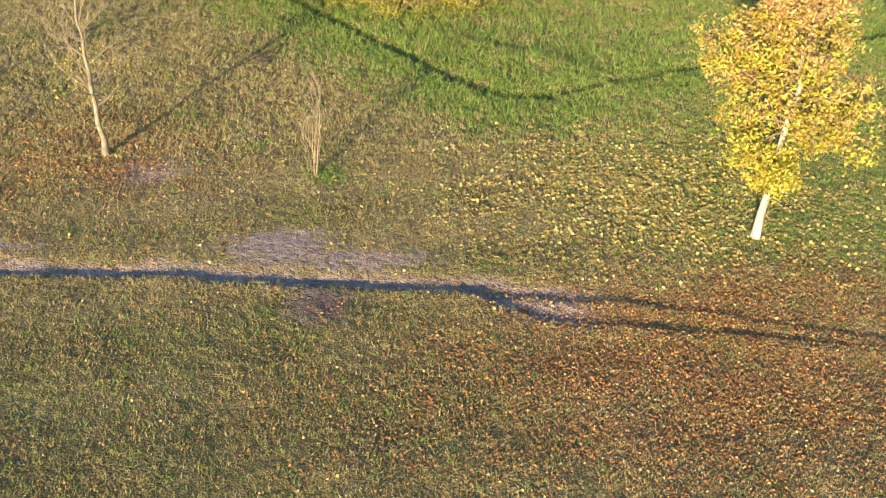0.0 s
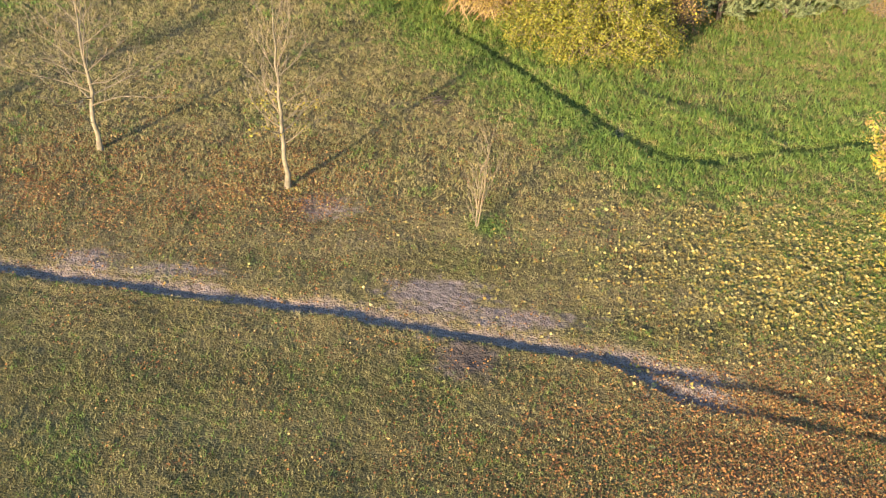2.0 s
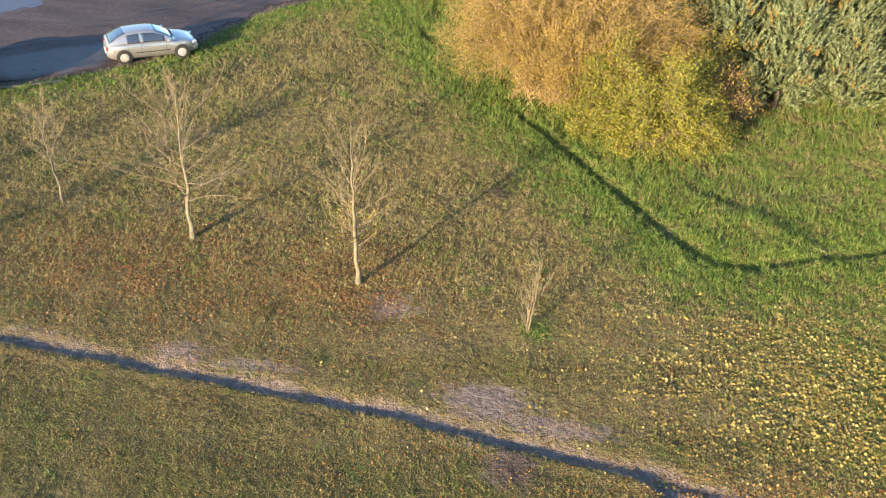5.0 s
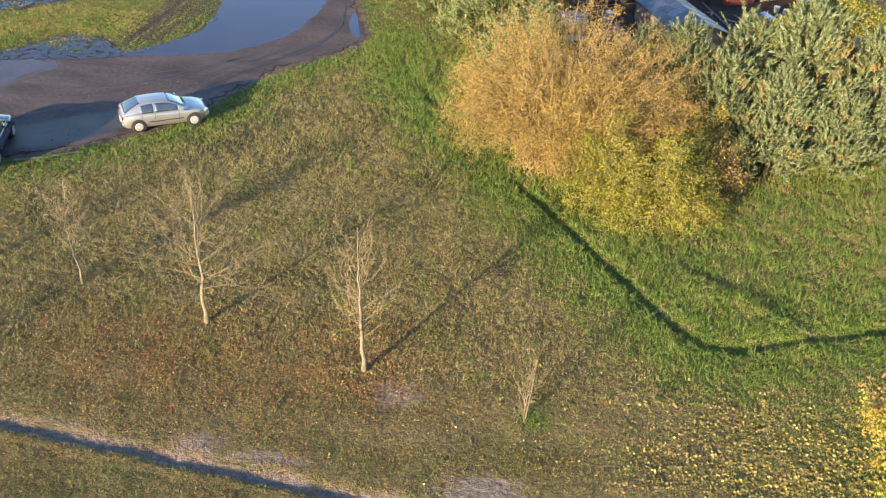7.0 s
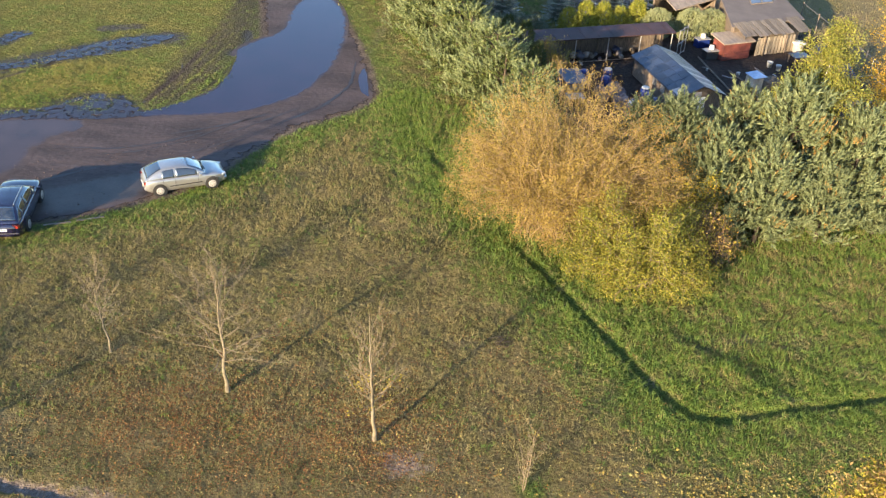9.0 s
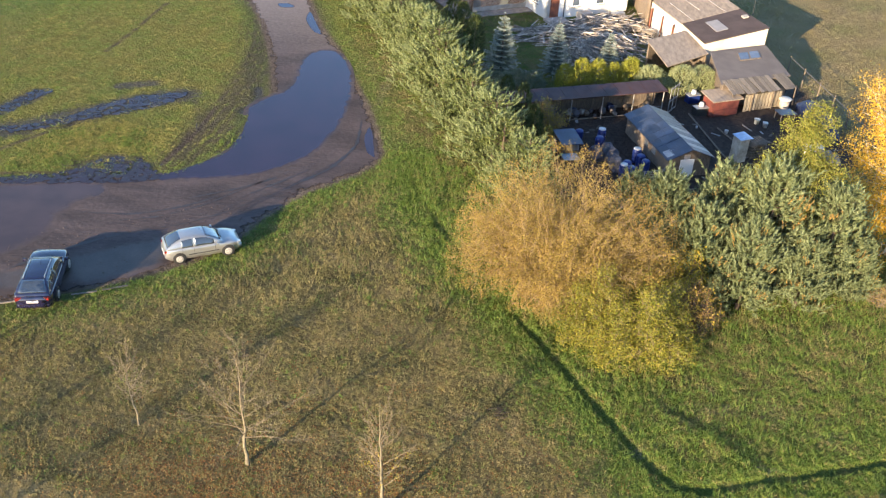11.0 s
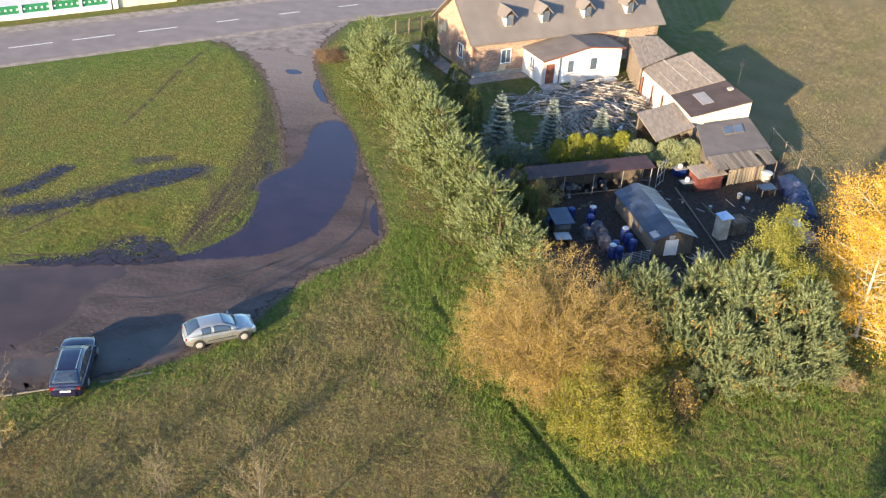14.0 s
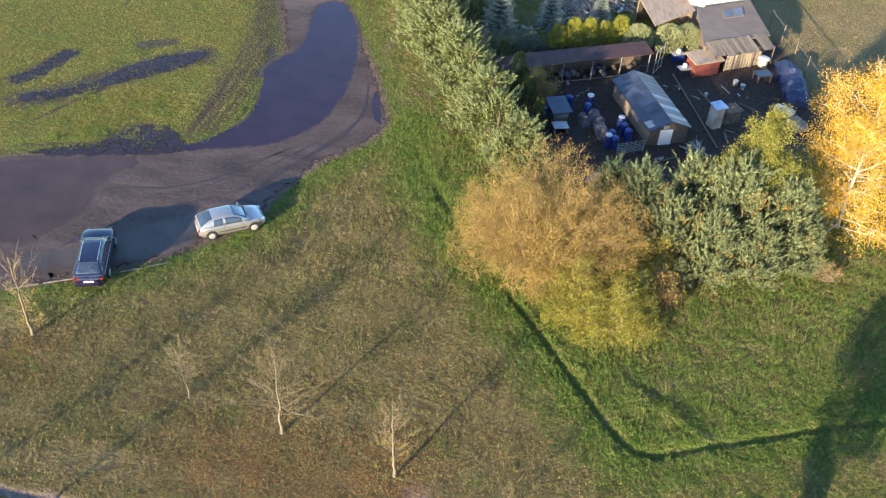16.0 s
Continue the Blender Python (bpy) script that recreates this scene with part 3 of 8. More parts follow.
NEEDLE_BIG = foliage("needle_big", [(0.0, (0.085, 0.112, 0.052)), (0.5, (0.140, 0.170, 0.082)), (1.0, (0.192, 0.220, 0.110))], trans=0.2)
NEEDLE_OLD = foliage("needle_old", [(0.0, (0.24, 0.15, 0.045)), (0.6, (0.31, 0.20, 0.06)), (1.0, (0.27, 0.21, 0.075))], trans=0.2)
NEEDLE_GREY = foliage("needle_grey", [(0.0, (0.06, 0.085, 0.055)), (0.6, (0.13, 0.165, 0.11)), (1.0, (0.24, 0.27, 0.19))], trans=0.1)
NEEDLE_BLUE_SHADED = foliage("needle_blue_shaded", [(0.0, (0.045, 0.065, 0.058)), (1.0, (0.12, 0.155, 0.14))], trans=0.1)
NEEDLE_DARK = foliage("needle_dark", [(0.0, (0.030, 0.045, 0.014)), (0.6, (0.06, 0.085, 0.022)), (1.0, (0.12, 0.13, 0.035))], trans=0.1)
NEEDLE_PALE = foliage("needle_pale", [(0.0, (0.16, 0.185, 0.085)), (0.5, (0.25, 0.275, 0.135)), (1.0, (0.34, 0.36, 0.185))], trans=0.2)
NEEDLE_LIME = foliage("needle_lime", [(0.0, (0.11, 0.13, 0.016)), (0.6, (0.23, 0.235, 0.030)), (1.0, (0.38, 0.36, 0.055))], trans=0.2)


def unit(v):
    return v / np.maximum(np.linalg.norm(v, axis=-1, keepdims=True), 1e-9)


def tubes(name, segs, material, parent, sides=4, label=""):
    """All rods (a, b, radius at a, radius at b) in one mesh."""
    a, b = np.array([s[0] for s in segs]), np.array([s[1] for s in segs])
    r0, r1 = np.array([s[2] for s in segs]), np.array([s[3] for s in segs])
    d = unit(b - a)
    ref = np.where(np.abs(d[:, 2:3]) > 0.9, np.array([[1.0, 0, 0]]), np.array([[0, 0, 1.0]]))
    u = unit(np.cross(d, ref))
    v = np.cross(d, u)
    th = np.arange(sides) * 2 * np.pi / sides
    ring = np.cos(th)[None, :, None] * u[:, None] + np.sin(th)[None, :, None] * v[:, None]
    lo, hi = a[:, None] + ring * r0[:, None, None], b[:, None] + ring * r1[:, None, None]
    co = np.concatenate([lo, hi], 1)
    k = np.arange(sides)
    f = np.stack([k, (k + 1) % sides, (k + 1) % sides + sides, k + sides], 1)
    loops = (np.arange(len(a))[:, None, None] * 2 * sides + f[None])
    return fast(name, co, 4, material, parent, label, smooth=True, loops=loops)


def leaf_mesh(name, pts, size, material, parent, rs, label="", flat=0.0, shape=0.62):
    """Many small leaves: each a folded diamond of two triangles with a random turn."""
    n = len(pts)
    d = unit(rs.normal(size=(n, 3)) * np.array([1, 1, 1 - flat]))
    w = unit(np.cross(d, rs.normal(size=(n, 3)) * (1 - flat) + np.array([0, 0, flat])))
    s = (size * rs.uniform(0.65, 1.35, n))[:, None]
    nrm = np.cross(d, w)
    p = np.asarray(pts)
    lift = 0.18 * s * nrm * rs.choice([-1, 1], n)[:, None]
    co = np.stack([p - d * s * 0.5, p + w * s * shape * 0.5 + lift, p + d * s * 0.5, p - w * s * shape * 0.5 + lift], 1)
    idx = (np.arange(n) * 4)[:, None] + np.array([0, 1, 2, 0, 2, 3])[None]
    return fast(name, co, 3, material, parent, label, loops=idx)


def limb(rs, segs, tips, p, d, length, r, depth, bend=0.25, up=0.15, kids=3, spread=0.7, shrink=0.62, steps=4):
    """A tapering limb in short bends, with side limbs down to the given depth; ends and joints go to tips."""
    q, dr = np.array(p, float), unit(np.array(d, float))
    st = length / steps
    for k in range(steps):
        dr = unit(dr + rs.normal(size=3) * bend * 0.35 + np.array([0, 0, up * 0.3]))
        nq = q + dr * st
        ra, rb = r * (1 - 0.8 * k / steps), r * (1 - 0.8 * (k + 1) / steps)
        segs.append((q, nq, ra, rb))
        if depth > 0 and k >= 0:
            for _ in range(kids if k else max(1, kids - 1)):
                side = unit(rs.normal(size=3))
                nd = unit(dr * (1 - spread * 0.5) + side * spread + np.array([0, 0, up]))
                limb(rs, segs, tips, nq if rs.rand() < 0.5 else (q + nq) / 2, nd, length * shrink * rs.uniform(0.6, 1.15) * (1 - 0.35 * k / steps), rb * 0.62, depth - 1, bend, up, kids, spread, shrink, max(2, steps - 1))
        q = nq
        tips.append(q)
    return q


def bare_tree(x, y, height, seed, clear, wide, label, leafy=0, leaf_mat=None, kids=2, lean=(0, 0), stem=0.085, low_leaves=True, steep=1.0):
    """A young tree nearly without leaves: a trunk, limbs and a few last leaves."""
    rs = np.random.RandomState(seed)
    root = base("tree", pose(x, y, 0), label, "tree", "young trees on the meadow")
    trunk, segs, tips = [], [], []
    n = 12
    q = np.array([0.0, 0, -0.1])
    for k in range(n):
        f = (k + 1) / n
        nq = np.array([lean[0] * f + rs.normal() * 0.025, lean[1] * f + rs.normal() * 0.025, height * f * 0.97])
        r0, r1 = stem * (1 - 0.93 * k / n), stem * (1 - 0.93 * f)
        trunk.append((q, nq, r0 * (1.35 if k == 0 else 1), r1))
        q = nq
    count = 21
    for k in range(count):
        f = ((k + rs.rand()) / count) ** 1.15
        z0 = clear + (height * 0.80 - clear) * f
        a = 2.4 * k + rs.uniform(-0.5, 0.5)
        tilt = (0.45 + 1.7 * f) * rs.uniform(0.8, 1.25) * steep
        slope = math.sqrt(1 + tilt * tilt)
        L = min(wide * (1.0 - 0.45 * f) * rs.uniform(0.7, 1.15) * slope, (height * 1.02 - z0) * slope / tilt)
        at = np.array([lean[0] * z0 / height, lean[1] * z0 / height, z0])
        limb(rs, segs, tips, at, (math.cos(a), math.sin(a), tilt), L, stem * 0.27 * (1 - 0.65 * f) + 0.003, 2, 0.30, 0.10, 1, 0.52, 0.46, 5)
    segs = [(a, b, max(r0, 0.0062), max(r1, 0.0048)) for a, b, r0, r1 in segs]
    tubes("trunk", trunk, BARK, root, 8)
    tubes("twigwork", segs, TWIG, root, 3)
    if leafy:
        t = np.array(tips)
        if low_leaves:
            t = t[t[:, 2] < clear + 0.35 * (height - clear)]
        pick = t[rs.randint(0, len(t), leafy)] + rs.normal(size=(leafy, 3)) * 0.06
        leaf_mesh("foliage", pick, 0.085, leaf_mat, root, rs, "last withered leaves")
    return root


bare_tree(-23.1, 31.3, 5.7, 3, 1.0, 1.6, "young tree with bare twigs and some orange leaves", 500, LEAF_RUST, lean=(-0.1, 0.1))
bare_tree(-13.73, 28.42, 3.7, 5, 1.25, 1.15, "small bare young tree on the mown meadow", 0, None, lean=(-0.3, 0.0), stem=0.05, steep=0.75)
bare_tree(-8.70, 26.95, 5.5, 8, 1.35, 2.35, "bare young tree with a wide twiggy crown", 0, None, lean=(-0.12, 0.1), stem=0.082, steep=0.62)
bare_tree(-2.94, 25.25, 5.6, 11, 1.3, 1.2, "slender bare young tree with yellow leaves below", 150, LEAF_YELLOW, lean=(-0.25, 0.1), stem=0.078, steep=0.9)
# two more of the row, outside the view, whose long shadows cross the meadow
bare_tree(-27.0, 13.5, 8.2, 13, 3.2, 2.0, "bare young tree casting a long shadow", 0, None, stem=0.11)
bare_tree(-21.4, 15.6, 5.9, 14, 1.8, 1.3, "bare young tree casting a long shadow", 0, None, stem=0.09)


def sapling(x, y, height, seed):
    """A many-stemmed bare sapling."""
    rs = np.random.RandomState(seed)
    root = base("sapling", pose(x, y, 0), "thin bare many-stemmed sapling in the grass", "sapling", "young trees on the meadow")
    for s in range(3):
        segs, tips = [], []
        a = 2.1 * s + 0.4
        limb(rs, segs, tips, (0.02 * math.cos(a), 0.02 * math.sin(a), -0.05), (0.13 * math.cos(a), 0.13 * math.sin(a), 1.0), height * (1.0 - 0.16 * s), 0.024 - 0.005 * s, 2, 0.16, 0.16, 1, 0.52, 0.42, 7)
        tubes("stem", [(p, q, max(r0, 0.0055), max(r1, 0.004)) for p, q, r0, r1 in segs], TWIG, root, 3)
    return root


sapling(2.34, 23.68, 2.9, 21)


def leafy_tree(x, y, height, clear, radius, seed, sets, label, bark, leaf, stem=0.13, lean=(0, 0), shape=0.85, low=0.35, twig=None, category="tree", sprays=0, broad=0.5):
    """A tree in leaf: trunk, limbs, and a crown of separate leaves round the twig ends with gaps between the boughs."""
    rs = np.random.RandomState(seed)
    root = base("tree", pose(x, y, 0), label, category)
    trunk, segs, tips = [], [], []
    n = 10
    q = np.array([0.0, 0, -0.1])
    for k in range(n):
        f = (k + 1) / n
        nq = np.array([lean[0] * f + rs.normal() * 0.04, lean[1] * f + rs.normal() * 0.04, height * 0.93 * f])
        r0, r1 = stem * (1 - 0.85 * k / n), stem * (1 - 0.85 * f)
        trunk.append((q, nq, r0 * (1.3 if k == 0 else 1), r1))
        if nq[2] > clear:
            g = (nq[2] - clear) / (height - clear)
            reach = radius * (low + (1 - low) * math.sin(min(1, g / 0.45) * math.pi / 2) ** 1.8) * (1 - max(0, g - 0.45) / 0.55 * shape)
            for j in range(6):
                a = rs.uniform(0, 6.28)
                limb(rs, segs, tips, q + (nq - q) * rs.rand(), (math.cos(a), math.sin(a), 0.25 + 0.6 * g), reach * rs.uniform(0.7, 1.1), r1 * 0.4 + 0.01, 1, 0.4, 0.1, 3, 0.8, 0.5, 4)
        q = nq
    tips.append(q)
    tubes("trunk", trunk, bark, root, 9)
    tubes("twigwork", [(a, b, max(r0, 0.009), max(r1, 0.007)) for a, b, r0, r1 in segs], twig or TWIG, root, 3)
    t = np.array(tips)
    for nm, count, material, zlo, zhi in sets:
        z = t[:, 2]
        ok = t[(z >= zlo * height) & (z <= zhi * height)]
        w = (0.9 if sprays else 0.35) + np.hypot(ok[:, 0], ok[:, 1]) / radius
        if sprays:
            ends = ok[rs.choice(len(ok), sprays, p=w / w.sum())] + rs.normal(size=(sprays, 3)) * radius * 0.05
            pick = ends[rs.randint(0, sprays, count)] + rs.normal(size=(count, 3)) * np.array([0.11, 0.11, 0.07])
        else:
            pick = ok[rs.choice(len(ok), count, p=w / w.sum())] + rs.normal(size=(count, 3)) * radius * 0.07
        leaf_mesh(nm, pick, leaf, material, root, rs, "", 0.0, broad)
    return root


PALE_BARK = mat("pale_bark", (0.36, 0.325, 0.26), (0.20, 0.175, 0.14), 5, 0.8, bump=0.3, fine=30, stretch=(1, 1, 0.3))
BIRCH_BARK = mat("birch_bark", (0.74, 0.70, 0.62), (0.30, 0.26, 0.22), 4, 0.75, bump=0.3, fine=30, spread=0.8)
leafy_tree(12.6, 19.82, 6.9, 1.5, 1.95, 31, [("foliage", 9800, LEAF_YELLOW, 0.0, 0.78), ("foliage", 4800, LEAF_LIME, 0.1, 0.72), ("foliage", 9500, LEAF_PEACH, 0.46, 1.0)],
           "young maple with yellow and peach autumn leaves", PALE_BARK, 0.105, 0.10, (0.05, 0.1), 0.62, 0.10, sprays=760, broad=0.5)
leafy_tree(22.4, 48.5, 11.2, 0.6, 4.3, 37, [("foliage", 52000, LEAF_GOLD, 0.0, 1.0)], "tall birch with golden autumn leaves and a pale trunk", BIRCH_BARK, 0.105, 0.11, (-0.3, 0.4), 0.75, 0.85, BIRCH_BARK)
leafy_tree(15.25, 45.3, 9.6, 0.8, 2.4, 39, [("foliage", 31000, LEAF_BIRCH, 0.25, 1.0)], "young birch with yellow-green leaves among the pines", BIRCH_BARK, 0.10, 0.07, (0.2, 0.2), 0.6, 0.7)


def shrub(x, y, rx, ry, height, seed, stems, leaves, leaf, material, label, name="shrub", low=0.15, twig=None, reach=0.4, dense=3, slim=0.62, dome=0.85):
    """A large shrub: stems fanning from the foot, fine twigs, and leaves kept near the twigs."""
    rs = np.random.RandomState(seed)
    root = base(name, pose(x, y, 0), label, "shrub")
    segs, tips = [], []
    for k in range(stems):
        a, e = rs.uniform(0, 6.28), math.asin(rs.uniform(low, 1.0) if k % 3 else rs.uniform(low, 0.35))
        e = max(e, 0.1)
        lump = 0.95 + 0.06 * math.sin(3 * a + seed) + 0.05 * math.sin(7 * a + 5 * e)
        tgt = np.array([rx * math.cos(a) * math.cos(e) ** 0.75, ry * math.sin(a) * math.cos(e) ** 0.75, height * math.sin(e) ** dome]) * lump * rs.uniform(0.62, 1.03) ** 0.6
        foot = np.array([rs.normal() * rx * 0.16, rs.normal() * ry * 0.16, 0.0])
        q, steps_n = foot, 7
        for j in range(steps_n):
            f = (j + 1) / steps_n
            nq = foot + (tgt - foot) * f + np.array([0, 0, height * 0.16 * math.sin(f * math.pi)]) * (1 - math.sin(e)) + rs.normal(size=3) * 0.16 * (f < 0.95)
            segs.append((q, nq, 0.030 * (1 - 0.8 * (f - 1 / steps_n)), 0.030 * (1 - 0.8 * f)))
            if f > 0.3:
                d = unit(nq - q)
                for _ in range(dense):
                    nd = unit(d * 0.6 + rs.normal(size=3) * 0.62 + np.array([0, 0, 0.12]))
                    limb(rs, segs, tips, nq, nd, reach * rs.uniform(0.6, 1.6) * (0.5 + height / 14), 0.010, 0, 0.8, 0.1, 1, 0.5, 0.5, 3)
            q = nq
        tips.append(q)
    tubes("twigwork", [(a, b, max(r0, 0.007), max(r1, 0.006)) for a, b, r0, r1 in segs], twig or TWIG, root, 3)
    t = np.array(tips)
    t = t[t[:, 2] > 0.05]
    share = leaves // len(material)
    for m in material:
        pick = t[rs.randint(0, len(t), share)] + rs.normal(size=(share, 3)) * 0.13
        pick = pick[pick[:, 2] > 0.03]
        leaf_mesh("foliage", pick, leaf, m, root, rs, shape=slim)
    return root


WITHY = mat("withy", (0.30, 0.205, 0.10), (0.16, 0.11, 0.055), 4, 0.7)
shrub(3.65, 41.3, 5.95, 4.9, 7.55, 41, 680, 128000, 0.078, [LEAF_RUST, LEAF_RUST], "huge rust-orange willow shrub overhanging the ditch", "willow_shrub", 0.0, WITHY, 0.44, 3, 0.5, 0.62)
shrub(6.85, 37.0, 3.5, 2.4, 4.4, 43, 180, 60000, 0.085, [LEAF_OCHRE], "yellow-green leafy shrub beside the willow", "leafy_shrub", 0.05, TWIG, 0.5, 3)
shrub(10.1, 39.0, 1.5, 1.2, 2.9, 47, 80, 5200, 0.085, [LEAF_DRY, LEAF_OLIVE], "half-bare brown shrub between willow and pines", "bare_shrub", 0.3, mat("dark_twig", (0.13, 0.09, 0.06), (0.07, 0.05, 0.035), 5, 0.85), 0.6, 3)
shrub(2.95, 60.3, 1.2, 1.2, 3.0, 48, 50, 3600, 0.09, [LEAF_OLIVE, LEAF_DRY], "small fruit tree with thin yellowing leaves in the yard", "fruit_tree", 0.4, TWIG, 0.5, 3)


PINE_BARK = mat("pine_bark", (0.085, 0.06, 0.042), (0.05, 0.036, 0.026), 6, 0.9, bump=0.4)


shrub(9.6, 40.6, 1.5, 1.1, 4.0, 49, 70, 9000, 0.09, [LEAF_OLIVE, LEAF_OCHRE, LEAF_OLIVE], "thin orange-leaved shrub before the pines", "leafy_shrub", 0.3, TWIG, 0.4, 2)
shrub(20.6, 43.2, 1.0, 0.8, 1.4, 50, 24, 400, 0.08, [LEAF_RUST], "withered brown shrub under the pines", "leafy_shrub", 0.2, TWIG, 0.4, 2)
shrub(-18.4, 87.0, 1.9, 2.0, 1.1, 54, 60, 4200, 0.09, [LEAF_WEED], "patch of red-brown withered weeds by the track", "weed_patch", 0.1, TWIG, 0.4, 2)


def brush(pts, dirs, length, wide, per, rs, thick=0.17):
    """Needles round shoots: per needles to a shoot, each a thin triangle that points out and forward."""
    n = len(pts)
    p = np.repeat(pts, per, 0)
    d = np.repeat(unit(dirs), per, 0)
    f = np.tile(np.linspace(0.0, 1.0, per), n)[:, None]
    L = np.repeat(length, per)[:, None]
    side = unit(np.cross(d, rs.normal(size=d.shape)))
    rootp = p + d * L * f * 0.85
    out = unit(d * 0.95 + side * 0.75)
    tip = rootp + out * (wide * rs.uniform(0.8, 1.3, len(p)))[:, None]
    w = np.cross(out, d) 
    w = unit(w + rs.normal(size=w.shape) * 0.3) * wide * thick
    return np.stack([rootp - w, rootp + w, tip], 1)


def pine(name, seed, height, radius, label, mats=(None, None), per=9, group="", category="pine", shoots=1.0, whorl=0.42, candle=0.34, upright=0.75, skirt=0.12, taper=0.72, old=0):
    """A pine or spruce: trunk, whorls of boughs, and needled shoots; the outer shoots stand up as candles."""
    rs = np.random.RandomState(seed)
    root = base(name, pose(0, 0, 0), label, category, group)
    tubes("trunk", [((0, 0, -0.1), (0, 0, height * 0.5), 0.028 * height, 0.016 * height), ((0, 0, height * 0.5), (0, 0, height * 0.97), 0.016 * height, 0.012)], PINE_BARK, root, 7)
    segs, inner, idir, outer, odir = [], [], [], [], []
    z = skirt * height * 0.5 + 0.1
    while z < height * 0.97:
        g = z / height
        reach = radius * (1 - g) ** taper * (0.82 + 0.18 * min(1, g / 0.18)) * rs.uniform(0.8, 1.1) + 0.12
        for j in range(rs.randint(5, 8)):
            a = rs.uniform(0, 6.28)
            r = reach * rs.uniform(0.65, 1.12)
            rise = 0.15 + 0.6 * g
            q = np.array([0, 0, z])
            dr = np.array([math.cos(a), math.sin(a), rise])
            m = max(2, int(r / 0.24))
            for k in range(m):
                nq = q + unit(dr + np.array([0, 0, 0.5 * k / m * upright])) * r / m
                segs.append((q, nq, 0.022 * (1 - k / m) + 0.006, 0.022 * (1 - (k + 1) / m) + 0.006))
                for _ in range(max(1, int(round(3 * shoots)))):
                    off = rs.normal(size=3) * np.array([0.16, 0.16, 0.08])
                    edge = (k + 1) / m > 0.72
                    (outer if edge else inner).append(nq + off)
                    v = dr * 0.5 + off * 2.0 + np.array([0, 0, upright * (1.1 if edge else 0.4)])
                    (odir if edge else idir).append(v)
                q = nq
        z += whorl * rs.uniform(0.7, 1.2)
    for _ in range(6):
        outer.append(np.array([0, 0, height * 0.93]) + rs.normal(size=3) * np.array([0.08, 0.08, 0.1]))
        odir.append(np.array([rs.normal() * 0.3, rs.normal() * 0.3, 1.0]))
    tubes("boughwork", segs, PINE_BARK, root, 3)
    inner, outer = np.array(inner), np.array(outer)
    if len(inner):
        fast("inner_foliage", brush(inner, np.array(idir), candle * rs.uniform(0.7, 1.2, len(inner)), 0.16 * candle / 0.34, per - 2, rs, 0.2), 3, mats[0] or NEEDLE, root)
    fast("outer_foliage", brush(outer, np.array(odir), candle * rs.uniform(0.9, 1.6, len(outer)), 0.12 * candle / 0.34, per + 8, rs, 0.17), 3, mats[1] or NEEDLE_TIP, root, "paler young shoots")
    if old:
        pick = rs.randint(0, len(outer), old)
        at = np.repeat(outer[pick], 9, 0) + rs.normal(size=(old * 9, 3)) * np.array([0.28, 0.28, 0.16])
        fast("withered_foliage", brush(at, np.repeat(np.array(odir)[pick], 9, 0), np.full(old * 9, candle * 0.8), 0.12, per, rs, 0.2), 3, NEEDLE_OLD, root, "withered orange needles")
    return root


P_LABEL = "dense young pine with pale upright shoots"
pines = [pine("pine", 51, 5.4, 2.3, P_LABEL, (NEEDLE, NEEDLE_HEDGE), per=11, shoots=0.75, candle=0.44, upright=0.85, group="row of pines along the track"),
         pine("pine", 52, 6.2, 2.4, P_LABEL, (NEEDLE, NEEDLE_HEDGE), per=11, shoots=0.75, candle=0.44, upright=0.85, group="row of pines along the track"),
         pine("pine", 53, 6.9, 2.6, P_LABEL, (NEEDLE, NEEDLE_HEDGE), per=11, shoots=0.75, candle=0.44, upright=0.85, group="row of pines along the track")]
HEDGE = [(-14.0, 84.2), (-10.2, 76.2), (-6.7, 68.5), (-3.9, 61.8), (-1.6, 56.2), (0.8, 51.0), (2.2, 49.2)]
rs_h = np.random.RandomState(5)
row = []
for (ax, ay), (bx, by) in zip(HEDGE, HEDGE[1:]):
    k = max(2, round(math.hypot(bx - ax, by - ay) / 1.75))
    row += [(ax + (bx - ax) * j / k, ay + (by - ay) * j / k) for j in range(k)]
row.append(HEDGE[-1])


def put(thing, first, m):
    """Sets the first at its own pose, or copies it."""
    if first:
        thing.matrix_basis = m
        return thing
    return copy_thing(thing, m)


used = set()
for n, (x, y) in enumerate(row):
    v = n % 3
    s = np.interp(y, [49.2, 51, 56, 61, 68, 83], [0.86, 0.94, 0.98, 1.04, 1.06, 1.0]) * (6.3 / (5.4, 6.2, 6.9)[v]) * rs_h.uniform(0.9, 1.08)
    m = pose(x + rs_h.normal() * 0.15, y + rs_h.normal() * 0.15, 0, 0, 0, rs_h.uniform(0, 360)) @ Matrix.Diagonal((s * 1.05, s * 1.05, s * 0.88, 1))
    put(pines[v], v not in used, m)
    used.add(v)
B_LABEL = "bushy grey-green pine at the meadow edge"
big = [pine("pine", 55, 5.6, 2.9, B_LABEL, mats=(NEEDLE_BIG, NEEDLE_BIG), per=15, shoots=0.8, group="pines at the meadow edge", whorl=0.42, candle=0.60, upright=0.95, taper=0.58, old=12),
       pine("pine", 56, 6.6, 3.1, B_LABEL, mats=(NEEDLE_BIG, NEEDLE_BIG), per=15, shoots=0.8, group="pines at the meadow edge", whorl=0.42, candle=0.60, upright=0.95, taper=0.58, old=8)]
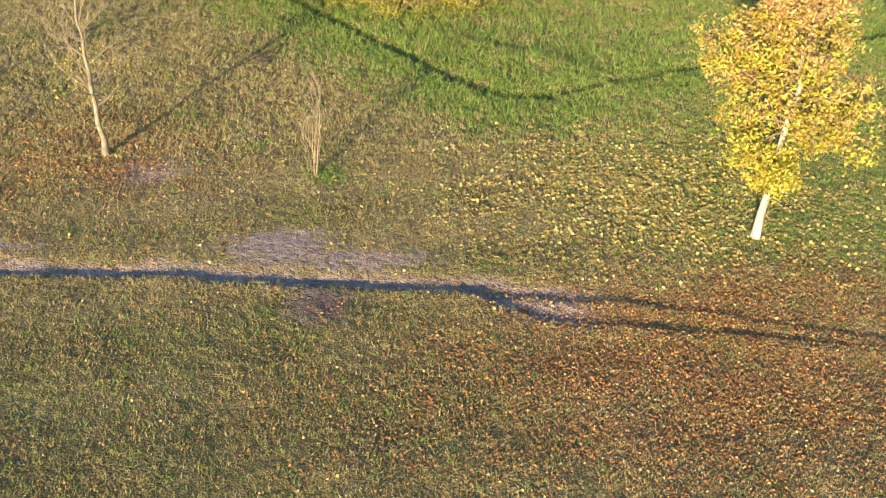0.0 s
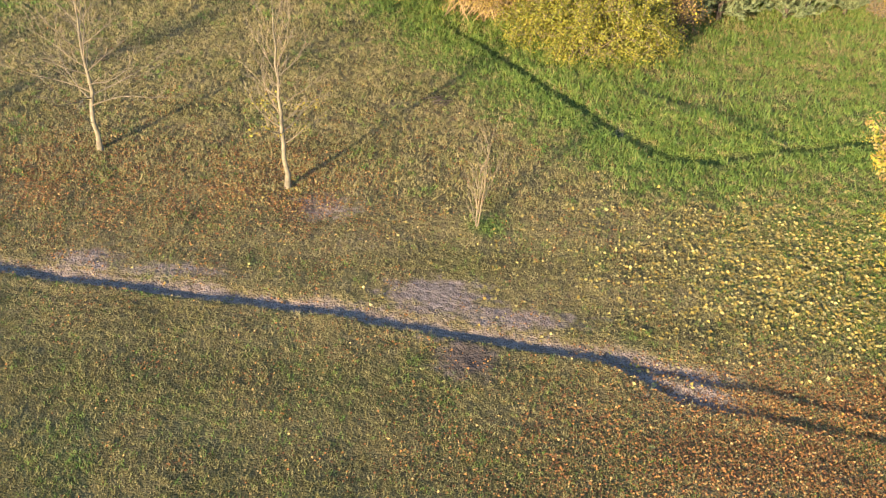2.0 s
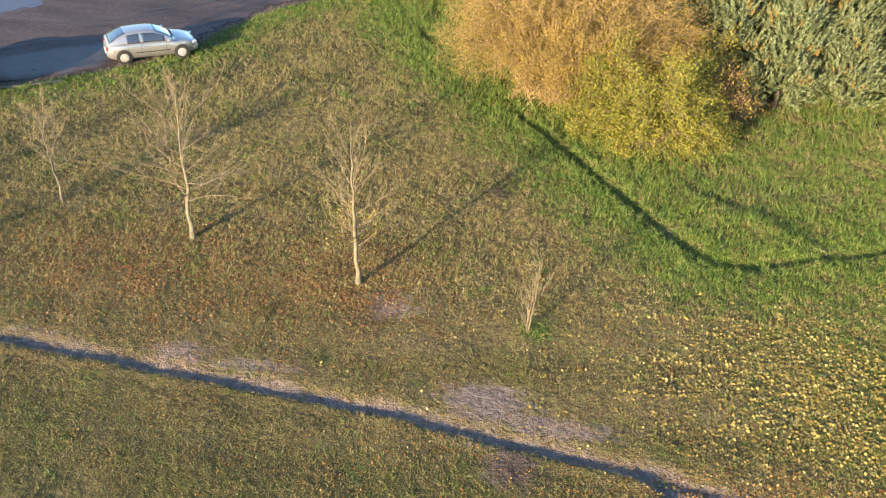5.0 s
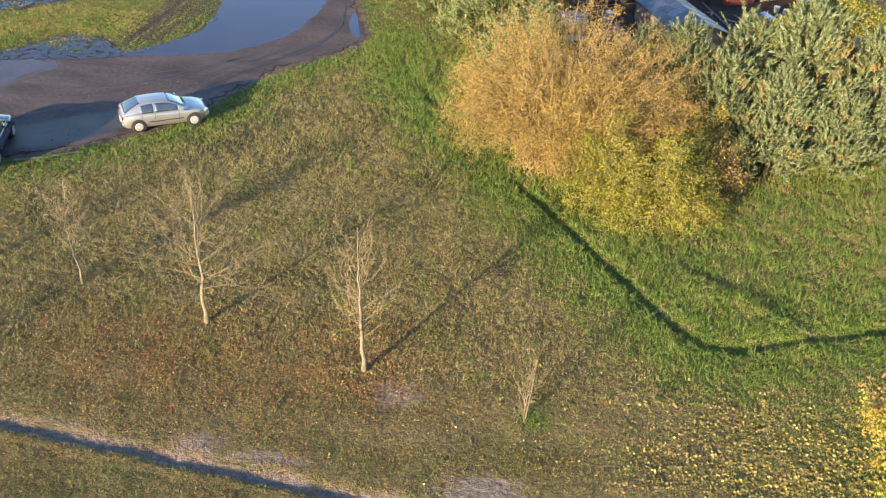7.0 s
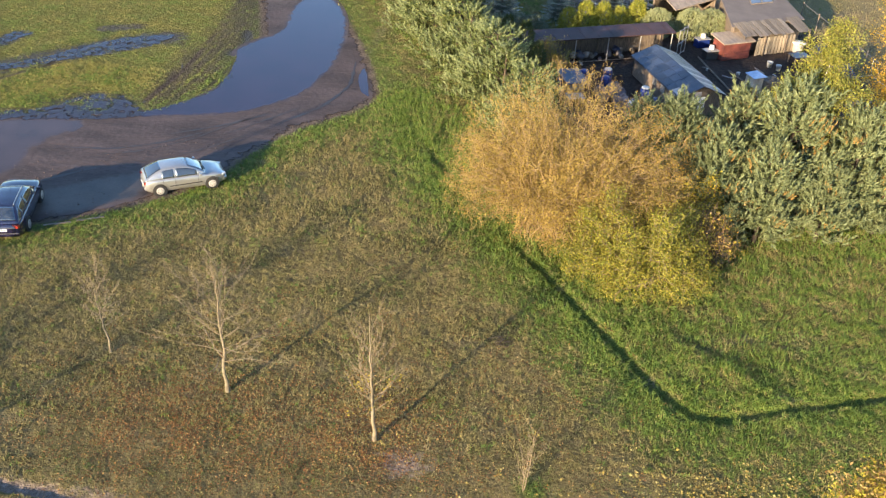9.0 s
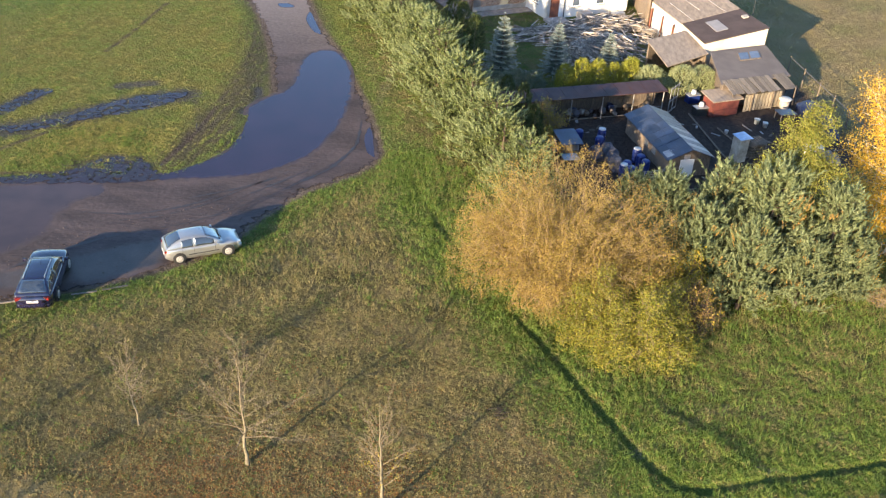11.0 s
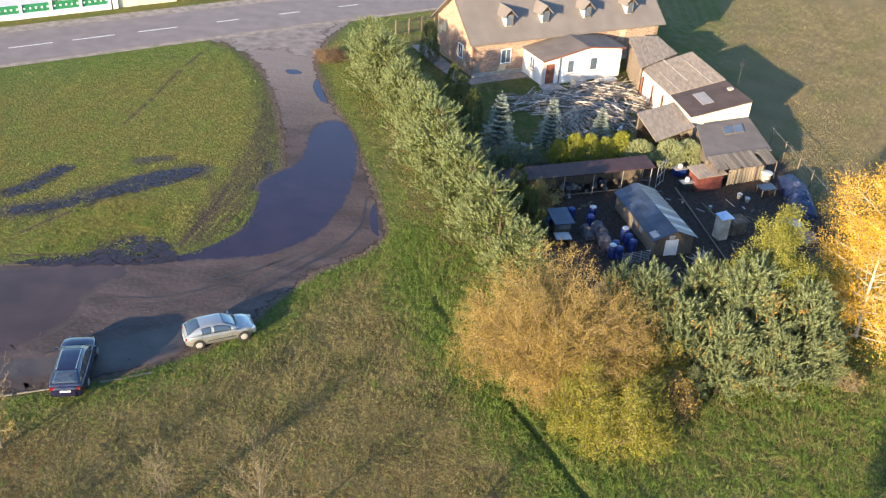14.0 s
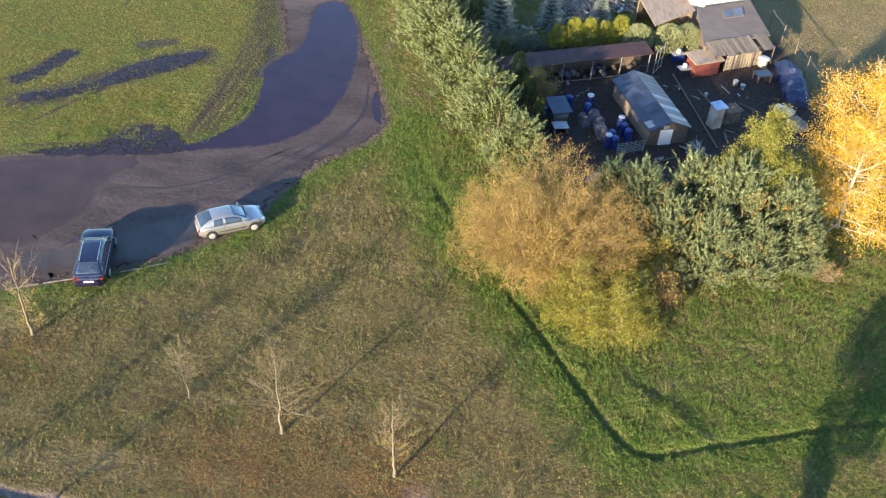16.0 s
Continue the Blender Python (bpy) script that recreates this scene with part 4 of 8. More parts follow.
for n, (x, y, h, v) in enumerate(((12.9, 41.5, 4.6, 0), (14.0, 43.5, 7.0, 1), (10.7, 42.7, 5.9, 0), (17.4, 43.8, 5.6, 1), (15.9, 42.0, 4.6, 0), (8.9, 44.4, 5.2, 1), (12.0, 45.2, 6.9, 0), (7.3, 45.4, 4.6, 1), (19.0, 45.4, 4.9, 0), (19.0, 43.4, 3.2, 1), (11.2, 40.6, 2.6, 0))):
    put(big[v], n < 2, pose(x, y, 0, 0, 0, rs_h.uniform(0, 360)) @ Matrix.Scale(h / (5.6, 6.6)[v], 4))


def fir(name, seed, height, radius, label, group):
    """A young spruce: straight trunk, clear tiers of flat boughs, pale needles outside and shade-darkened ones within.
    """
    rs = np.random.RandomState(seed)
    root = base(name, pose(0, 0, 0), label, "spruce", group)
    tubes("trunk", [((0, 0, -0.1), (0, 0, height), 0.085, 0.012)], PINE_BARK, root, 7)
    segs, inner, idir, outer, odir = [], [], [], [], []
    tiers = 13
    for k in range(tiers):
        g = 0.04 + 0.92 * k / tiers
        reach = radius * (1 - g) * rs.uniform(0.92, 1.06) + 0.10
        for j in range(13):
            a = 2 * math.pi * (j + rs.uniform(-0.25, 0.25)) / 13 + k
            d = np.array([math.cos(a), math.sin(a), -0.10 + 0.7 * g])
            r1 = reach * rs.uniform(0.8, 1.1)
            p0 = np.array([0, 0, g * height + rs.uniform(-0.05, 0.05)])
            segs.append((p0, p0 + d * r1, 0.016, 0.004))
            m = max(3, int(r1 / 0.12))
            side = np.array([-math.sin(a), math.cos(a), 0.0])
            for q in range(m):
                f = (q + 0.6) / m
                for w in (-1, 0, 1):
                    p = p0 + d * r1 * f + side * w * 0.10 * (1 - 0.5 * f)
                    v = unit(d) + side * w * 0.8 + np.array([0, 0, 0.12])
                    (outer if f > 0.5 else inner).append(p)
                    (odir if f > 0.5 else idir).append(v)
    for _ in range(8):
        outer.append(np.array([0, 0, height * rs.uniform(0.9, 1.0)]))
        odir.append(np.array([rs.normal() * 0.3, rs.normal() * 0.3, 1.0]))
    tubes("boughwork", segs, PINE_BARK, root, 3)
    inner, outer = np.array(inner), np.array(outer)
    # inner needles take a darker colour for the shade inside the tiers
    fast("inner_foliage", brush(inner, np.array(idir), np.full(len(inner), 0.16), 0.09, 5, rs, 0.25), 3, NEEDLE_BLUE_SHADED, root)
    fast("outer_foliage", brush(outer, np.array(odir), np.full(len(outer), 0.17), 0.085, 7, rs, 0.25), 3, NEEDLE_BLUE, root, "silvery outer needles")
    return root


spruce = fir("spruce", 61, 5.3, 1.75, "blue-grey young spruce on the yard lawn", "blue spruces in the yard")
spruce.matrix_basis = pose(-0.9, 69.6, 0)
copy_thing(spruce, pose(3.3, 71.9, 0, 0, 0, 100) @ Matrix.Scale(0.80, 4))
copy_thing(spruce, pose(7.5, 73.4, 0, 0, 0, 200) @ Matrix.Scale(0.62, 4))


def clipped(name, seed, rx, height, count, size, material, label, group, pointed=0.0):
    """A dense small conifer: stem, and needled shoots over a rounded body with an uneven skin."""
    rs = np.random.RandomState(seed)
    root = base(name, pose(0, 0, 0), label, "shrub", group)
    tubes("stem", [((0, 0, -0.05), (0, 0, height * 0.8), 0.05, 0.02)], BARK, root, 6)
    a, z = rs.uniform(0, 6.28, count), rs.uniform(0.02, 1, count)
    prof = np.where(z < 0.35, 0.72 + 0.8 * z, np.sqrt(np.clip(1 - ((z - 0.35) / 0.66) ** 2, 0.02, 1)))
    prof = prof * (1 - pointed) + pointed * (1.05 - z)
    r = rx * prof * rs.uniform(0.72, 1.06, count) * (1 + 0.1 * np.sin(3 * a + 8 * z))
    pts = np.stack([r * np.cos(a), r * np.sin(a), z * height], 1)
    dirs = np.stack([np.cos(a) * 0.6, np.sin(a) * 0.6, np.full(count, 0.9)], 1) + rs.normal(size=(count, 3)) * 0.2
    fast("foliage", brush(pts, dirs, np.full(count, size), size * 0.45, 7, rs), 3, material, root)
    return root


globe = clipped("globe_pine", 71, 1.12, 1.95, 1500, 0.24, NEEDLE_PALE, "rounded pale-green dwarf pine in the yard", "dwarf pines")
globe.matrix_basis = pose(10.5, 69.7, 0)
for x, y, s in ((13.0, 70.0, 1.05), (14.5, 70.6, 1.0)):
    copy_thing(globe, pose(x, y, 0, 0, 0, 77) @ Matrix.Scale(s, 4))
blue = clipped("juniper", 72, 1.0, 1.5, 600, 0.3, NEEDLE_GREY, "low blue-green juniper bush", "junipers")
blue.matrix_basis = pose(0.5, 67.6, 0)
copy_thing(blue, pose(-0.9, 66.5, 0, 0, 0, 50) @ Matrix.Scale(1.1, 4))
copy_thing(blue, pose(1.6, 67.9, 0, 0, 0, 150) @ Matrix.Scale(0.9, 4))
thuja = clipped("thuja", 73, 0.68, 1.8, 900, 0.22, NEEDLE_LIME, "golden-green thuja bush in a yard hedge", "golden thuja hedge", 0.35)
thuja.matrix_basis = pose(4.0, 68.7, 0) @ Matrix.Scale(1.05, 4)
for k, s in ((1, 1.2), (2, 1.15), (3, 1.0), (4, 1.2)):
    copy_thing(thuja, pose(4.0 + 1.25 * k, 68.7 + 0.42 * k, 0, 0, 0, 60 * k) @ Matrix.Scale(s, 4))
dark = clipped("thuja", 74, 0.85, 3.4, 900, 0.26, NEEDLE_DARK, "tall dark-green thuja beside the pine row", "dark thujas", 0.55)
dark.matrix_basis = pose(1.0, 60.6, 0)
for x, y, s in ((1.9, 58.4, 0.85), (2.8, 56.3, 0.7), (-0.2, 63.2, 0.85), (-3.2, 72.0, 1.2), (-4.4, 75.2, 1.15), (-5.4, 78.2, 1.1), (-8.8, 88.5, 1.2)):
    copy_thing(dark, pose(x, y, 0, 0, 0, x * 40) @ Matrix.Scale(s, 4))

# ---------------------------------------------------------------- water, wet mud and painted car shade in the lot
WATER = mat("puddle_water", (0.030, 0.018, 0.032), (0.021, 0.013, 0.024), 0.5, 0.02, spec=0.27)
MUD_SHADE = mat("mud_shade_sheet", (0.062, 0.048, 0.042), (0.028, 0.022, 0.021), 0.7, 0.55, bump=0.35, fine=9, spread=0.7)
MUD = mat("wet_mud", (0.034, 0.026, 0.024), (0.018, 0.014, 0.014), 0.7, 0.55, bump=0.35, fine=9, spread=0.7)
DIRT_PALE, DIRT_DARK, DIRT_STRETCH = (0.092, 0.068, 0.064), (0.031, 0.024, 0.024), (0.75, 1.5, 1)
DIRT = mat("packed_dirt", DIRT_PALE, DIRT_DARK, 0.30, 0.80, bump=0.35, fine=4, spread=0.85, detail=9, stretch=DIRT_STRETCH, spec=0.3)


def churned(m, turn=38):
    """Roughens packed dirt: streaks drawn out along the wheel tracks, and small clods."""
    nt = m.node_tree
    tc = nt.nodes.new("ShaderNodeTexCoord")
    mp = nt.nodes.new("ShaderNodeMapping")
    mp.inputs["Rotation"].default_value = (0, 0, radians(-turn))
    mp.inputs["Scale"].default_value = (0.30, 1.0, 1)
    nt.links.new(tc.outputs["Object"], mp.inputs[0])
    no = nt.nodes.new("ShaderNodeTexNoise")
    no.inputs["Scale"].default_value, no.inputs["Detail"].default_value, no.inputs["Distortion"].default_value = 1.0, 7, 0.6
    nt.links.new(mp.outputs[0], no.inputs["Vector"])
    cl = nt.nodes.new("ShaderNodeTexNoise")
    cl.inputs["Scale"].default_value, cl.inputs["Detail"].default_value = 3.5, 8
    nt.links.new(tc.outputs["Object"], cl.inputs["Vector"])
    ad = nt.nodes.new("ShaderNodeMath")
    ad.operation = 'MULTIPLY_ADD'
    ad.inputs[1].default_value = 0.6
    nt.links.new(cl.outputs[0], ad.inputs[0])
    nt.links.new(no.outputs[0], ad.inputs[2])
    bp = nt.nodes.new("ShaderNodeBump")
    bp.inputs["Strength"].default_value, bp.inputs["Distance"].default_value = 0.4, 0.12
    nt.links.new(ad.outputs[0], bp.inputs["Height"])
    b = nt.nodes["Principled BSDF"]
    nt.links.new(bp.outputs[0], b.inputs["Normal"])
    mr = nt.nodes.new("ShaderNodeMapRange")
    mr.inputs["From Min"].default_value, mr.inputs["From Max"].default_value = 0.36, 0.64
    mr.inputs["To Min"].default_value, mr.inputs["To Max"].default_value = 0.84, 1.14
    nt.links.new(no.outputs[0], mr.inputs[0])
    hs = nt.nodes.new("ShaderNodeHueSaturation")
    nt.links.new(mr.outputs[0], hs.inputs["Value"])
    nt.links.new(b.inputs["Base Color"].links[0].from_socket, hs.inputs["Color"])
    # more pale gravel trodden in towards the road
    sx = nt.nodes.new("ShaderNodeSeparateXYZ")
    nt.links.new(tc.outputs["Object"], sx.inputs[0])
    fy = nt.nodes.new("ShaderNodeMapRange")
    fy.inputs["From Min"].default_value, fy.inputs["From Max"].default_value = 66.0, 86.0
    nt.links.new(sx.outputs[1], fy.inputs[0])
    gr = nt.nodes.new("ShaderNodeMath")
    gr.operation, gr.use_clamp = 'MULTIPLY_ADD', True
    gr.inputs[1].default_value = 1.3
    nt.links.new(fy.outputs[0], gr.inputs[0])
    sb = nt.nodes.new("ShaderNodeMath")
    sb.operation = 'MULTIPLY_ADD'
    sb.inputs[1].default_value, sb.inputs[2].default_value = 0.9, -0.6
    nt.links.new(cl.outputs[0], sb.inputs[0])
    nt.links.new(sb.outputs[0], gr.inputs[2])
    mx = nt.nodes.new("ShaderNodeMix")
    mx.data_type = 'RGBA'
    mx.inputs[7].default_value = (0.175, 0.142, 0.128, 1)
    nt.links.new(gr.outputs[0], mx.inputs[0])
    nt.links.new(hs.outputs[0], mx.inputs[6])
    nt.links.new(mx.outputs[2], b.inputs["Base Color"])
    return m


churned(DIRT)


def smooth_line(poly, n=6, closed=True):
    """A rounded outline through the corners."""
    out = []
    m = len(poly)
    for k in range(m):
        p0, p1, p2, p3 = (np.array(poly[(k + j) % m]) for j in (-1, 0, 1, 2))
        for t in np.arange(n) / n:
            out.append(0.5 * ((2 * p1) + (p2 - p0) * t + (2 * p0 - 5 * p1 + 4 * p2 - p3) * t * t + (3 * p1 - p0 - 3 * p2 + p3) * t ** 3))
    return np.array(out)


def soft_edge(m, scale=2.2):
    """Lets a wet surface turn unevenly into the packed dirt towards its shore, by the sheet's own shore attribute."""
    nt = m.node_tree
    at = nt.nodes.new("ShaderNodeVertexColor")
    at.layer_name = "shore"
    sp = nt.nodes.new("ShaderNodeSeparateColor")
    nt.links.new(at.outputs[0], sp.inputs[0])
    tc = nt.nodes.new("ShaderNodeTexCoord")
    no = nt.nodes.new("ShaderNodeTexNoise")
    no.inputs["Scale"].default_value, no.inputs["Detail"].default_value = scale, 5
    nt.links.new(tc.outputs["Object"], no.inputs["Vector"])
    mr = nt.nodes.new("ShaderNodeMapRange")
    mr.inputs["From Min"].default_value, mr.inputs["From Max"].default_value = 0.3, 0.7
    mr.inputs["To Min"].default_value, mr.inputs["To Max"].default_value = 0.0, -0.9
    nt.links.new(no.outputs[0], mr.inputs[0])
    ma = nt.nodes.new("ShaderNodeMath")
    ma.operation = 'MULTIPLY_ADD'
    ma.use_clamp = True
    ma.inputs[1].default_value = 1.9
    nt.links.new(sp.outputs[0], ma.inputs[0])
    nt.links.new(mr.outputs[0], ma.inputs[2])
    # the same packed dirt as the lot round it
    mp = nt.nodes.new("ShaderNodeMapping")
    mp.inputs["Scale"].default_value = DIRT_STRETCH
    nt.links.new(tc.outputs["Object"], mp.inputs[0])
    n1 = nt.nodes.new("ShaderNodeTexNoise")
    n1.inputs["Scale"].default_value, n1.inputs["Detail"].default_value = 0.30, 9
    n2 = nt.nodes.new("ShaderNodeTexNoise")
    n2.inputs["Scale"].default_value, n2.inputs["Detail"].default_value = 4.0, 4
    nt.links.new(mp.outputs[0], n1.inputs["Vector"])
    nt.links.new(mp.outputs[0], n2.inputs["Vector"])
    mf = nt.nodes.new("ShaderNodeMix")
    mf.inputs[0].default_value = 0.35
    nt.links.new(n1.outputs[0], mf.inputs[2])
    nt.links.new(n2.outputs[0], mf.inputs[3])
    rp = nt.nodes.new("ShaderNodeValToRGB")
    rp.color_ramp.elements[0].position, rp.color_ramp.elements[1].position = 0.33, 0.67
    rp.color_ramp.elements[0].color, rp.color_ramp.elements[1].color = (*DIRT_DARK, 1), (*DIRT_PALE, 1)
    nt.links.new(mf.outputs[0], rp.inputs[0])
    di = nt.nodes.new("ShaderNodeBsdfPrincipled")
    di.inputs["Roughness"].default_value = 0.8
    di.inputs["Specular IOR Level"].default_value = 0.3
    nt.links.new(rp.outputs[0], di.inputs["Base Color"])
    mx = nt.nodes.new("ShaderNodeMixShader")
    nt.links.new(ma.outputs[0], mx.inputs[0])
    nt.links.new(di.outputs[0], mx.inputs[1])
    nt.links.new(nt.nodes["Principled BSDF"].outputs[0], mx.inputs[2])
    nt.links.new(mx.outputs[0], nt.nodes["Material Output"].inputs[0])
    return m


def ragged(m, scale=2.2):
    """Lets a sheet break up into the turf under it towards its rim, by the sheet's own shore attribute."""
    nt = m.node_tree
    out = nt.nodes["Material Output"].inputs[0]
    old = out.links[0].from_socket
    at = nt.nodes.new("ShaderNodeVertexColor")
    at.layer_name = "shore"
    sp = nt.nodes.new("ShaderNodeSeparateColor")
    nt.links.new(at.outputs[0], sp.inputs[0])
    tc = nt.nodes.new("ShaderNodeTexCoord")
    no = nt.nodes.new("ShaderNodeTexNoise")
    no.inputs["Scale"].default_value, no.inputs["Detail"].default_value = scale, 6
    nt.links.new(tc.outputs["Object"], no.inputs["Vector"])
    mr = nt.nodes.new("ShaderNodeMapRange")
    mr.inputs["From Min"].default_value, mr.inputs["From Max"].default_value = 0.3, 0.7
    mr.inputs["To Min"].default_value, mr.inputs["To Max"].default_value = -0.2, -2.6
    nt.links.new(no.outputs[0], mr.inputs[0])
    ma = nt.nodes.new("ShaderNodeMath")
    ma.operation, ma.use_clamp = 'MULTIPLY_ADD', True
    ma.inputs[1].default_value = 3.6
    nt.links.new(sp.outputs[0], ma.inputs[0])
    nt.links.new(mr.outputs[0], ma.inputs[2])
    mx = nt.nodes.new("ShaderNodeMixShader")
    nt.links.new(ma.outputs[0], mx.inputs[0])
    nt.links.new(nt.nodes.new("ShaderNodeBsdfTransparent").outputs[0], mx.inputs[1])
    nt.links.new(old, mx.inputs[2])
    nt.links.new(mx.outputs[0], out)
    return m


def sheet(name, poly, z, material, label, category, wobble=0.12, seed=1, shore=0.0, core=1.0):
    """A flat sheet with a smooth, slightly ragged outline, cut into triangles; shore is the width of its thin margin."""
    pts = smooth_line(poly)
    pts = pts + wobble * np.stack([wave(pts[:, 0], pts[:, 1], 0.9, seed), wave(pts[:, 0], pts[:, 1], 0.9, seed + 1)], 1)
    bm = bmesh.new()
    vs = [bm.verts.new((x, y, z)) for x, y in pts]
    n = len(vs)
    ring = vs
    if shore:
        tan = np.roll(pts, -3, 0) - np.roll(pts, 3, 0)
        nrm = np.stack([-tan[:, 1], tan[:, 0]], 1)
        nrm = nrm / np.maximum(np.linalg.norm(nrm, axis=1, keepdims=True), 1e-6)
        area = np.sum(pts[:, 0] * np.roll(pts[:, 1], -1) - pts[:, 1] * np.roll(pts[:, 0], -1))
        nrm = nrm * (1 if area > 0 else -1)
        wide = np.full(n, shore)
        edge = np.roll(pts, -1, 0) - pts
        for _ in range(40):
            inn = pts + nrm * wide[:, None]
            turn = np.sum((np.roll(inn, -1, 0) - inn) * edge, 1) <= 0.2 * np.sum(edge * edge, 1)
            if not turn.any():
                break
            for q in (-2, -1, 0, 1, 2, 3):
                wide = np.where(np.roll(turn, q), wide * 0.8, wide)
        ring = [bm.verts.new((x, y, z)) for x, y in inn]
        for k in range(n):
            bm.faces.new((vs[k], vs[(k + 1) % n], ring[(k + 1) % n], ring[k]))
    edges = [bm.edges.get((ring[k], ring[(k + 1) % n])) or bm.edges.new((ring[k], ring[(k + 1) % n])) for k in range(n)]
    bmesh.ops.triangle_fill(bm, use_beauty=True, use_dissolve=False, edges=edges, normal=(0, 0, 1))
    bmesh.ops.recalc_face_normals(bm, faces=bm.faces[:])
    if sum(f.normal.z for f in bm.faces) < 0:
        bmesh.ops.reverse_faces(bm, faces=bm.faces[:])
    ob = part(name, bm, material, None)
    at = ob.data.color_attributes.new("shore", 'FLOAT_COLOR', 'POINT')
    c = np.ones((len(ob.data.vertices), 4), np.float32)
    c[n:, 0] = core
    if shore:
        c[:n, 0] = 0.0
    at.data.foreach_set("color", c.ravel())
    return tagged(ob, label, category, kind="structure")


FIELD_WATER = ragged(mat("field_water", (0.030, 0.022, 0.030), (0.023, 0.017, 0.018), 0.5, 0.16, spec=0.21), 2.4)
for wet_material in (WATER, MUD_SHADE):
    soft_edge(wet_material)
ragged(DIRT, 1.8)
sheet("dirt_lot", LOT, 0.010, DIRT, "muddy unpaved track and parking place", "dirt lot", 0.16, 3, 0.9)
# dark sheet where the cars' long shadows fall: wet mud and shade in one colour
sheet("wet_mud", [(-26, 36.0), (-23.2, 36.6), (-20.4, 37.6), (-18.2, 38.8), (-16.8, 40.6), (-16.4, 43.0), (-18.5, 42.7), (-21.0, 41.0), (-23.5, 39.0), (-26.5, 37.6)], 0.018, MUD_SHADE, "dark wet mud and car shade between the parked cars", "mud", 0.2, 9, 0.7)
sheet("puddle", [(-16.5, 71.6), (-15.0, 73.0), (-13.4, 71.7), (-12.2, 68.7), (-11.6, 65.7), (-11.1, 61.1), (-11.4, 57.2), (-12.4, 53.6), (-14.2, 51.3), (-16.4, 49.9), (-18.6, 49.4), (-20.4, 48.8), (-21.0, 49.6), (-18.9, 52.0), (-17.9, 53.6),
                 (-17.8, 55.4), (-18.0, 58.0), (-18.3, 60.5), (-17.6, 62.4), (-16.6, 64.0), (-16.4, 66.0), (-16.7, 69.0)], 0.014, WATER, "large still rain puddle across the track", "puddle", 0.1, 4, 0.55)
sheet("puddle", [(-20.3, 48.9), (-22.4, 48.0), (-25.5, 47.3), (-29.0, 46.6), (-30.2, 47.3), (-26.6, 48.9), (-25.6, 50.0), (-24.6, 51.3), (-23.6, 51.9), (-22.4, 51.6), (-21.4, 50.8), (-20.7, 50.1)], 0.034, FIELD_WATER, "dark water seeping into the grass edge", "puddle", 0.1, 11, 0.3, 0.68)
FIELD_POOL = "shallow rainwater standing in the mown field"
sheet("puddle", [(-23.0, 62.2), (-25.1, 61.6), (-26.9, 60.5), (-28.3, 58.9), (-29.2, 57.5), (-30.3, 55.9), (-32.2, 54.7), (-34.1, 53.7), (-33.6, 52.2), (-30.8, 53.4), (-28.8, 55.0), (-26.6, 56.7), (-24.0, 58.8), (-22.9, 60.7)], 0.058, FIELD_WATER, FIELD_POOL, "puddle", 0.12, 21, 0.5, 0.62)
sheet("puddle", [(-32.0, 60.7), (-33.7, 60.2), (-34.2, 58.5), (-35.0, 56.7), (-35.8, 55.6), (-34.9, 54.5), (-33.1, 55.8), (-32.4, 58.1)], 0.058, FIELD_WATER, FIELD_POOL, "puddle", 0.12, 23, 0.35, 0.58)
TURBID = soft_edge(mat("turbid_water", (0.062, 0.041, 0.037), (0.042, 0.029, 0.027), 0.5, 0.14, spec=0.26), 1.2)
sheet("puddle", [(-60, 34), (-40, 36.8), (-27.5, 37.6), (-25.6, 38.9), (-24.7, 40.4), (-23.9, 42.2), (-24.2, 44.1), (-23.5, 45.8), (-23.0, 46.9), (-23.4, 47.9), (-24.8, 48.2), (-27.3, 47.5), (-30.5, 46.4), (-40, 43.6), (-60, 38)], 0.014, TURBID, "shallow brown rain puddle on the parking place", "puddle", 0.15, 5, 0.8)
sheet("puddle", [(-21.9, 83.0), (-20.9, 83.4), (-20.2, 82.6), (-21.2, 82.2)], 0.014, WATER, "small round puddle on the track", "puddle", 0.05, 6, 0.1)
sheet("puddle", [(-18.6, 81.6), (-18.0, 80.6), (-16.6, 77.0), (-16.4, 76.2), (-17.2, 76.8), (-18.4, 79.4)], 0.014, WATER, "narrow puddle along the track edge", "puddle", 0.05, 7, 0.1)
sheet("puddle", [(-9.2, 59.0), (-8.4, 55.9), (-8.2, 54.6), (-8.9, 55.4), (-9.4, 57.6)], 0.014, WATER, "narrow puddle in the wheel rut", "puddle", 0.05, 8, 0.1)
APRON = ragged(mat("pale_gravel", (0.235, 0.195, 0.175), (0.125, 0.102, 0.092), 0.9, 0.9, bump=0.4, fine=10), 0.8)
sheet("gravel_apron", [(-32.4, 90.4), (-29.2, 88.0), (-27.6, 86.9), (-26.0, 86.6), (-24.0, 87.4), (-22.0, 86.6), (-20.4, 87.4), (-19.3, 89.3), (-19.2, 93.2), (-19.8, 97.8), (-23.0, 98.2), (-26.6, 95.8)], 0.024, APRON, "pale stony gravel where the track meets the road", "gravel", 0.3, 14, 2.2)
KERB = mat("kerb_concrete", (0.20, 0.172, 0.15), (0.11, 0.095, 0.082), 3, 0.9, bump=0.3)
kerb_root = base("kerb", pose(0, 0, 0), "old broken concrete kerb at the grass edge", "kerb", kind="structure")
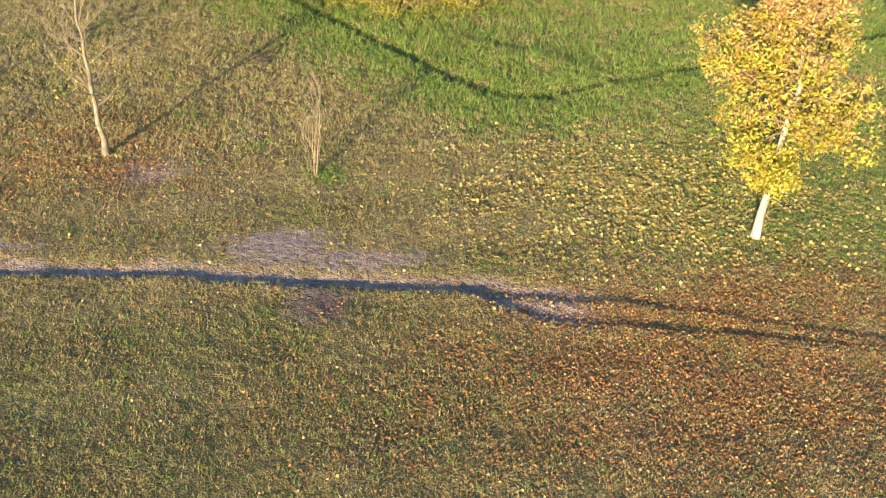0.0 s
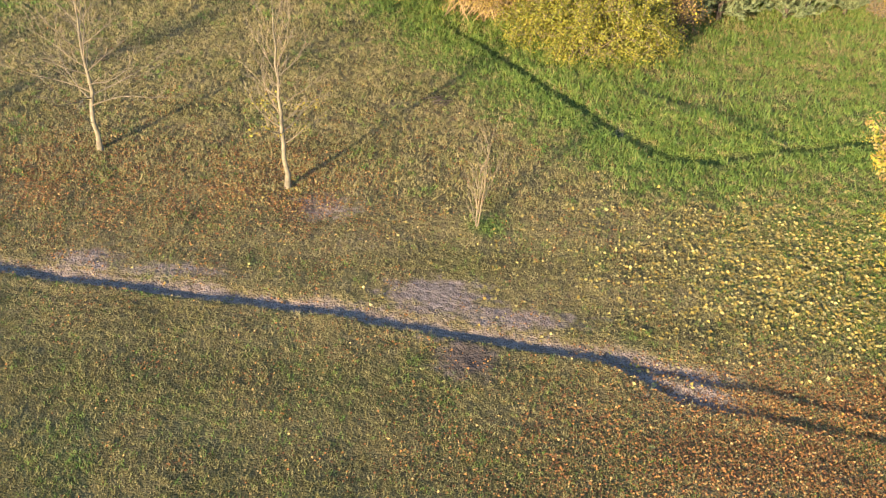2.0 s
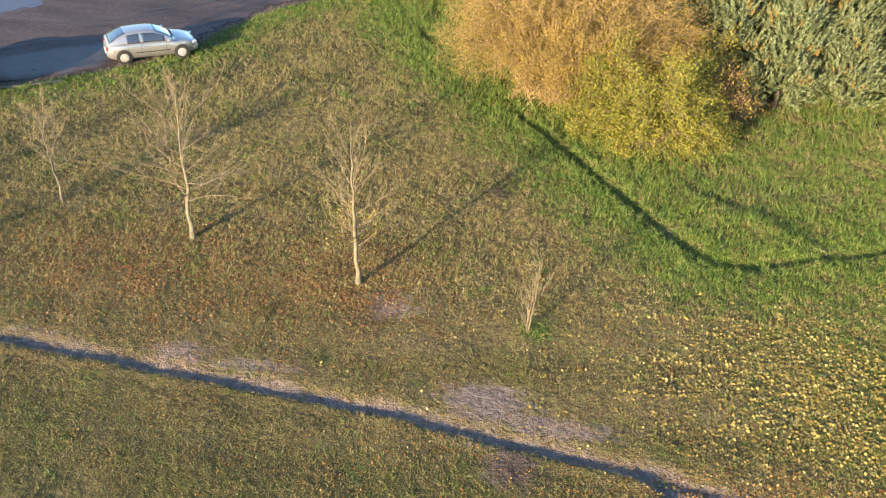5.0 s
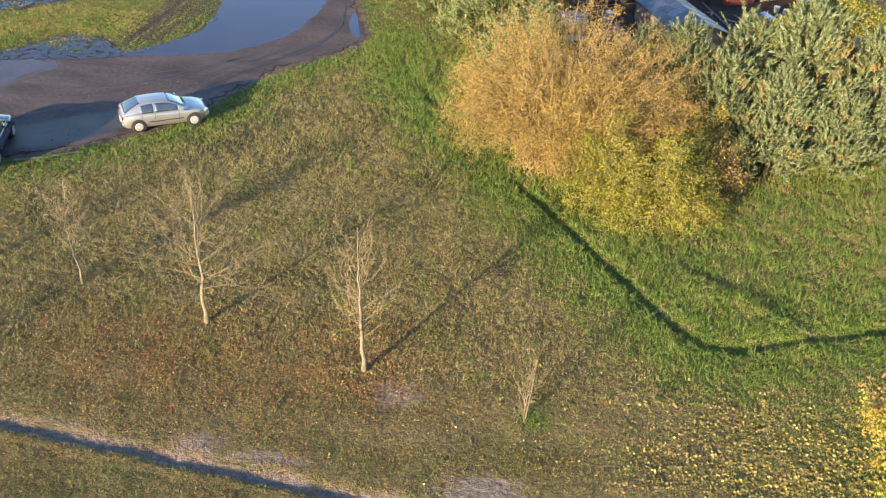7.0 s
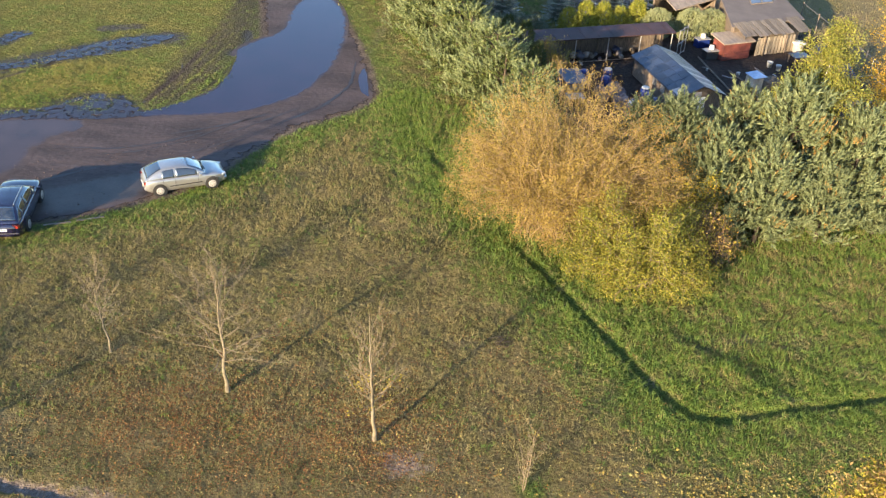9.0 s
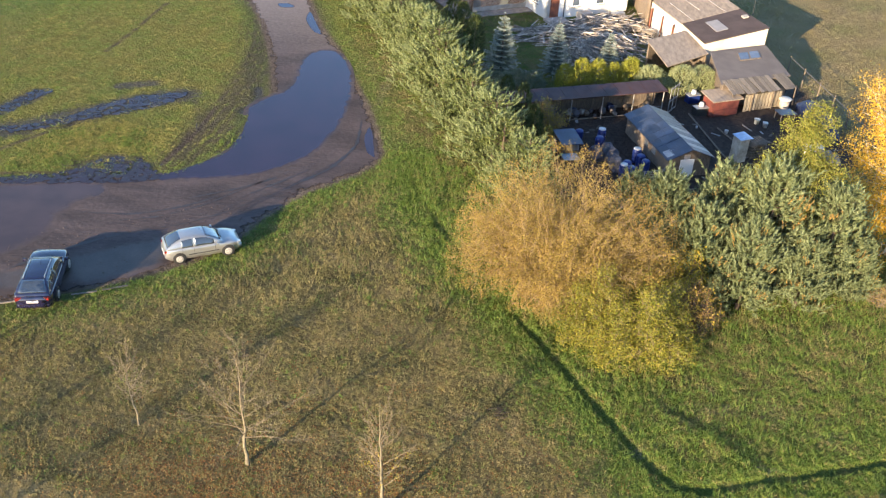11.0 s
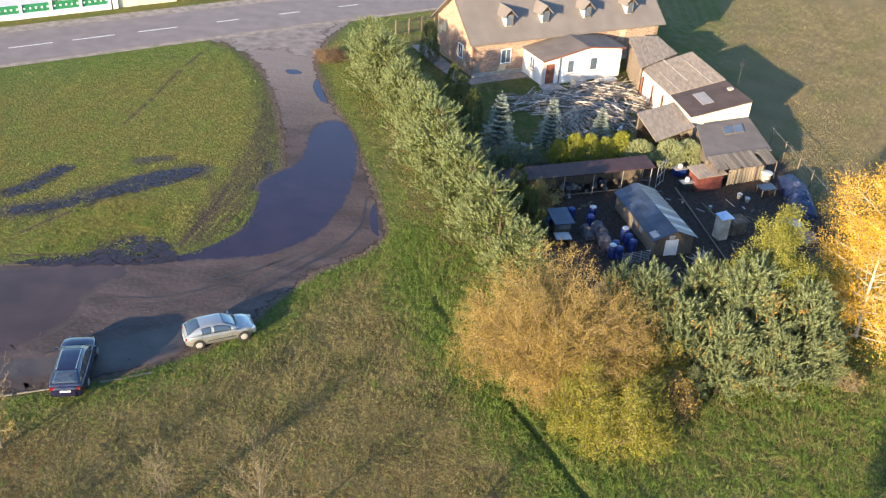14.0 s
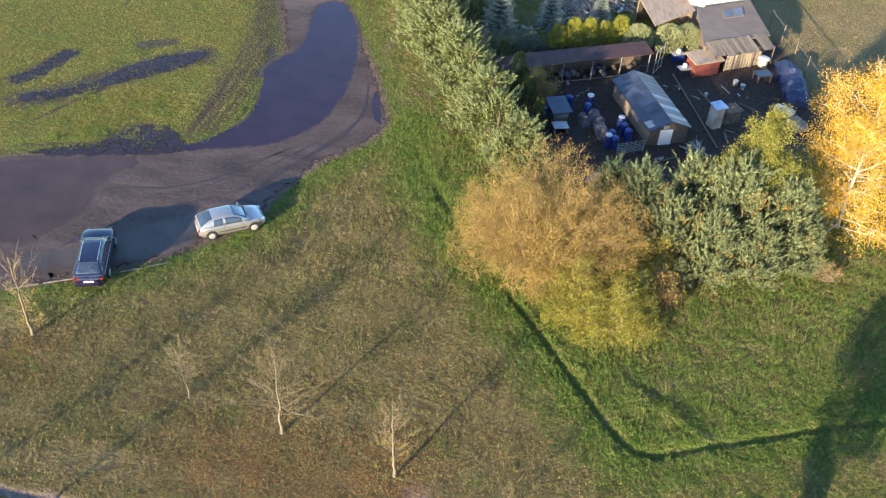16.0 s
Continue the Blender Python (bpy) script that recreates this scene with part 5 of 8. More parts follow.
for (ax, ay), (bx, by) in (((-26.0, 34.35), (-24.4, 35.05)), ((-24.2, 35.15), (-22.7, 35.8)), ((-20.4, 36.75), (-19.3, 37.25)), ((-19.1, 37.4), (-18.0, 38.0))):
    part("kerb_stone", box(((ax + bx) / 2, (ay + by) / 2, 0.012), (math.hypot(bx - ax, by - ay), 0.085, 0.10), math.degrees(math.atan2(by - ay, bx - ax)), 0.012), KERB, kerb_root)

# ---------------------------------------------------------------- cars
SILVER = mat("silver_paint", (0.42, 0.42, 0.41), (0.37, 0.37, 0.36), 1.0, 0.30, 0.72, coat=0.6)
BLACK = mat("black_paint", (0.011, 0.010, 0.034), (0.008, 0.007, 0.024), 1.0, 0.18, 0.1, coat=1.0)
GLASS = mat("car_glass", (0.030, 0.040, 0.055), (0.020, 0.027, 0.038), 1.0, 0.04, spec=1.0, coat=1.0)
RUBBER = mat("rubber", (0.018, 0.018, 0.018), (0.012, 0.012, 0.012), 5, 0.85)
TRIM = mat("black_plastic", (0.025, 0.025, 0.026), (0.018, 0.018, 0.018), 4, 0.6)
RIM_SILVER = mat("rim_silver", (0.60, 0.60, 0.58), (0.45, 0.45, 0.44), 4, 0.35, 0.7)
WHEEL_COVER = mat("wheel_cover", (0.36, 0.35, 0.33), (0.30, 0.29, 0.27), 4, 0.5, 0.1)
LAMP_CLEAR = mat("lamp_clear", (0.72, 0.72, 0.70), (0.55, 0.55, 0.55), 4, 0.1, 0.3, coat=0.8)
LAMP_RED = mat("lamp_red", (0.22, 0.02, 0.015), (0.15, 0.012, 0.01), 4, 0.15, coat=0.8)
PLATE = mat("plate_white", (0.80, 0.80, 0.78), (0.74, 0.74, 0.72), 4, 0.5)
INK = mat("plate_ink", (0.02, 0.02, 0.02), (0.015, 0.015, 0.015), 4, 0.6)


def loft(sections, cap=True):
    """A body through closed cross sections with as many corners."""
    bm = bmesh.new()
    rings = [[bm.verts.new(p) for p in s] for s in sections]
    n = len(rings[0])
    for a, b in zip(rings, rings[1:]):
        for k in range(n):
            bm.faces.new((a[k], a[(k + 1) % n], b[(k + 1) % n], b[k]))
    if cap:
        bm.faces.new(rings[0][::-1])
        bm.faces.new(rings[-1])
    bmesh.ops.recalc_face_normals(bm, faces=bm.faces)
    return bm


def car(name, m, label, paint, L, W, H, belt, hood, wheelbase, fo, tyre_r, xw, xf, xr, xb, roof_w, rim_mat, wagon):
    """A car facing +x, its middle between the axles: body, rounded cabin with set-in glass, wheels, lamps, mirrors, plates."""
    root = base(name, m, label, "car", "parked cars")
    x0, x1 = wheelbase / 2 + fo, wheelbase / 2 + fo - L
    hw = W / 2
    tail = belt + 0.01
    st = [(x0, 0.42 * hw, 0.33, 0.50, 0.0), (x0 - 0.03, 0.58 * hw, 0.27, 0.57, 0.01), (x0 - 0.10, 0.73 * hw, 0.22, 0.64, 0.02), (x0 - 0.26, 0.86 * hw, 0.20, hood - 0.08, 0.04), (x0 - 0.55, 0.955 * hw, 0.19, hood - 0.01, 0.05),
          (x0 - 0.85, 0.995 * hw, 0.18, hood + 0.02, 0.055), (xw + 0.08, hw, 0.18, belt - 0.03, 0.04), (xw - 0.35, hw, 0.18, belt, 0.0), (0.0, hw, 0.18, belt + 0.005, 0.0), (xb + 0.8, hw, 0.18, belt + 0.015, 0.0), (xb + 0.25, 0.985 * hw, 0.19, tail, 0.01),
          (x1 + 0.22, 0.93 * hw, 0.21, tail - 0.03, 0.015), (x1 + 0.09, 0.85 * hw, 0.25, tail - 0.09, 0.01), (x1 + 0.02, 0.75 * hw, 0.30, tail - 0.2, 0.0), (x1, 0.64 * hw, 0.36, 0.60, 0.0)]
    secs = []
    for x, w, zs, zu, cr in st:
        mid = zs + (zu - zs) * 0.52
        half = [(0.82 * w, zs), (0.95 * w, zs + 0.05), (0.995 * w, mid - 0.08), (w, mid + 0.04), (0.985 * w, zu - 0.12 * (zu - zs)), (0.945 * w, zu - 0.02), (0.86 * w, zu + cr * 0.25), (0.45 * w, zu + cr * 0.85)]
        secs.append([(x, y, z) for y, z in half] + [(x, 0, zu + cr)] + [(x, -y, z) for y, z in reversed(half)])
    part("body", loft(secs), paint, root, smooth=True)
    # rounded cabin: height over the belt along x, and half width by share of that height
    kx = [xb, xb + 0.12 * (xr - xb), xb + 0.55 * (xr - xb), xr, xr + 0.35 * (xf - xr), xr + 0.75 * (xf - xr), xf, xf + 0.5 * (xw - xf), xf + 0.9 * (xw - xf), xw]
    kz = [0.0, 0.14, 0.62, 0.93, 1.0, 0.995, 0.93, 0.55, 0.12, 0.0]
    xs = np.linspace(xb, xw, 41)
    zz = np.interp(xs, kx, kz)
    for _ in range(3):
        zz[1:-1] = (zz[:-2] + 2 * zz[1:-1] + zz[2:]) / 4
    top = H - belt + 0.02

    def dz(x):
        return float(np.interp(x, xs, zz)) * top + 0.004

    bw, rw = hw * 0.935, roof_w / 2

    def wide(x, h):
        ends = 1.0 - 0.10 * max(0.0, (x - xf) / (xw - xf)) ** 2 - 0.08 * max(0.0, (xr - x) / (xr - xb)) ** 2
        g = h * dz(x) / top
        return (bw + (rw - bw) * g ** 1.15) * ends

    secs = []
    for x in xs:
        d = dz(x)
        half = [(wide(x, 0), belt - 0.03), (wide(x, 0.3), belt - 0.02 + 0.3 * d), (wide(x, 0.65), belt - 0.02 + 0.65 * d), (wide(x, 0.9), belt - 0.02 + 0.9 * d), (wide(x, 1) * 0.93, belt - 0.02 + 0.975 * d), (wide(x, 1) * 0.6, belt - 0.02 + 1.0 * d + 0.012)]
        secs.append([(x, y, z) for y, z in half] + [(x, 0, belt - 0.02 + d + 0.02)] + [(x, -y, z) for y, z in reversed(half)])
    part("cabin", loft(secs), paint, root, smooth=True)

    def patch(nm, grid):
        bm = bmesh.new()
        rows = [[bm.verts.new(p) for p in r] for r in grid]
        for a, b in zip(rows, rows[1:]):
            for k in range(len(a) - 1):
                bm.faces.new((a[k], a[k + 1], b[k + 1], b[k]))
        bmesh.ops.recalc_face_normals(bm, faces=bm.faces)
        bmesh.ops.solidify(bm, geom=bm.faces[:], thickness=0.004)
        return part(nm, bm, GLASS, root, "dark window glass", True)

    def over(x, y):
        return belt - 0.02 + dz(x) + 0.026 - 0.02 * (y / 0.6) ** 2

    for nm, a, b in (("windscreen", xf + 0.02, xw - 0.10), ("rear_window", xb + 0.10, xr - 0.01)):
        patch(nm, [[(x, f * wide(x, 1.0) * 0.86, over(x, f * 0.5)) for f in np.linspace(-1, 1, 9)] for x in np.linspace(a, b, 9)])
    xm = (xf + xr) / 2 - 0.02
    spans = [(xm + 0.045, xf + 0.46 * (xw - xf)), (xr + (0.10 if wagon else 0.0), xm - 0.045)]
    if wagon:
        spans.append((xb + 0.30 * (xr - xb), xr + 0.02))
    for s in (1, -1):
        for a, b in spans:
            patch("side_window", [[(x, s * (wide(x, h) + 0.006), belt - 0.02 + h * dz(x)) for h in np.linspace(0.10, 0.86, 6)] for x in np.linspace(a, b, 10)])
        part("sill_moulding", box((0, s * hw * 1.0, 0.47), (wheelbase * 0.62, 0.025, 0.045), 0, 0.008), TRIM, root, "dark side moulding")
        part("mirror", box((xw - 0.34, s * (hw + 0.08), belt + 0.07), (0.12, 0.19, 0.13), 0, 0.035), paint, root)
        part("headlight", box((x0 - 0.20, s * hw * 0.60, 0.63), (0.24, 0.34, 0.13), s * -28, 0.035), LAMP_CLEAR, root)
        part("tail_light", box((x1 + 0.10, s * hw * 0.70, 0.80 if wagon else 0.70), (0.16, 0.32 if wagon else 0.20, 0.15), s * 24, 0.03), LAMP_RED, root, "red tail light")
        for dx in (xm, xr + 0.02, xw - 0.45):
            part("door_gap", box((dx, s * (hw * 0.998), 0.62), (0.012, 0.012, 0.42)), TRIM, root)
        for dx in (xm + 0.16, xr + 0.20):
            part("door_handle", box((dx, s * (hw + 0.008), belt - 0.12), (0.16, 0.03, 0.035), 0, 0.008), paint, root)
        for x in (wheelbase / 2, -wheelbase / 2):
            part("wheel_arch", cyl((x, s * (hw - 0.16), tyre_r + 0.015), (x, s * (hw + 0.004), tyre_r + 0.015), tyre_r + 0.05, None, 22), TRIM, root)
            pr = [(tyre_r * 0.62, -0.10), (tyre_r * 0.95, -0.10), (tyre_r, -0.07), (tyre_r, 0.07), (tyre_r * 0.95, 0.10), (tyre_r * 0.62, 0.10)]
            w = lathe(pr, 22)
            bmesh.ops.transform(w, matrix=pose(x, s * (hw - 0.075), tyre_r, -90 * s), verts=w.verts)
            wheel = part("wheel", w, RUBBER, root, "black tyre on a light rim")
            r = lathe([(tyre_r * 0.64, 0.0), (tyre_r * 0.64, 0.02), (tyre_r * 0.55, 0.035), (tyre_r * 0.2, 0.03), (tyre_r * 0.12, 0.045)], 20)
            bmesh.ops.transform(r, matrix=pose(x, s * (hw + 0.02), tyre_r, -90 * s), verts=r.verts)
            part("rim", r, rim_mat, wheel)
            for j in range(7):
                a = j * 2 * math.pi / 7
                part("rim_slot", box((x + math.cos(a) * tyre_r * 0.40, s * (hw + 0.054), tyre_r + math.sin(a) * tyre_r * 0.40), (tyre_r * 0.16, 0.008, tyre_r * 0.09), 0, 0, 0, -math.degrees(a)), TRIM, wheel)
        if wagon:
            rail = bmesh.new()
            zr = belt - 0.02 + top
            add_cyl(rail, (xf - 0.15, s * rw * 0.90, zr + 0.035), (xr + 0.15, s * rw * 0.88, zr + 0.01), 0.02, None, 8)
            for x in (xf - 0.15, (xf + xr) / 2, xr + 0.15):
                add_cyl(rail, (x, s * rw * 0.89, zr - 0.06), (x, s * rw * 0.89, zr + 0.025), 0.02, None, 8)
            part("roof_rail", rail, RIM_SILVER, root, "silver roof rail")
    part("front_bumper", loft([[(x0 - 0.12, y, z) for y, z in ((-0.84 * hw, 0.30), (-0.84 * hw, 0.45), (0.84 * hw, 0.45), (0.84 * hw, 0.30))], [(x0 + 0.03, y, z) for y, z in ((-0.60 * hw, 0.31), (-0.60 * hw, 0.43), (0.60 * hw, 0.43), (0.60 * hw, 0.31))]]), paint, root)
    part("grille", box((x0 - 0.03, 0, 0.54), (0.06, 0.6, 0.06), 0, 0.01), TRIM, root)
    part("rear_bumper", box((x1 + 0.06, 0, 0.42), (0.14, W * 0.84, 0.18), 0, 0.06), paint, root)
    plate = part("number_plate", box((x1 - 0.012, 0, 0.66 if wagon else 0.45), (0.03, 0.52, 0.11), 0, 0.005), PLATE, root, "white number plate with dark bars")
    for k in range(4):
        part("bar", box((x1 - 0.03, -0.18 + 0.12 * k, 0.66 if wagon else 0.45), (0.006, 0.07, 0.06)), INK, plate)
    part("wiper", box((xw - 0.06, 0.1, belt + 0.05), (0.03, 0.9, 0.02), 4), TRIM, root)
    part("aerial_rod", cyl((xf - 0.05, 0, H - 0.02), (xf - 0.35, 0, H + 0.25), 0.006, 0.004, 5), TRIM, root)
    return root


car("hatchback_car", pose(-15.42, 41.78, -0.01, 0, 0, 29.5), "silver five-door hatchback parked on the muddy lot", SILVER, 4.02, 1.66, 1.33, 0.86, 0.81, 2.55, 0.76, 0.30, 1.06, 0.16, -1.10, -1.93, 1.06, WHEEL_COVER, False)
car("estate_car", pose(-22.03, 37.42, -0.01, 0, 0, 104), "black estate car with roof rails, parked at the lot edge", BLACK, 4.72, 1.83, 1.46, 0.95, 0.90, 2.72, 0.92, 0.33, 1.12, 0.18, -1.66, -2.34, 1.10, RIM_SILVER, True)

# tyre ruts pressed into the dirt: narrow curved strips of wet mud
def rut(line, wide, label, lift=0.022):
    pts = np.array(line, float)
    t = np.linspace(0, len(pts) - 1, 8 * (len(pts) - 1) + 1)
    x, y = np.interp(t, range(len(pts)), pts[:, 0]), np.interp(t, range(len(pts)), pts[:, 1])
    for _ in range(3):
        x[1:-1], y[1:-1] = (x[:-2] + x[1:-1] + x[2:]) / 3, (y[:-2] + y[1:-1] + y[2:]) / 3
    d = unit(np.stack([np.gradient(x), np.gradient(y)], 1))
    w = wide * (0.6 + 0.5 * wave(x, y, 1.0, 21)) * np.sin(np.linspace(0.15, math.pi - 0.15, len(x))) ** 0.5
    a = np.stack([x - d[:, 1] * w / 2, y + d[:, 0] * w / 2], 1)
    b = np.stack([x + d[:, 1] * w / 2, y - d[:, 0] * w / 2], 1)
    ribbon("tyre_rut", [tuple(p) for p in b], [tuple(p) for p in a], lift, MUD, label, "tyre rut")


for line, w in (([(-22.9, 44.5), (-20.3, 44.8), (-18.0, 46.1), (-16.4, 47.7)], 0.26), ([(-20.9, 44.0), (-18.9, 44.8), (-16.8, 46.6), (-15.3, 48.8), (-13.1, 51.5)], 0.16), ([(-15.3, 47.5), (-13.4, 50.0), (-11.8, 52.2)], 0.18), ([(-19.6, 43.2), (-17.4, 44.2), (-15.4, 46.0), (-13.4, 48.6)], 0.12), ([(-12.6, 49.6), (-10.6, 52.5), (-9.6, 56.0), (-10.0, 60.0)], 0.3),
                ([(-18.0, 47.2), (-15.8, 48.6), (-13.6, 50.6)], 0.25), ([(-24.6, 38.2), (-22.9, 40.4), (-20.2, 42.8)], 0.3)):
    rut(line, w, "dark wet tyre rut in the dirt")


# flat dark strips carry the shade of the wheel gash in their colour
GASH = [(-21.0, 50.7), (-20.7, 51.5), (-20.7, 53.7), (-20.4, 55.8), (-20.5, 57.4)]
rut(GASH, 0.34, "flat dark strip for the shaded wheel gash in the field edge", 0.045)
rut([(-20.5, 56.2), (-20.9, 57.6), (-21.8, 59.4)], 0.16, "flat dark strip for the shaded wheel gash in the field edge", 0.075)


# stones and clods strewn over the lot
rs_g = np.random.RandomState(61)
gp = np.stack([rs_g.uniform(-26, -11, 900), rs_g.uniform(34, 48, 900)], 1)
gp = gp[inside(gp[:, 0], gp[:, 1], LOT) & (gp[:, 1] < 45.5 + 0.6 * (gp[:, 0] + 19)) & (gp[:, 1] < 47.5)]
octa = np.array([(1, 0, 0), (0, 1, 0), (-1, 0, 0), (0, -1, 0), (0, 0, 0.7), (0, 0, -0.4)])
tri_i = np.array([(0, 1, 4), (1, 2, 4), (2, 3, 4), (3, 0, 4), (1, 0, 5), (2, 1, 5), (3, 2, 5), (0, 3, 5)])
gs = rs_g.uniform(0.012, 0.05, len(gp)) * rs_g.uniform(0.6, 1.3, len(gp))
gv = octa[None] * gs[:, None, None] * rs_g.uniform(0.7, 1.3, (len(gp), 6, 3)) + np.column_stack([gp, np.full(len(gp), 0.022)])[:, None]
clods = fast("clods", gv, 3, mat("clod", (0.11, 0.08, 0.07), (0.035, 0.027, 0.024), 3, 0.9, island=0.4), loops=(np.arange(len(gp))[:, None, None] * 6 + tri_i[None]))
tagged(clods, "small stones and mud clods strewn over the lot", "stones", kind="stuff")

# ---------------------------------------------------------------- house and outbuildings
def brick_material():
    m = bpy.data.materials.new("old_brick")
    m.use_nodes = True
    nt = m.node_tree
    b = nt.nodes["Principled BSDF"]
    b.inputs["Roughness"].default_value = 0.9
    tc = nt.nodes.new("ShaderNodeTexCoord")
    sx = nt.nodes.new("ShaderNodeSeparateXYZ")
    nt.links.new(tc.outputs["Object"], sx.inputs[0])
    ad = nt.nodes.new("ShaderNodeMath")
    nt.links.new(sx.outputs[0], ad.inputs[0])
    nt.links.new(sx.outputs[1], ad.inputs[1])
    mp = nt.nodes.new("ShaderNodeCombineXYZ")
    nt.links.new(ad.outputs[0], mp.inputs[0])
    nt.links.new(sx.outputs[2], mp.inputs[1])
    br = nt.nodes.new("ShaderNodeTexBrick")
    br.inputs["Scale"].default_value = 1.0
    br.inputs["Brick Width"].default_value, br.inputs["Row Height"].default_value = 0.26, 0.085
    br.inputs["Mortar Size"].default_value = 0.009
    br.inputs["Color1"].default_value = (0.185, 0.092, 0.062, 1)
    br.inputs["Color2"].default_value = (0.42, 0.25, 0.165, 1)
    br.inputs["Mortar"].default_value = (0.44, 0.36, 0.29, 1)
    nt.links.new(mp.outputs[0], br.inputs[0])
    no = nt.nodes.new("ShaderNodeTexNoise")
    no.inputs["Scale"].default_value, no.inputs["Detail"].default_value = 0.5, 8
    nt.links.new(tc.outputs["Object"], no.inputs["Vector"])
    rp = nt.nodes.new("ShaderNodeMapRange")
    rp.inputs["From Min"].default_value, rp.inputs["From Max"].default_value = 0.60, 0.66
    nt.links.new(no.outputs[0], rp.inputs[0])
    mx = nt.nodes.new("ShaderNodeMix")
    mx.data_type = 'RGBA'
    mx.inputs[7].default_value = (0.66, 0.53, 0.34, 1)
    nt.links.new(rp.outputs[0], mx.inputs[0])
    nt.links.new(br.outputs[0], mx.inputs[6])
    nt.links.new(mx.outputs[2], b.inputs["Base Color"])
    bp = nt.nodes.new("ShaderNodeBump")
    bp.inputs["Strength"].default_value, bp.inputs["Distance"].default_value = 0.5, 0.02
    nt.links.new(br.outputs["Fac"], bp.inputs["Height"])
    bp.invert = True
    nt.links.new(bp.outputs[0], b.inputs["Normal"])
    return m


BRICK = brick_material()
PLASTER = mat("old_plaster", (0.66, 0.52, 0.33), (0.48, 0.34, 0.20), 0.9, 0.9, bump=0.25, fine=12, spread=0.8)
CEMENT = mat("cement", (0.42, 0.38, 0.34), (0.28, 0.25, 0.22), 1.5, 0.9, bump=0.3, fine=20)
FRAME_W = mat("white_frame", (0.82, 0.82, 0.80), (0.74, 0.74, 0.72), 4, 0.45)
PANE = mat("window_pane", (0.10, 0.13, 0.17), (0.06, 0.08, 0.10), 1, 0.04, spec=0.7)
RUST_WOOD = mat("red_brown_wood", (0.22, 0.075, 0.04), (0.13, 0.042, 0.024), 4, 0.75, bump=0.2, stretch=(4, 4, 0.5))
OLD_WOOD = mat("old_wood", (0.18, 0.14, 0.105), (0.085, 0.066, 0.05), 4, 0.85, bump=0.3, stretch=(5, 5, 0.6), objvar=0.25)
ROOF_HOUSE = mat("roof_sheet", (0.165, 0.145, 0.13), (0.13, 0.112, 0.10), 0.5, 0.7, bump=0.12, fine=18)
HO = pose(-4.25, 85.35, 0, 0, 0, 31.5)
house = base("house", HO, "old brick house with dormers and patchy plaster", "house")
HL, HD, HH, HR = 21.4, 8.0, 3.75, 7.0


def wall_quad(name, pts, thick, material, parent, label=""):
    """A wall as a thick plate: pts in order round its outer face; thickness goes inwards."""
    bm = bmesh.new()
    p = [Vector(q) for q in pts]
    nrm = (p[1] - p[0]).cross(p[2] - p[0]).normalized()
    a = [bm.verts.new(q) for q in p]
    b = [bm.verts.new(q - nrm * thick) for q in p]
    n = len(p)
    bm.faces.new(a)
    bm.faces.new(b[::-1])
    for k in range(n):
        bm.faces.new((a[k], b[k], b[(k + 1) % n], a[(k + 1) % n]))
    bmesh.ops.recalc_face_normals(bm, faces=bm.faces)
    return part(name, bm, material, parent, label)


def window(parent, at, w, h, face, material=None, bars=1, sill=True):
    """A window set in a wall: face is the turn of its outer side about z, at is the middle of its lower edge."""
    m = pose(*at, 0, 0, face)

    def put_box(name, c, s, mt, par, bev=0.0):
        bm = box(c, s, 0, bev)
        bmesh.ops.transform(bm, matrix=m, verts=bm.verts)
        return part(name, bm, mt, par)
    f = put_box("window", (0, -0.005, h / 2), (w, 0.05, h), PANE, parent)
    for x in (-w / 2, w / 2):
        put_box("frame", (x, -0.02, h / 2), (0.08, 0.07, h + 0.08), material or FRAME_W, f, 0.008)
    for z in (0, h):
        put_box("frame", (0, -0.024, z), (w + 0.08, 0.07, 0.08), material or FRAME_W, f, 0.008)
    for k in range(bars):
        put_box("glazing_bar", (-w / 2 + w * (k + 1) / (bars + 1), -0.022, h / 2), (0.05, 0.05, h), material or FRAME_W, f)
    if sill:
        put_box("sill", (0, -0.08, -0.07), (w + 0.2, 0.18, 0.05), CEMENT, f, 0.008)
    return f


wall_quad("wall", [(0, 0, 0), (HL, 0, 0), (HL, 0, HH), (0, 0, HH)], 0.35, BRICK, house, "bare weathered brick with plaster remains")
wall_quad("wall", [(0, HD, 0), (0, 0, 0), (0, 0, HH), (0, HD / 2, HR - 0.1), (0, HD, HH)], 0.35, BRICK, house, "brick gable wall with flaking ochre plaster")
wall_quad("wall", [(HL, 0, 0), (HL, HD, 0), (HL, HD, HH), (HL, HD / 2, HR - 0.1), (HL, 0, HH)], 0.35, PLASTER, house)
wall_quad("wall", [(HL, HD, 0), (0, HD, 0), (0, HD, HH), (HL, HD, HH)], 0.35, PLASTER, house)
part("plinth", box((HL / 2, -0.04, 0.2), (HL + 0.1, 0.12, 0.4), 0, 0.02), CEMENT, house, "grey stone plinth")
part("plaster_patch", slab([(0.02, -0.012, 0.02), (0.9, -0.012, 0.02), (0.75, -0.012, 0.9), (0.35, -0.012, 1.6), (0.02, -0.012, 1.7)], 0.004), CEMENT, house, "grey cement patch at the corner")
sl = (HR - HH) / (HD / 2)
for s, label in ((1, "grey-brown sheet roof slope"), (-1, "")):
    y0, y1 = (-0.45, HD / 2) if s > 0 else (HD + 0.45, HD / 2)
    z0 = HH - 0.45 * sl + 0.12
    part("roof", slab([(-0.55, y0, z0), (HL + 0.5, y0, z0), (HL + 0.5, y1, HR + 0.12), (-0.55, y1, HR + 0.12)][::s], 0.12), ROOF_HOUSE, house, label)
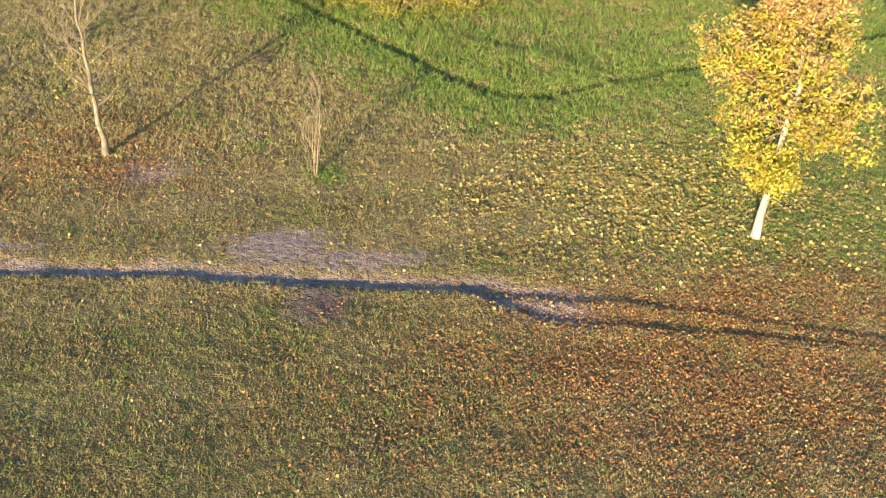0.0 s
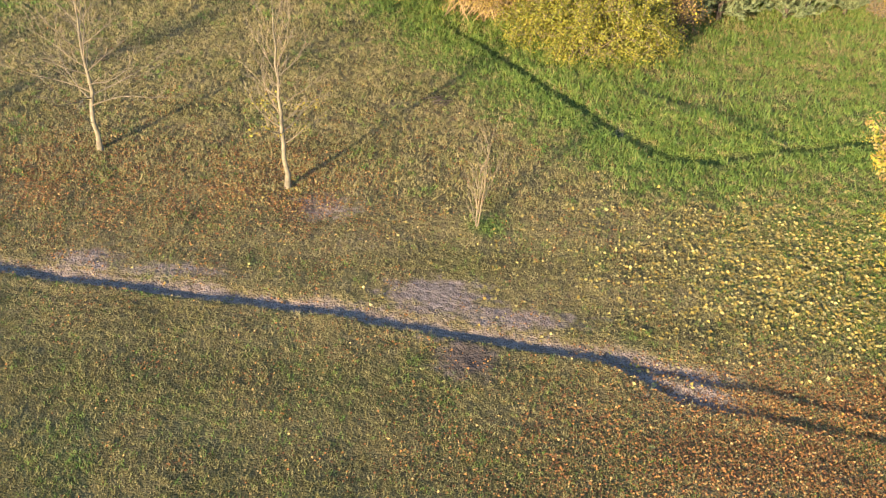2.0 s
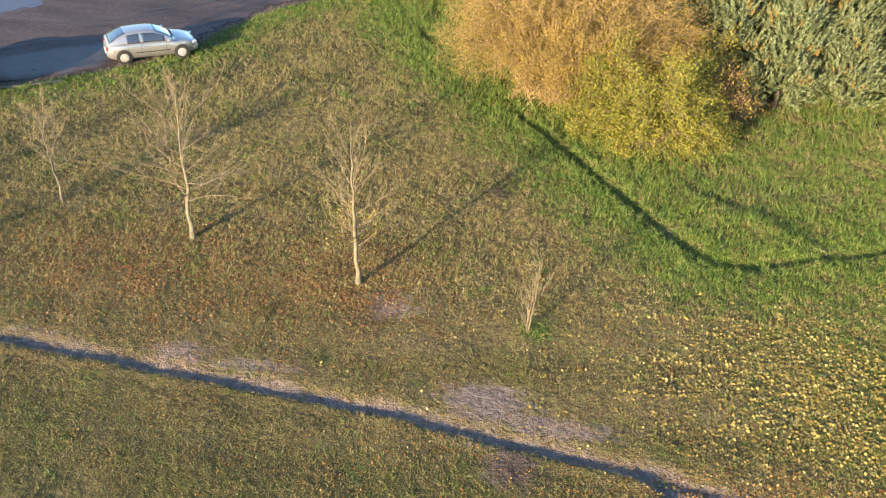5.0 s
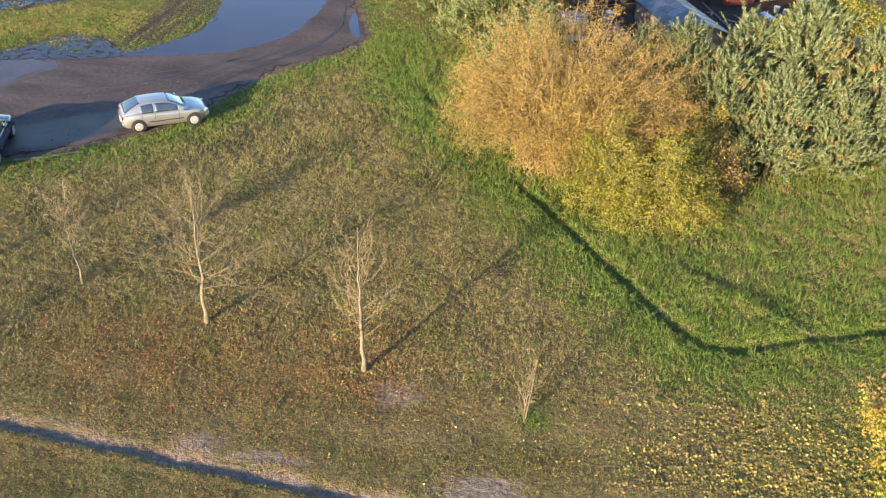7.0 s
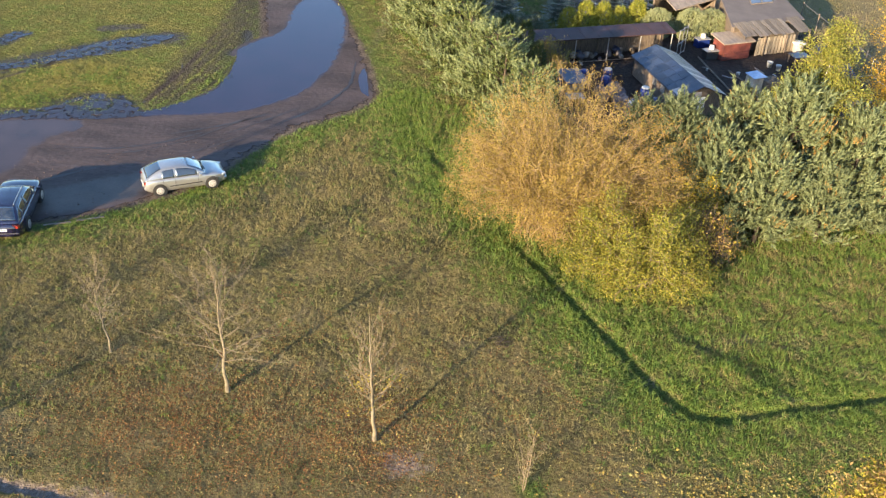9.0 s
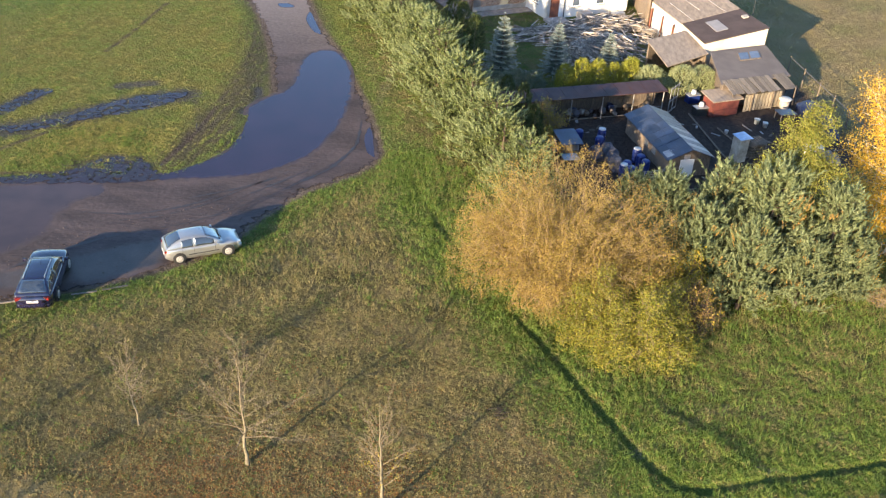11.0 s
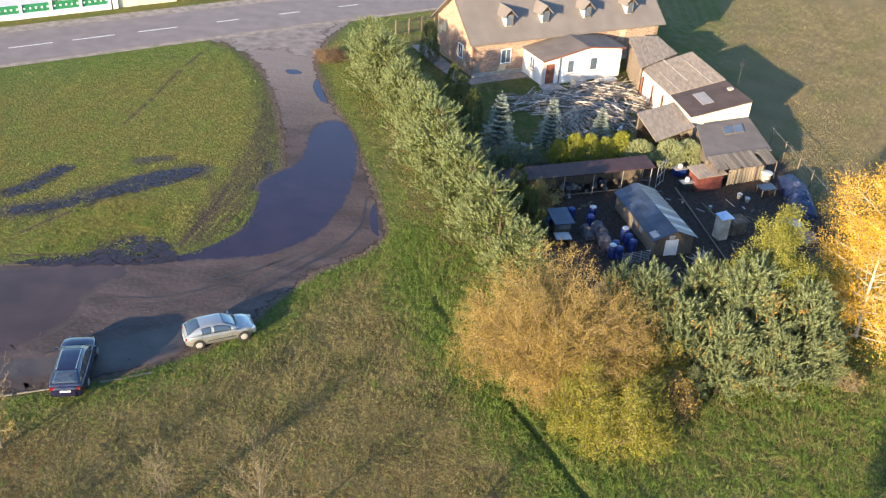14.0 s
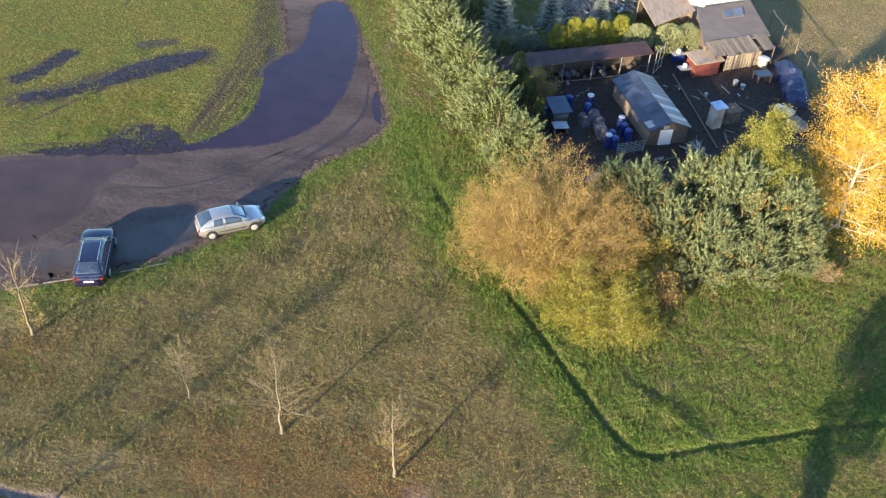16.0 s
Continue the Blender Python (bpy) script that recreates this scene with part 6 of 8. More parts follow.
part("gutter", cyl((-0.5, -0.50, HH - 0.37), (HL + 0.5, -0.50, HH - 0.37), 0.06), ROOF_HOUSE, house)
part("bargeboard", slab([(-0.58, -0.45, HH - 0.24), (-0.52, -0.45, HH - 0.24), (-0.52, HD / 2, HR + 0.125), (-0.58, HD / 2, HR + 0.125)], 0.2), OLD_WOOD, house)
window(house, (3.55, -0.02, 1.15), 1.05, 1.35, 0)
window(house, (-0.02, 2.6, 1.2), 0.9, 1.3, -90)
for u in (4.05, 8.05, 12.9, 18.0):
    y0 = 0.75
    z0 = HH + sl * y0 + 0.1
    d = part("dormer", box((u, y0 + 0.70, z0 + 0.55), (0.86, 1.4, 1.1)), WHITE_WALL, house, "small gabled dormer with white front")
    window(d, (u + 0.02, y0 - 0.02, z0 + 0.10), 0.60, 1.02, 0, OLD_WOOD, 0, False)
    gb = bmesh.new()
    vs = [gb.verts.new(p) for p in ((u - 0.5, y0 + 0.01, z0 + 1.1), (u + 0.5, y0 + 0.01, z0 + 1.1), (u, y0 + 0.01, z0 + 1.62))]
    gb.faces.new(vs)
    bmesh.ops.solidify(gb, geom=gb.faces[:], thickness=0.05)
    part("gable", gb, OLD_WOOD, d)
    for s in (1, -1):
        part("dormer_roof", slab([(u, y0 - 0.25, z0 + 1.72), (u, y0 + 2.6, z0 + 1.72), (u + s * 0.80, y0 + 2.2, z0 + 0.92), (u + s * 0.80, y0 - 0.25, z0 + 0.92)][::s], 0.07), ROOF_HOUSE, d)

# paved strip by the house
PAVE = mat("paving", (0.30, 0.26, 0.235), (0.18, 0.155, 0.14), 2.0, 0.9, bump=0.3, fine=14)
for nm, c, s in (("pavement", (2.0, -0.95, 0.045), (8.6, 1.2, 0.08)), ("pavement", (-1.2, 4.5, 0.045), (1.5, 10.5, 0.08))):
    bm = box(c, s)
    bmesh.ops.transform(bm, matrix=HO, verts=bm.verts)
    tagged(part(nm, bm, PAVE, None), "grey paved strip round the brick house", "pavement", kind="structure")

# white annexe before the house
annexe = base("annexe", HO, "white rendered annexe with a low felt roof", "annexe")
A0, A1, AD, AM = 5.5, 14.3, -3.9, 10.2
ZL, ZM, ZR2 = 2.5, 3.35, 2.85
wall_quad("wall", [(A0, AD, 0), (A1, AD, 0), (A1, AD, ZR2), (AM, AD, ZM), (A0, AD, ZL)], 0.3, WHITE_WALL, annexe)
wall_quad("wall", [(A0, -0.02, 0), (A0, AD, 0), (A0, AD, ZL), (A0, -0.02, ZL)], 0.3, WHITE_WALL, annexe)
wall_quad("wall", [(A1, AD, 0), (A1, -0.02, 0), (A1, -0.02, ZR2), (A1, AD, ZR2)], 0.3, WHITE_WALL, annexe)
part("roof", slab([(A0 - 0.25, AD - 0.3, ZL + 0.08), (AM, AD - 0.3, ZM + 0.12), (AM, 0.0, ZM + 0.12), (A0 - 0.25, 0.0, ZL + 0.08)], 0.1), ROOF_GREY, annexe, "grey felt roof")
part("roof", slab([(AM, AD - 0.3, ZM + 0.12), (A1 + 0.2, AD - 0.3, ZR2 + 0.12), (A1 + 0.2, 0.0, ZR2 + 0.12), (AM, 0.0, ZM + 0.12)], 0.1), ROOF_GREY, annexe, "grey felt roof")
part("fascia", slab([(A0 - 0.25, AD - 0.335, ZL + 0.09), (AM, AD - 0.335, ZM + 0.13), (AM, AD - 0.303, ZM + 0.13), (A0 - 0.25, AD - 0.303, ZL + 0.09)], 0.13), RUST_WOOD, annexe, "red-brown eaves board")
part("fascia", slab([(AM, AD - 0.335, ZM + 0.13), (A1 + 0.2, AD - 0.335, ZR2 + 0.13), (A1 + 0.2, AD - 0.303, ZR2 + 0.13), (AM, AD - 0.303, ZM + 0.13)], 0.13), RUST_WOOD, annexe, "red-brown eaves board")
part("door", box((A0 + 0.75, AD - 0.02, 1.05), (0.9, 0.08, 2.1), 0, 0.01), RUST_WOOD, annexe, "dark red-brown entrance door")
part("downpipe", cyl((A0 + 1.75, AD - 0.08, 0), (A0 + 1.75, AD - 0.08, 2.6), 0.05), TRIM, annexe)
window(annexe, (A0 + 3.0, AD - 0.02, 1.0), 0.75, 1.25, 0, None, 0)
window(annexe, (A0 + 5.6, AD - 0.02, 1.0), 0.85, 1.25, 0, None, 0)
window(annexe, (A0 - 0.02, -1.9, 1.05), 0.9, 1.15, -90)
part("step", box((A0 + 0.6, AD - 0.8, 0.1), (2.0, 1.4, 0.2), 0, 0.02), CEMENT, annexe, "concrete doorstep")


def shed(name, top, label, wall_mat, roof_mat, thick=0.09, inset=0.14, category="shed", roof_label="", skip=()):
    """An outbuilding under one slope: walls from the ground to the corners of its roof, and the roof plate over them."""
    cx, cy = sum(p[0] for p in top) / 4, sum(p[1] for p in top) / 4
    root = base(name, pose(cx, cy, 0), label, category)
    loc = [Vector((p[0] - cx, p[1] - cy, p[2])) for p in top]
    r = part("roof", slab([tuple(p) for p in loc], thick), roof_mat, root, roof_label)
    ins = [Vector((p.x * (1 - inset / max(1, p.length)), p.y * (1 - inset / max(1, p.length)), p.z - thick + 0.005)) for p in loc]
    for k in range(4):
        if k in skip:
            continue
        a, b = ins[k], ins[(k + 1) % 4]
        wall_quad("wall", [(a.x, a.y, 0), (b.x, b.y, 0), tuple(b), tuple(a)], 0.16, wall_mat, root)
    return root, loc, r


# corner order: front left, front right, back right, back left (counter-clockwise)
sB, lB, _ = shed("outbuilding", [(11.3, 84.2, 2.9), (15.1, 88.6, 3.1), (13.6, 92.9, 3.2), (10.7, 92.3, 3.1)], "outbuilding with grey fibre-cement sheets and plank front", OLD_WOOD, ETERNIT)
sC, lC, _ = shed("outbuilding", [(13.55, 79.0, 2.6), (18.7, 81.8, 3.4), (16.45, 88.6, 3.4), (11.45, 85.0, 2.6)], "white outbuilding with brownish fibre-cement roof", WHITE_WALL, ETERNIT)
sD, lD, _ = shed("outbuilding", [(14.85, 74.1, 2.75), (20.2, 76.7, 3.6), (18.6, 81.4, 3.5), (13.6, 78.7, 2.7)], "cream outbuilding with dark brown felt roof", CREAM_WALL, ROOF_BROWN)
shed("open_shelter", [(11.7, 70.1, 2.05), (15.2, 73.4, 2.2), (13.75, 77.7, 2.45), (10.45, 74.8, 2.35)], "open shelter with weathered fibre-cement roof", OLD_WOOD, ETERNIT, 0.08, 0.2, "shelter", "", (0, 3))
sF, lF, _ = shed("workshop_shed", [(15.4, 67.6, 1.95), (21.0, 70.6, 2.0), (19.95, 75.8, 2.45), (15.25, 73.3, 2.4)], "low workshop shed with grey felt roof", OLD_WOOD, ROOF_GREY)
for ux in (0.18, 0.52, 0.86):
    a = lC[0].lerp(lC[3], ux)
    part("door", box((a.x * 1.015, a.y * 1.0, 1.05), (0.10, 0.75 if ux != 0.52 else 0.5, 2.1), -18, 0.01), RUST_WOOD, sC, "rust-brown wooden door")


def on_roof(loc, fu, fv, w, d, h, material, root, name, label=""):
    """A flat plate lying on a sloping roof, at shares fu, fv of its sides."""
    p = loc[0].lerp(loc[1], fu).lerp(loc[3].lerp(loc[2], fu), fv)
    u, v = (loc[1] - loc[0]).normalized(), (loc[3] - loc[0]).normalized()
    n = u.cross(v).normalized()
    c = [p + u * (sx * w / 2) + v * (sy * d / 2) + n * h for sx, sy in ((-1, -1), (1, -1), (1, 1), (-1, 1))]
    return part(name, slab([tuple(q) for q in c], h), material, root, label)


on_roof(lD, 0.40, 0.55, 1.1, 2.3, 0.05, mat("zinc", (0.30, 0.27, 0.25), (0.24, 0.22, 0.20), 2, 0.6, 0.2), sD, "roof_hatch", "light grey metal plate")
on_roof(lD, 0.90, 0.62, 0.5, 0.5, 0.12, CEMENT, sD, "flue", "small square flue")
SKY_PANE = mat("skylight_pane", (0.16, 0.17, 0.19), (0.10, 0.11, 0.125), 1.0, 0.08, spec=0.6, objvar=0.5)
sk = on_roof(lF, 0.60, 0.72, 2.0, 1.35, 0.06, OLD_WOOD, sF, "skylight", "double skylight with reflecting panes")
for fu in (0.53, 0.71):
    on_roof(lF, fu - 0.02, 0.72, 0.88, 1.2, 0.075, SKY_PANE, sk, "pane")
rs_p = np.random.RandomState(9)
fu_ = (lF[1] - lF[0]).normalized()
fo_ = Vector((fu_.y, -fu_.x, 0)).normalized()
GREY_PLANK = mat("grey_plank", (0.175, 0.15, 0.125), (0.085, 0.072, 0.060), 4, 0.9, bump=0.3, stretch=(5, 5, 0.6), objvar=0.35)
PALE_PLANK = mat("pale_plank", (0.36, 0.30, 0.215), (0.20, 0.165, 0.12), 3, 0.85, bump=0.25, stretch=(5, 5, 0.5), objvar=0.3)
for k in range(15):
    if k == 11:
        continue
    p = lF[0] + fu_ * (0.45 + 0.385 * k)
    p.z = 2.03 + 0.012 * (k % 3)
    reach, turn = rs_p.uniform(1.15, 1.45), rs_p.uniform(-0.05, 0.05)
    q = p + fo_ * reach + fu_ * turn
    q.z = 1.62 + rs_p.uniform(-0.03, 0.03)
    wide = fu_ * rs_p.uniform(0.155, 0.185)
    p = p - fo_ * 0.35
    p.z += 0.07
    part("board", slab([tuple(q - wide), tuple(q + wide), tuple(p + wide), tuple(p - wide)], 0.025), GREY_PLANK, sF)
for share in (0.06, 0.36, 0.66, 0.97):
    p = lF[0].lerp(lF[1], share) + fo_ * 1.05
    part("post", cyl((p.x, p.y, 0), (p.x, p.y, 1.60), 0.05, None, 8), OLD_WOOD, sF)
for k in range(12):
    p = lF[0].lerp(lF[1], 0.28 + 0.045 * k) + fo_ * 0.95
    part("plank", box((p.x, p.y, 0.66), (0.22, 0.03, 1.25 + 0.1 * rs_p.rand()), math.degrees(math.atan2(fu_.y, fu_.x)), 0.004), PALE_PLANK, sF, "pale upright plank")
for fu, fv in ((0.2, 0.25), (0.45, 0.7), (0.75, 0.4)):
    on_roof(lC, fu, fv, 0.05, 6.0, 0.03, CEMENT, sC, "sheet_seam")
    on_roof(lB, fu, fv, 0.05, 5.0, 0.03, CEMENT, sB, "sheet_seam")
ant = base("aerial", pose(19.6, 80.9, 3.4), "television aerial on a thin mast", "aerial")
part("mast", cyl((0, 0, -0.2), (0, 0, 2.3), 0.025), TRIM, ant)
for k in range(6):
    part("rod", cyl((-0.25, 0.12 * k - 0.3, 1.9), (0.25, 0.12 * k - 0.3, 1.9 + 0.001), 0.012, None, 6), TRIM, ant)
part("boom", cyl((0, -0.4, 1.9), (0, 0.4, 1.9), 0.014, None, 6), TRIM, ant)

# ---------------------------------------------------------------- the yard
BLUE_PLASTIC = mat("blue_plastic", (0.010, 0.030, 0.17), (0.007, 0.020, 0.11), 2, 0.45)
WHITE_PLASTIC = mat("white_plastic", (0.56, 0.56, 0.54), (0.42, 0.42, 0.40), 3, 0.5)
BLUE_TARP = mat("navy_tarp", (0.015, 0.027, 0.080), (0.008, 0.015, 0.046), 1.5, 0.55, bump=0.6, fine=6)
PALE_TARP = mat("pale_sheet", (0.34, 0.45, 0.62), (0.24, 0.32, 0.46), 1.5, 0.5, bump=0.5, fine=6)
GREY_TARP = mat("grey_sheet", (0.095, 0.090, 0.104), (0.052, 0.050, 0.058), 2, 0.7, bump=0.6, fine=8)
SLATE = mat("slate_sheet", (0.036, 0.050, 0.085), (0.022, 0.030, 0.052), 1.2, 0.36, 0.0, bump=0.15, fine=9, objvar=0.35)
RED_SHED = mat("red_boards", (0.16, 0.042, 0.030), (0.09, 0.024, 0.018), 2, 0.7, bump=0.2)
STICK = mat("stick", (0.46, 0.41, 0.355), (0.17, 0.14, 0.115), 3, 0.85, island=0.6)
BROWN_TIN = mat("brown_tin", (0.060, 0.033, 0.032), (0.038, 0.022, 0.021), 1, 0.6, 0.0, spec=0.25)
STEEL = mat("galvanised", (0.40, 0.40, 0.40), (0.28, 0.28, 0.28), 4, 0.45, 0.6)
STONE = mat("rubble_stone", (0.30, 0.265, 0.235), (0.15, 0.135, 0.12), 3, 0.9, bump=0.4, objvar=0.3)
WIRE = mat("fence_wire", (0.14, 0.13, 0.12), (0.09, 0.085, 0.08), 4, 0.6, 0.3)

# gabled poultry house with slate-coloured sheets
gd = Vector((-2.25, 6.35, 0))
coop_len, coop_w, coop_h, coop_r = gd.length, 2.9, 1.40, 1.93
ang = math.degrees(math.atan2(gd.y, gd.x)) - 90
coop = base("poultry_house", pose(11.95, 56.1, 0, 0, 0, ang), "wooden poultry house with slate-grey sheet roof", "shed")
hw = coop_w / 2
wall_quad("wall", [(-hw, 0, 0), (hw, 0, 0), (hw, 0, coop_h), (0, 0, coop_r), (-hw, 0, coop_h)], 0.08, OLD_WOOD, coop)
wall_quad("wall", [(hw, coop_len, 0), (-hw, coop_len, 0), (-hw, coop_len, coop_h), (0, coop_len, coop_r), (hw, coop_len, coop_h)], 0.08, OLD_WOOD, coop)
wall_quad("wall", [(-hw, coop_len, 0), (-hw, 0, 0), (-hw, 0, coop_h), (-hw, coop_len, coop_h)], 0.08, OLD_WOOD, coop)
wall_quad("wall", [(hw, 0, 0), (hw, coop_len, 0), (hw, coop_len, coop_h), (hw, 0, coop_h)], 0.08, OLD_WOOD, coop)
for s, material, rows, cols in ((-1, SLATE, 3, 8), (1, SHEET_PALE, 1, 11)):
    roof = part("roof", slab([(s * (hw + 0.2), -0.2, coop_h - 0.1), (s * (hw + 0.2), coop_len + 0.2, coop_h - 0.1), (0, coop_len + 0.2, coop_r + 0.05), (0, -0.2, coop_r + 0.05)][::s], 0.04), SLATE, coop, "slate-grey sheets" if s < 0 else "pale worn sheets")
    for r in range(rows):
        for c in range(cols):
            y0, y1 = -0.2 + (coop_len + 0.4) * c / cols + 0.035, -0.2 + (coop_len + 0.4) * (c + 1) / cols - 0.035
            f0, f1 = r / rows + 0.01, (r + 1) / rows - 0.01

            def rp(y, f):
                return (s * (hw + 0.2) * (1 - f), y, (coop_h - 0.1) + (coop_r - coop_h + 0.15) * f + 0.016)
            part("sheet", slab([rp(y0, f0), rp(y1, f0), rp(y1, f1), rp(y0, f1)][::s], 0.012), (SLATE if s < 0 or c > 6 else (SHEET_PALE if c % 2 else SLATE)), roof)
part("door", box((-0.2, -0.06, 0.62), (0.95, 0.06, 1.24), 0, 0.01), WHITE_WALL, coop, "whitewashed plank door")
part("shutter", box((-0.25, -0.05, 1.42), (0.42, 0.04, 0.30), 0, 0.01), SHEET_PALE, coop)
part("roof_pane", slab([(-hw - 0.1, 0.1, coop_h - 0.01), (-hw + 0.5, 0.1, coop_h + 0.19), (-hw + 0.5, 0.9, coop_h + 0.19), (-hw - 0.1, 0.9, coop_h - 0.01)], 0.01), SHEET_PALE, coop)
for y in (2.2, 3.4):
    part("opening", box((-hw - 0.02, y, 0.95), (0.05, 0.55, 0.6), 0, 0.01), SHEET_PALE, coop, "pale sheeted opening")


def barrel(x, y, label, lid=True):
    root = base("barrel", pose(x, y, 0), label, "barrel", "blue barrels in the yard")
    part("drum", lathe([(0.25, 0.0), (0.28, 0.05), (0.29, 0.30), (0.27, 0.34), (0.29, 0.38), (0.29, 0.62), (0.27, 0.66), (0.29, 0.70), (0.28, 0.86), (0.22, 0.93)], 18), BLUE_PLASTIC, root, "blue plastic drum", True)
    if lid:
        part("lid", lathe([(0.24, 0.93), (0.25, 0.95), (0.24, 1.0), (0.12, 1.02)], 16), WHITE_PLASTIC, root, "white lid", True)
    return root


for x, y, lid in ((6.55, 60.1, True), (6.35, 58.9, False), (7.75, 55.0, True), (8.2, 54.9, False), (8.0, 55.6, False), (8.75, 57.5, True), (8.95, 56.7, False), (9.2, 56.0, False), (5.0, 59.7, False), (3.3, 57.9, False)):
    barrel(x, y, "blue plastic barrel with white lid" if lid else "open blue plastic barrel on dark soil", lid)


def heap(name, pts, height, material, label, category, seed, n=14):
    """A draped or heaped body over an oblong: a dome of uneven rings."""
    rs = np.random.RandomState(seed)
    (x0, y0), (x1, y1), wide = pts
    L = math.hypot(x1 - x0, y1 - y0)
    root_m = pose((x0 + x1) / 2, (y0 + y1) / 2, 0, 0, 0, math.degrees(math.atan2(y1 - y0, x1 - x0)))
    secs = []
    for k in range(n + 1):
        f = k / n
        s = math.sin(math.pi * min(1, max(0, f * 0.94 + 0.03))) ** 0.35
        x = -L / 2 + L * f
        h = height * s * rs.uniform(0.82, 1.08)
        w = wide / 2 * (0.75 + 0.25 * s) * rs.uniform(0.9, 1.08)
        secs.append([(x, -w, 0), (x, -w * 0.92, h * 0.55), (x, -w * 0.5, h * 0.93), (x, 0, h * rs.uniform(0.95, 1.05)), (x, w * 0.5, h * 0.93), (x, w * 0.92, h * 0.55), (x, w, 0)])
    bm = loft(secs)
    bmesh.ops.subdivide_edges(bm, edges=bm.edges[:], cuts=2, use_grid_fill=True)
    for v in bm.verts:
        if v.co.z > 0.03:
            q = v.co * 1.7 + Vector((seed * 3.1, 0, 0))
            v.co += Vector((noise.noise(q), noise.noise(q + Vector((9, 0, 0))), noise.noise(q + Vector((0, 9, 0))))) * 0.16
            v.co.z = max(0.03, v.co.z + abs(noise.noise(q * 3.0)) * 0.14 - 0.05)
    ob = part(name, bm, material, None)
    ob.matrix_basis = root_m
    return tagged(ob, label, category)


heap("covered_stack", ((6.6, 59.3), (7.6, 55.7), 0.85), 0.95, GREY_TARP, "long stack under a crumpled grey sheet", "covered stack", 1)
heap("covered_woodpile", ((22.3, 69.2), (22.5, 63.2), 1.9), 1.35, BLUE_TARP, "woodpile under a navy tarpaulin by the fence", "tarpaulin", 2)
heap("crumpled_sheet", ((20.7, 62.6), (21.9, 61.9), 1.1), 0.42, mat("white_sheet", (0.62, 0.68, 0.76), (0.36, 0.44, 0.58), 2.5, 0.5, bump=0.6, fine=6, spread=0.8), "crumpled pale blue plastic sheet", "plastic sheet", 3)
heap("sack_pile", ((21.6, 61.2), (22.2, 59.6), 1.1), 0.7, STONE, "pile of grey-brown sacks by the tarpaulin", "sacks", 4)
heap("pale_cover", ((6.5, 50.0), (7.8, 50.9), 1.3), 0.75, mat("lavender_sheet", (0.33, 0.29, 0.31), (0.20, 0.17, 0.18), 2, 0.6, bump=0.5, fine=6), "heap under a faded lavender plastic sheet", "covered heap", 6)
heap("grey_cover", ((5.9, 58.3), (6.4, 57.0), 0.7), 0.7, GREY_TARP, "small heap under grey sheeting", "covered heap", 5)

DIRTY_WASH = mat("dirty_whitewash", (0.50, 0.45, 0.38), (0.22, 0.17, 0.12), 1.6, 0.9, bump=0.4, fine=9, spread=0.9)
# masonry oven with pale sheet on top and wood stacked beside
oven = base("outdoor_oven", pose(15.7, 59.2, 0, 0, 0, 28), "whitewashed brick oven with a blue sheet on top", "oven")
part("body", box((-0.1, 0, 0.85), (0.75, 0.8, 1.7), 0, 0.04), DIRTY_WASH, oven, "dirty whitewashed masonry")
part("cover", slab([(-0.55, -0.5, 1.74), (0.45, -0.5, 1.76), (0.45, 0.55, 1.80), (-0.5, 0.5, 1.78)], 0.03), PALE_TARP, oven, "pale blue sheet")
rack = base("wood_rack", pose(16.9, 60.0, 0, 0, 0, 28), "rack of split firewood under a slatted lid", "firewood")
for k in range(6):
    for j in range(5):
        part("log", cyl((-0.55 + 0.21 * k, -0.35, 0.12 + 0.2 * j), (-0.55 + 0.21 * k, 0.35, 0.12 + 0.2 * j), 0.085, None, 7), OLD_WOOD, rack)
for k in range(6):
    part("slat", box((-0.5 + 0.2 * k, 0, 1.2), (0.1, 1.2, 0.03), 0, 0.004), OLD_WOOD, rack)

# red hutch with fibre roof, and boxes beside
hutch = base("hutch", pose(15.5, 67.0, 0, 0, 0, 28), "red-painted hutch with a weathered sheet roof", "hutch")
part("body", box((0, 0, 0.62), (2.3, 1.25, 1.24), 0, 0.02), RED_SHED, hutch)
part("roof", slab([(-1.35, -0.85, 1.32), (1.35, -0.85, 1.32), (1.35, 0.85, 1.55), (-1.35, 0.85, 1.55)], 0.07), ETERNIT, hutch)
part("hatch", box((0, -0.66, 0.30), (2.1, 0.06, 0.5), 0, 0.01), RED_SHED, hutch)
for x, y, c in ((13.7, 68.6, BLUE_PLASTIC), (14.0, 66.3, TRIM)):
    b = base("crate", pose(x, y, 0, 0, 0, 25), "dark crate with a pale lid", "crate", "crates by the hutch")
    part("body", box((0, 0, 0.3), (0.95, 0.6, 0.6), 0, 0.02), c, b)
    part("lid", box((0, 0, 0.62), (1.05, 0.68, 0.05), 0, 0.01), SHEET_PALE, b)
    t = base("bucket", pose(x + 0.05, y + 0.1, 0.645), "white plastic bucket turned over", "bucket", "white buckets")
    part("shell", lathe([(0.20, 0.0), (0.20, 0.03), (0.16, 0.28), (0.10, 0.30)], 14), WHITE_PLASTIC, t, "", True)
for x, y, s in ((18.0, 65.5, 1.2), (18.5, 65.0, 1.15), (15.5, 63.3, 0.8), (13.5, 63.8, 0.5), (20.6, 61.0, 0.6)):
    t = base("bucket", pose(x, y, 0) @ Matrix.Scale(s, 4), "white plastic bucket on dark soil", "bucket", "white buckets")
    part("shell", lathe([(0.13, 0.0), (0.17, 0.33), (0.18, 0.34), (0.165, 0.34), (0.13, 0.06)], 14), WHITE_PLASTIC, t, "", True)
tank = base("water_drum", pose(20.6, 69.0, 0), "pale round drum with a white lid", "drum")
